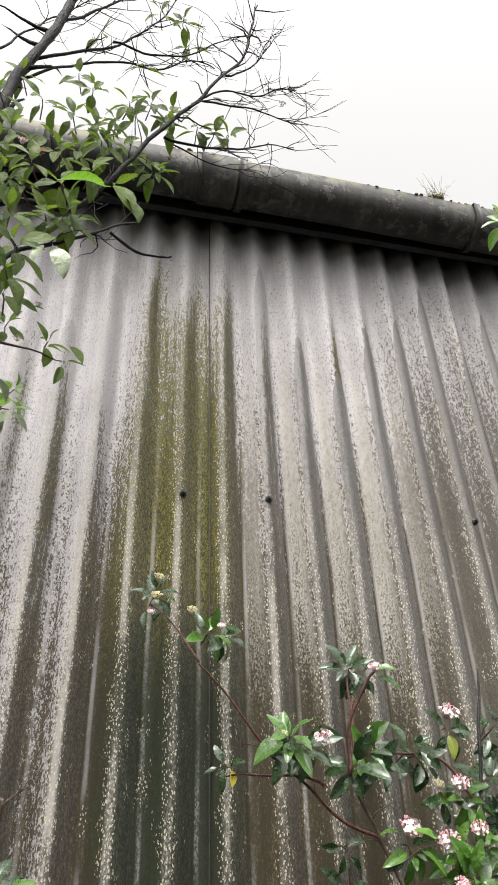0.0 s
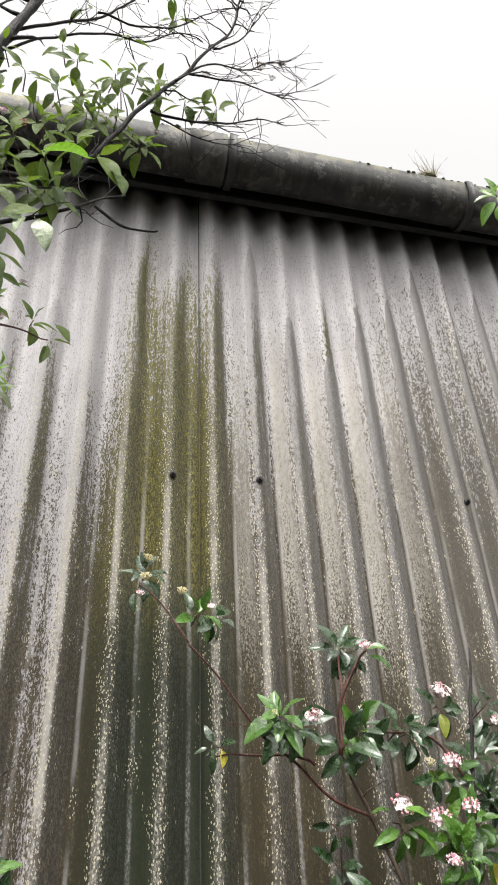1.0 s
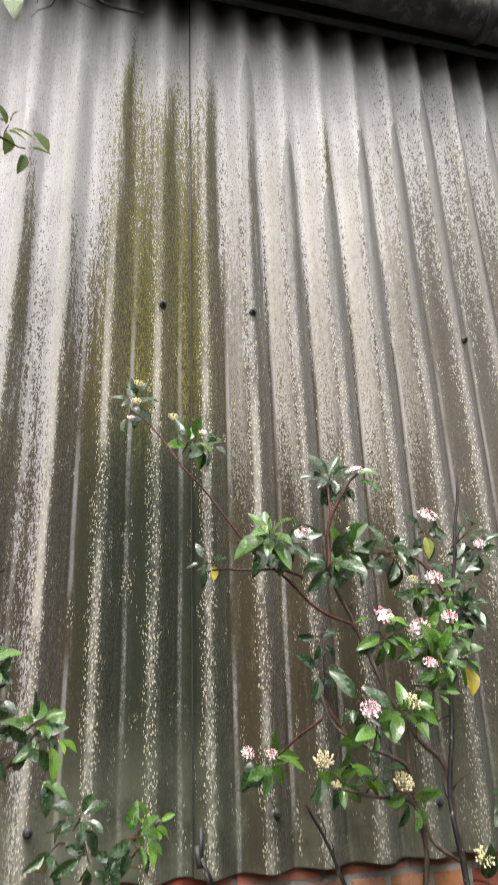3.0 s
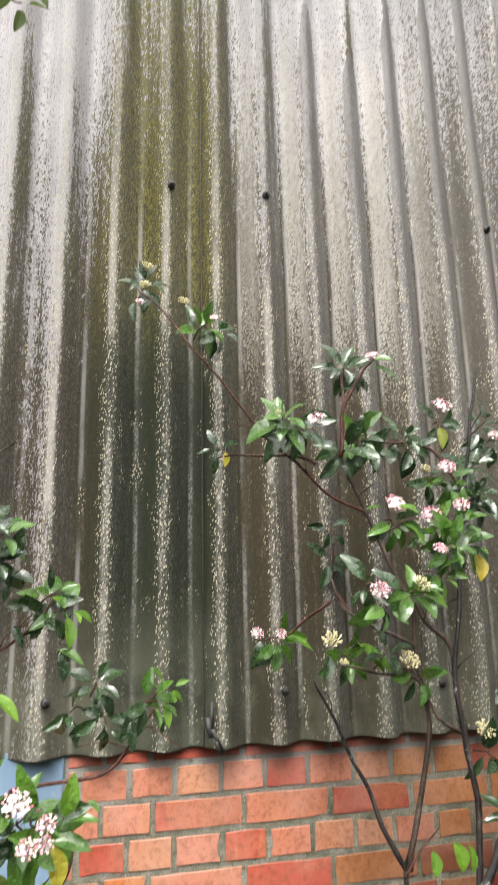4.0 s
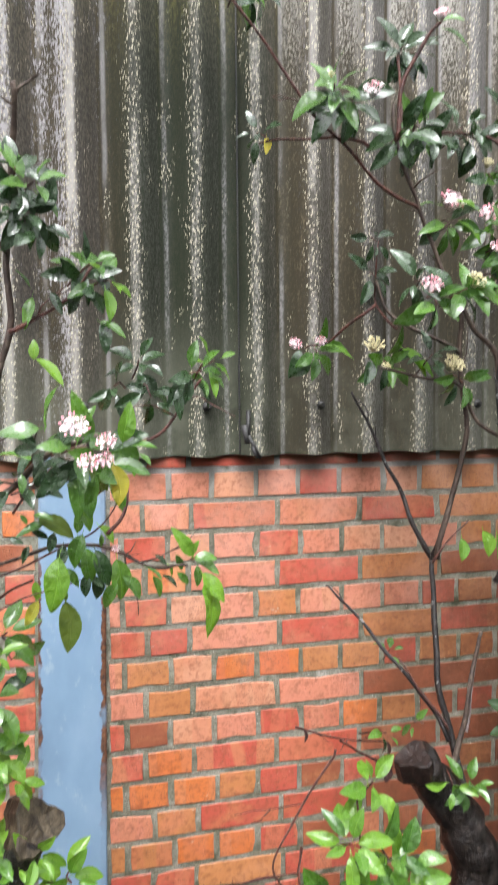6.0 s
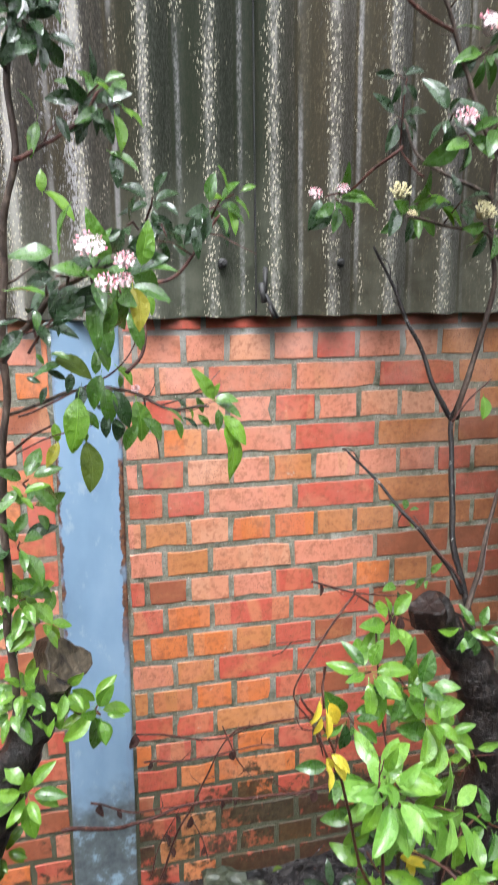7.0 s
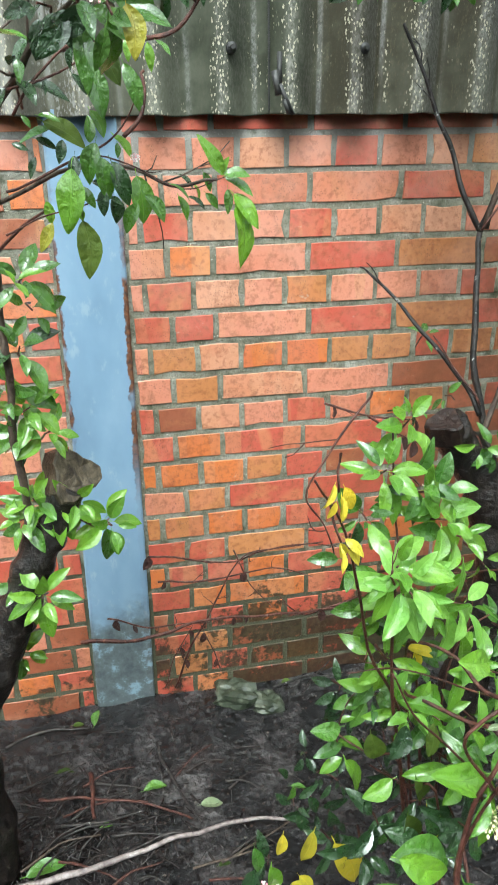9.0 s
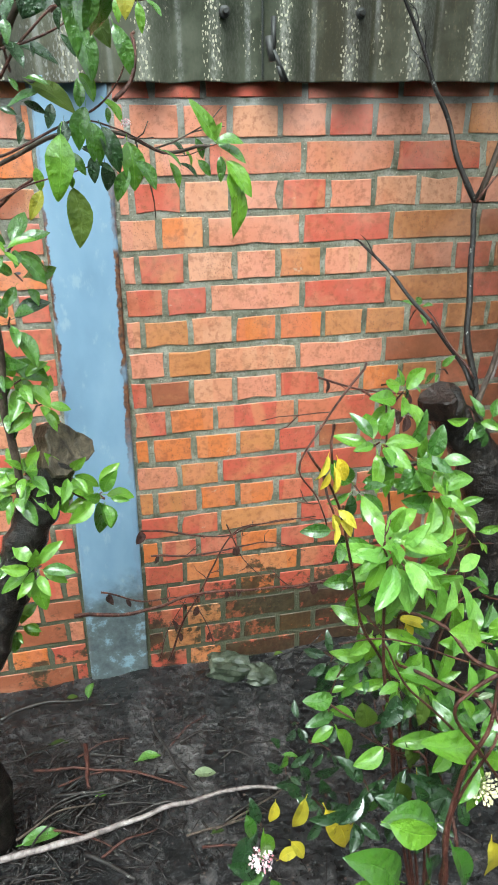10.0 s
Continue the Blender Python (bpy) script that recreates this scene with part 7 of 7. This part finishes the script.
stick("twig", "thin wet twig lying on the soil", [(-0.421, -0.599, 0.000), (-0.298, -0.589, 0.000), (-0.228, -0.582, 0.000)], 0.003, 0.0018, BARK)
stick("twig", "thin wet twig lying on the soil", [(-0.807, -0.531, 0.000), (-0.720, -0.476, 0.000), (-0.627, -0.473, 0.000)], 0.003, 0.0018, BARK)
rs = random.Random(17)
for k in range(26):
    a, ln = rs.uniform(-0.5, 0.9), rs.uniform(0.06, 0.22)
    x, y = rs.uniform(-0.98, -0.30), rs.uniform(-0.68, -0.30)
    d = Vector((math.cos(a), math.sin(a), 0))
    p = Vector((x, y, -0.016))
    stick("twig", "wet broken twig lying on the soil", [p, p + d * ln * 0.5 + Vector((0, 0.012, rs.uniform(0.0, 0.012))), p + d * ln], rs.uniform(0.002, 0.005), 0.0015, (BARK_GLOSS, BARK_WET, BARK_GLOSS, BARK_RED)[k % 4])
stick("dead_bramble", "dry reddish bramble stem trailing along the wall base", [(-0.655, -0.120, 0.299), (-0.550, -0.123, 0.291), (-0.458, -0.127, 0.289), (-0.348, -0.130, 0.319), (-0.205, -0.133, 0.323), (-0.043, -0.137, 0.313), (0.107, -0.140, 0.307)], 0.0035, 0.00175, BARK_RED, twigs=3, withered=2)
stick("dead_bramble", "dry reddish bramble stem trailing along the wall base", [(-0.574, -0.100, 0.349), (-0.471, -0.100, 0.304), (-0.393, -0.100, 0.300), (-0.297, -0.100, 0.294)], 0.002, 0.001, BARK_RED, twigs=3, withered=2)
stick("dead_bramble", "dry reddish bramble stem trailing along the wall base", [(-0.437, -0.100, 0.448), (-0.338, -0.097, 0.432), (-0.228, -0.093, 0.432), (-0.115, -0.090, 0.441), (0.002, -0.087, 0.394)], 0.002, 0.001, BARK_RED, twigs=3, withered=2)
stick("dead_bramble", "dry reddish bramble stem trailing along the wall base", [(-0.406, -0.100, 0.078), (-0.366, -0.097, 0.193), (-0.295, -0.093, 0.318), (-0.243, -0.090, 0.432), (-0.178, -0.087, 0.494), (-0.032, -0.083, 0.500)], 0.0022, 0.0011, BARK_RED, twigs=3, withered=2)
stick("dead_bramble", "dry reddish bramble stem trailing along the wall base", [(-0.438, -0.100, 0.084), (-0.398, -0.100, 0.202), (-0.345, -0.100, 0.292)], 0.0015, 0.00075, BARK_RED, twigs=3, withered=2)
stick("dead_bramble", "dry reddish bramble stem trailing along the wall base", [(-0.453, -0.080, 0.519), (-0.333, -0.080, 0.493), (-0.225, -0.080, 0.469), (-0.112, -0.080, 0.499), (0.035, -0.080, 0.498)], 0.002, 0.001, BARK_RED, twigs=3, withered=2)
stick("dead_bramble", "dry reddish bramble stem trailing along the wall base", [(-0.270, -0.100, 0.116), (-0.300, -0.100, 0.225), (-0.321, -0.100, 0.288)], 0.0015, 0.00075, BARK_RED, twigs=3, withered=2)
stick("dead_bramble", "dry reddish bramble stem trailing along the wall base", [(-0.225, -0.090, 0.512), (-0.180, -0.092, 0.395), (-0.115, -0.093, 0.309)], 0.0015, 0.00075, BARK_RED, twigs=3, withered=2)
stick("dead_bramble", "dry reddish bramble stem trailing along the wall base", [(0.130, -0.120, 0.329), (0.030, -0.117, 0.293), (-0.036, -0.113, 0.291), (-0.103, -0.110, 0.358)], 0.002, 0.001, BARK_RED, twigs=3, withered=2)
stick("dead_bramble", "dry reddish bramble stem trailing along the wall base", [(0.059, -0.300, 0.957), (0.134, -0.292, 0.906), (0.213, -0.283, 0.860), (0.293, -0.275, 0.826)], 0.002, 0.001, BARK_RED, twigs=3, withered=2)
stick("dead_bramble", "dry reddish bramble stem trailing along the wall base", [(-0.042, -0.280, 0.986), (0.066, -0.283, 0.951), (0.176, -0.287, 0.929)], 0.0018, 0.0009, BARK_RED, twigs=3, withered=2)
fallen_leaf((-0.648, -0.105, -0.012), 0.05, MID, (0.1, 0.3, 0.12))
fallen_leaf((-0.745, -0.252, -0.012), 0.045, OLIVE, (1, 0.1, 0.12))
fallen_leaf((-0.519, -0.357, -0.012), 0.06, MID, (1, 0.15, 0.12))
fallen_leaf((-0.379, -0.428, -0.012), 0.055, PALE, (1, 0.1, 0.12))
fallen_leaf((-0.629, -0.441, -0.012), 0.03, BRIGHT, (1, 0.1, 0.12))
fallen_leaf((-0.797, -0.533, -0.012), 0.09, MID, (1, 0.2, 0.12))
fallen_leaf((-0.078, -0.050, -0.012), 0.035, OLIVE, (1, 0.1, 0.12))
fallen_leaf((-0.708, -0.092, -0.012), 0.03, OLIVE, (1, 0.2, 0.12))
fallen_leaf((-0.361, -0.598, -0.012), 0.03, OLIVE, (1, 0.1, 0.12))

# ---- brick wall ----
COURSE, TOP = 0.080, 1.47
wall_lower = tagged(empty("wall_lower"), "old orange-red brick wall in English bond", "wall", kind="structure")
bm = bmesh.new()
box(bm, -3.6, 3.6, 0.0018, 0.16, -0.15, 1.64)
part("mortar", bm, MORTAR, wall_lower, "grey crumbling mortar")


def joints(k, left, right):
    """The places of the upright joints in course k, between two ends."""
    if k % 2:
        out = [(-0.235 if k < 11 else -0.225) + 0.2315 * i for i in range(-18, 18)]
    else:
        out = [0.058 + 0.1155 * i for i in range(-36, 36)]
    return [x for x in out if left + 0.03 < x < right - 0.03]


# tones of the bricks, course by course from the top, beginning at the steel column: pink, red, orange, buff, tan, brown
COURSES = ["rrrrrnr", "pppbprpbt", "pprprt", "prbprpbbp", "poprt", "prbptppp", "rrprtr", "ptboottr", "ptbpnn", "rnbprpot", "rorrnn", "oootrnrn",
           "ptrrnn", "ttoornrn", "rrtron", "orrornrn", "roorrn", "nrrorrnn", "rtnror", "rtrnornr", "rorrnr"]
rb = random.Random(7)
shapes = {}


def brick_mesh(w, h, kind, tone):
    """A worn brick: its face has an uneven outline and a soft arris."""
    key = (round(w, 3), round(h, 3), kind, tone)
    if key not in shapes:
        r = random.Random(str(key[:3]))
        nx = 4 if w > 0.15 else 2
        loop = [(-w / 2 + w * i / nx, -h / 2) for i in range(nx)] + [(w / 2, -h / 2), (w / 2, 0.0)] + [(w / 2 - w * i / nx, h / 2) for i in range(nx)] + [(-w / 2, h / 2), (-w / 2, 0.0)]
        loop = [(x + r.uniform(-0.0020, 0.0012) * (1 if x > 0 else -1), z + r.uniform(-0.0016, 0.0010) * (1 if z > 0 else -1)) for x, z in loop]
        chip = r.randrange(len(loop)) if r.random() < 0.35 else -1
        bm = bmesh.new()
        rings = []
        for inset, y in ((0.0, 0.03), (0.0, 0.0003), (0.0014, -0.0007)):
            ring = []
            for i, (x, z) in enumerate(loop):
                d = inset + (0.005 if i == chip and y < 0.02 else 0.0)
                ring.append(bm.verts.new((x - d * (1 if x > 0 else -1), y + r.uniform(-0.0004, 0.0004), z - d * (1 if z > 0 else -1 if z < 0 else 0))))
            rings.append(ring)
        m = len(loop)
        for a, b in zip(rings, rings[1:]):
            for i in range(m):
                bm.faces.new((a[i], a[(i + 1) % m], b[(i + 1) % m], b[i]))
        bm.faces.new(rings[-1])
        me = bpy.data.meshes.new("brick")
        bm.to_mesh(me)
        bm.free()
        me.materials.append(BRICK[tone])
        shapes[key] = me
    return shapes[key]


far = bmesh.new()
for k in range(-1, 20):
    z = TOP + COURSE / 2 - COURSE * k
    for left, right in ((-3.5, -0.638 + 0.024 * max(z, 0) - 0.003), (-0.466 + 0.015 * max(z, 0) + 0.003, 3.5)):
        js = joints(k, left, right)
        if right > 0 and k % 2 and js[0] - 0.1155 > left + 0.03:
            js = [js[0] - 0.1155] + js
        edges = [left] + js + [right]
        wob = [0.0] + [rb.uniform(-0.005, 0.005) for _ in edges[1:-1]] + [0.0]
        edges = [e + d for e, d in zip(edges, wob)]
        row = COURSES[k + 1] if right > 0 else ""
        for i, (a, b) in enumerate(zip(edges, edges[1:])):
            h = COURSE - 0.0145 + rb.uniform(-0.003, 0.0025)
            w = round(b - a - rb.uniform(0.0105, 0.0165), 3)
            c = (a + b) / 2
            y, dz = rb.uniform(-0.0012, 0.0006), rb.uniform(-0.0014, 0.0014)
            if -1.15 < c < 0.95:
                tone = row[i] if i < len(row) else rb.choice("rrpon" if right < 0 else "rnt")
                ob = new("brick", brick_mesh(w, round(h, 3), rb.randrange(4), tone))
                ob.parent = wall_lower
                ob.location = (c, y, z + dz)
                ob.rotation_euler = (rb.uniform(-0.012, 0.012), rb.uniform(-0.004, 0.004), rb.uniform(-0.012, 0.012))
            else:
                box(far, c - w / 2, c + w / 2, y - 0.002, y + 0.03, z + dz - h / 2, z + dz + h / 2)
tagged(part("bricks", far, BRICK_FAR, wall_lower), "orange-red bricks", kind="stuff")
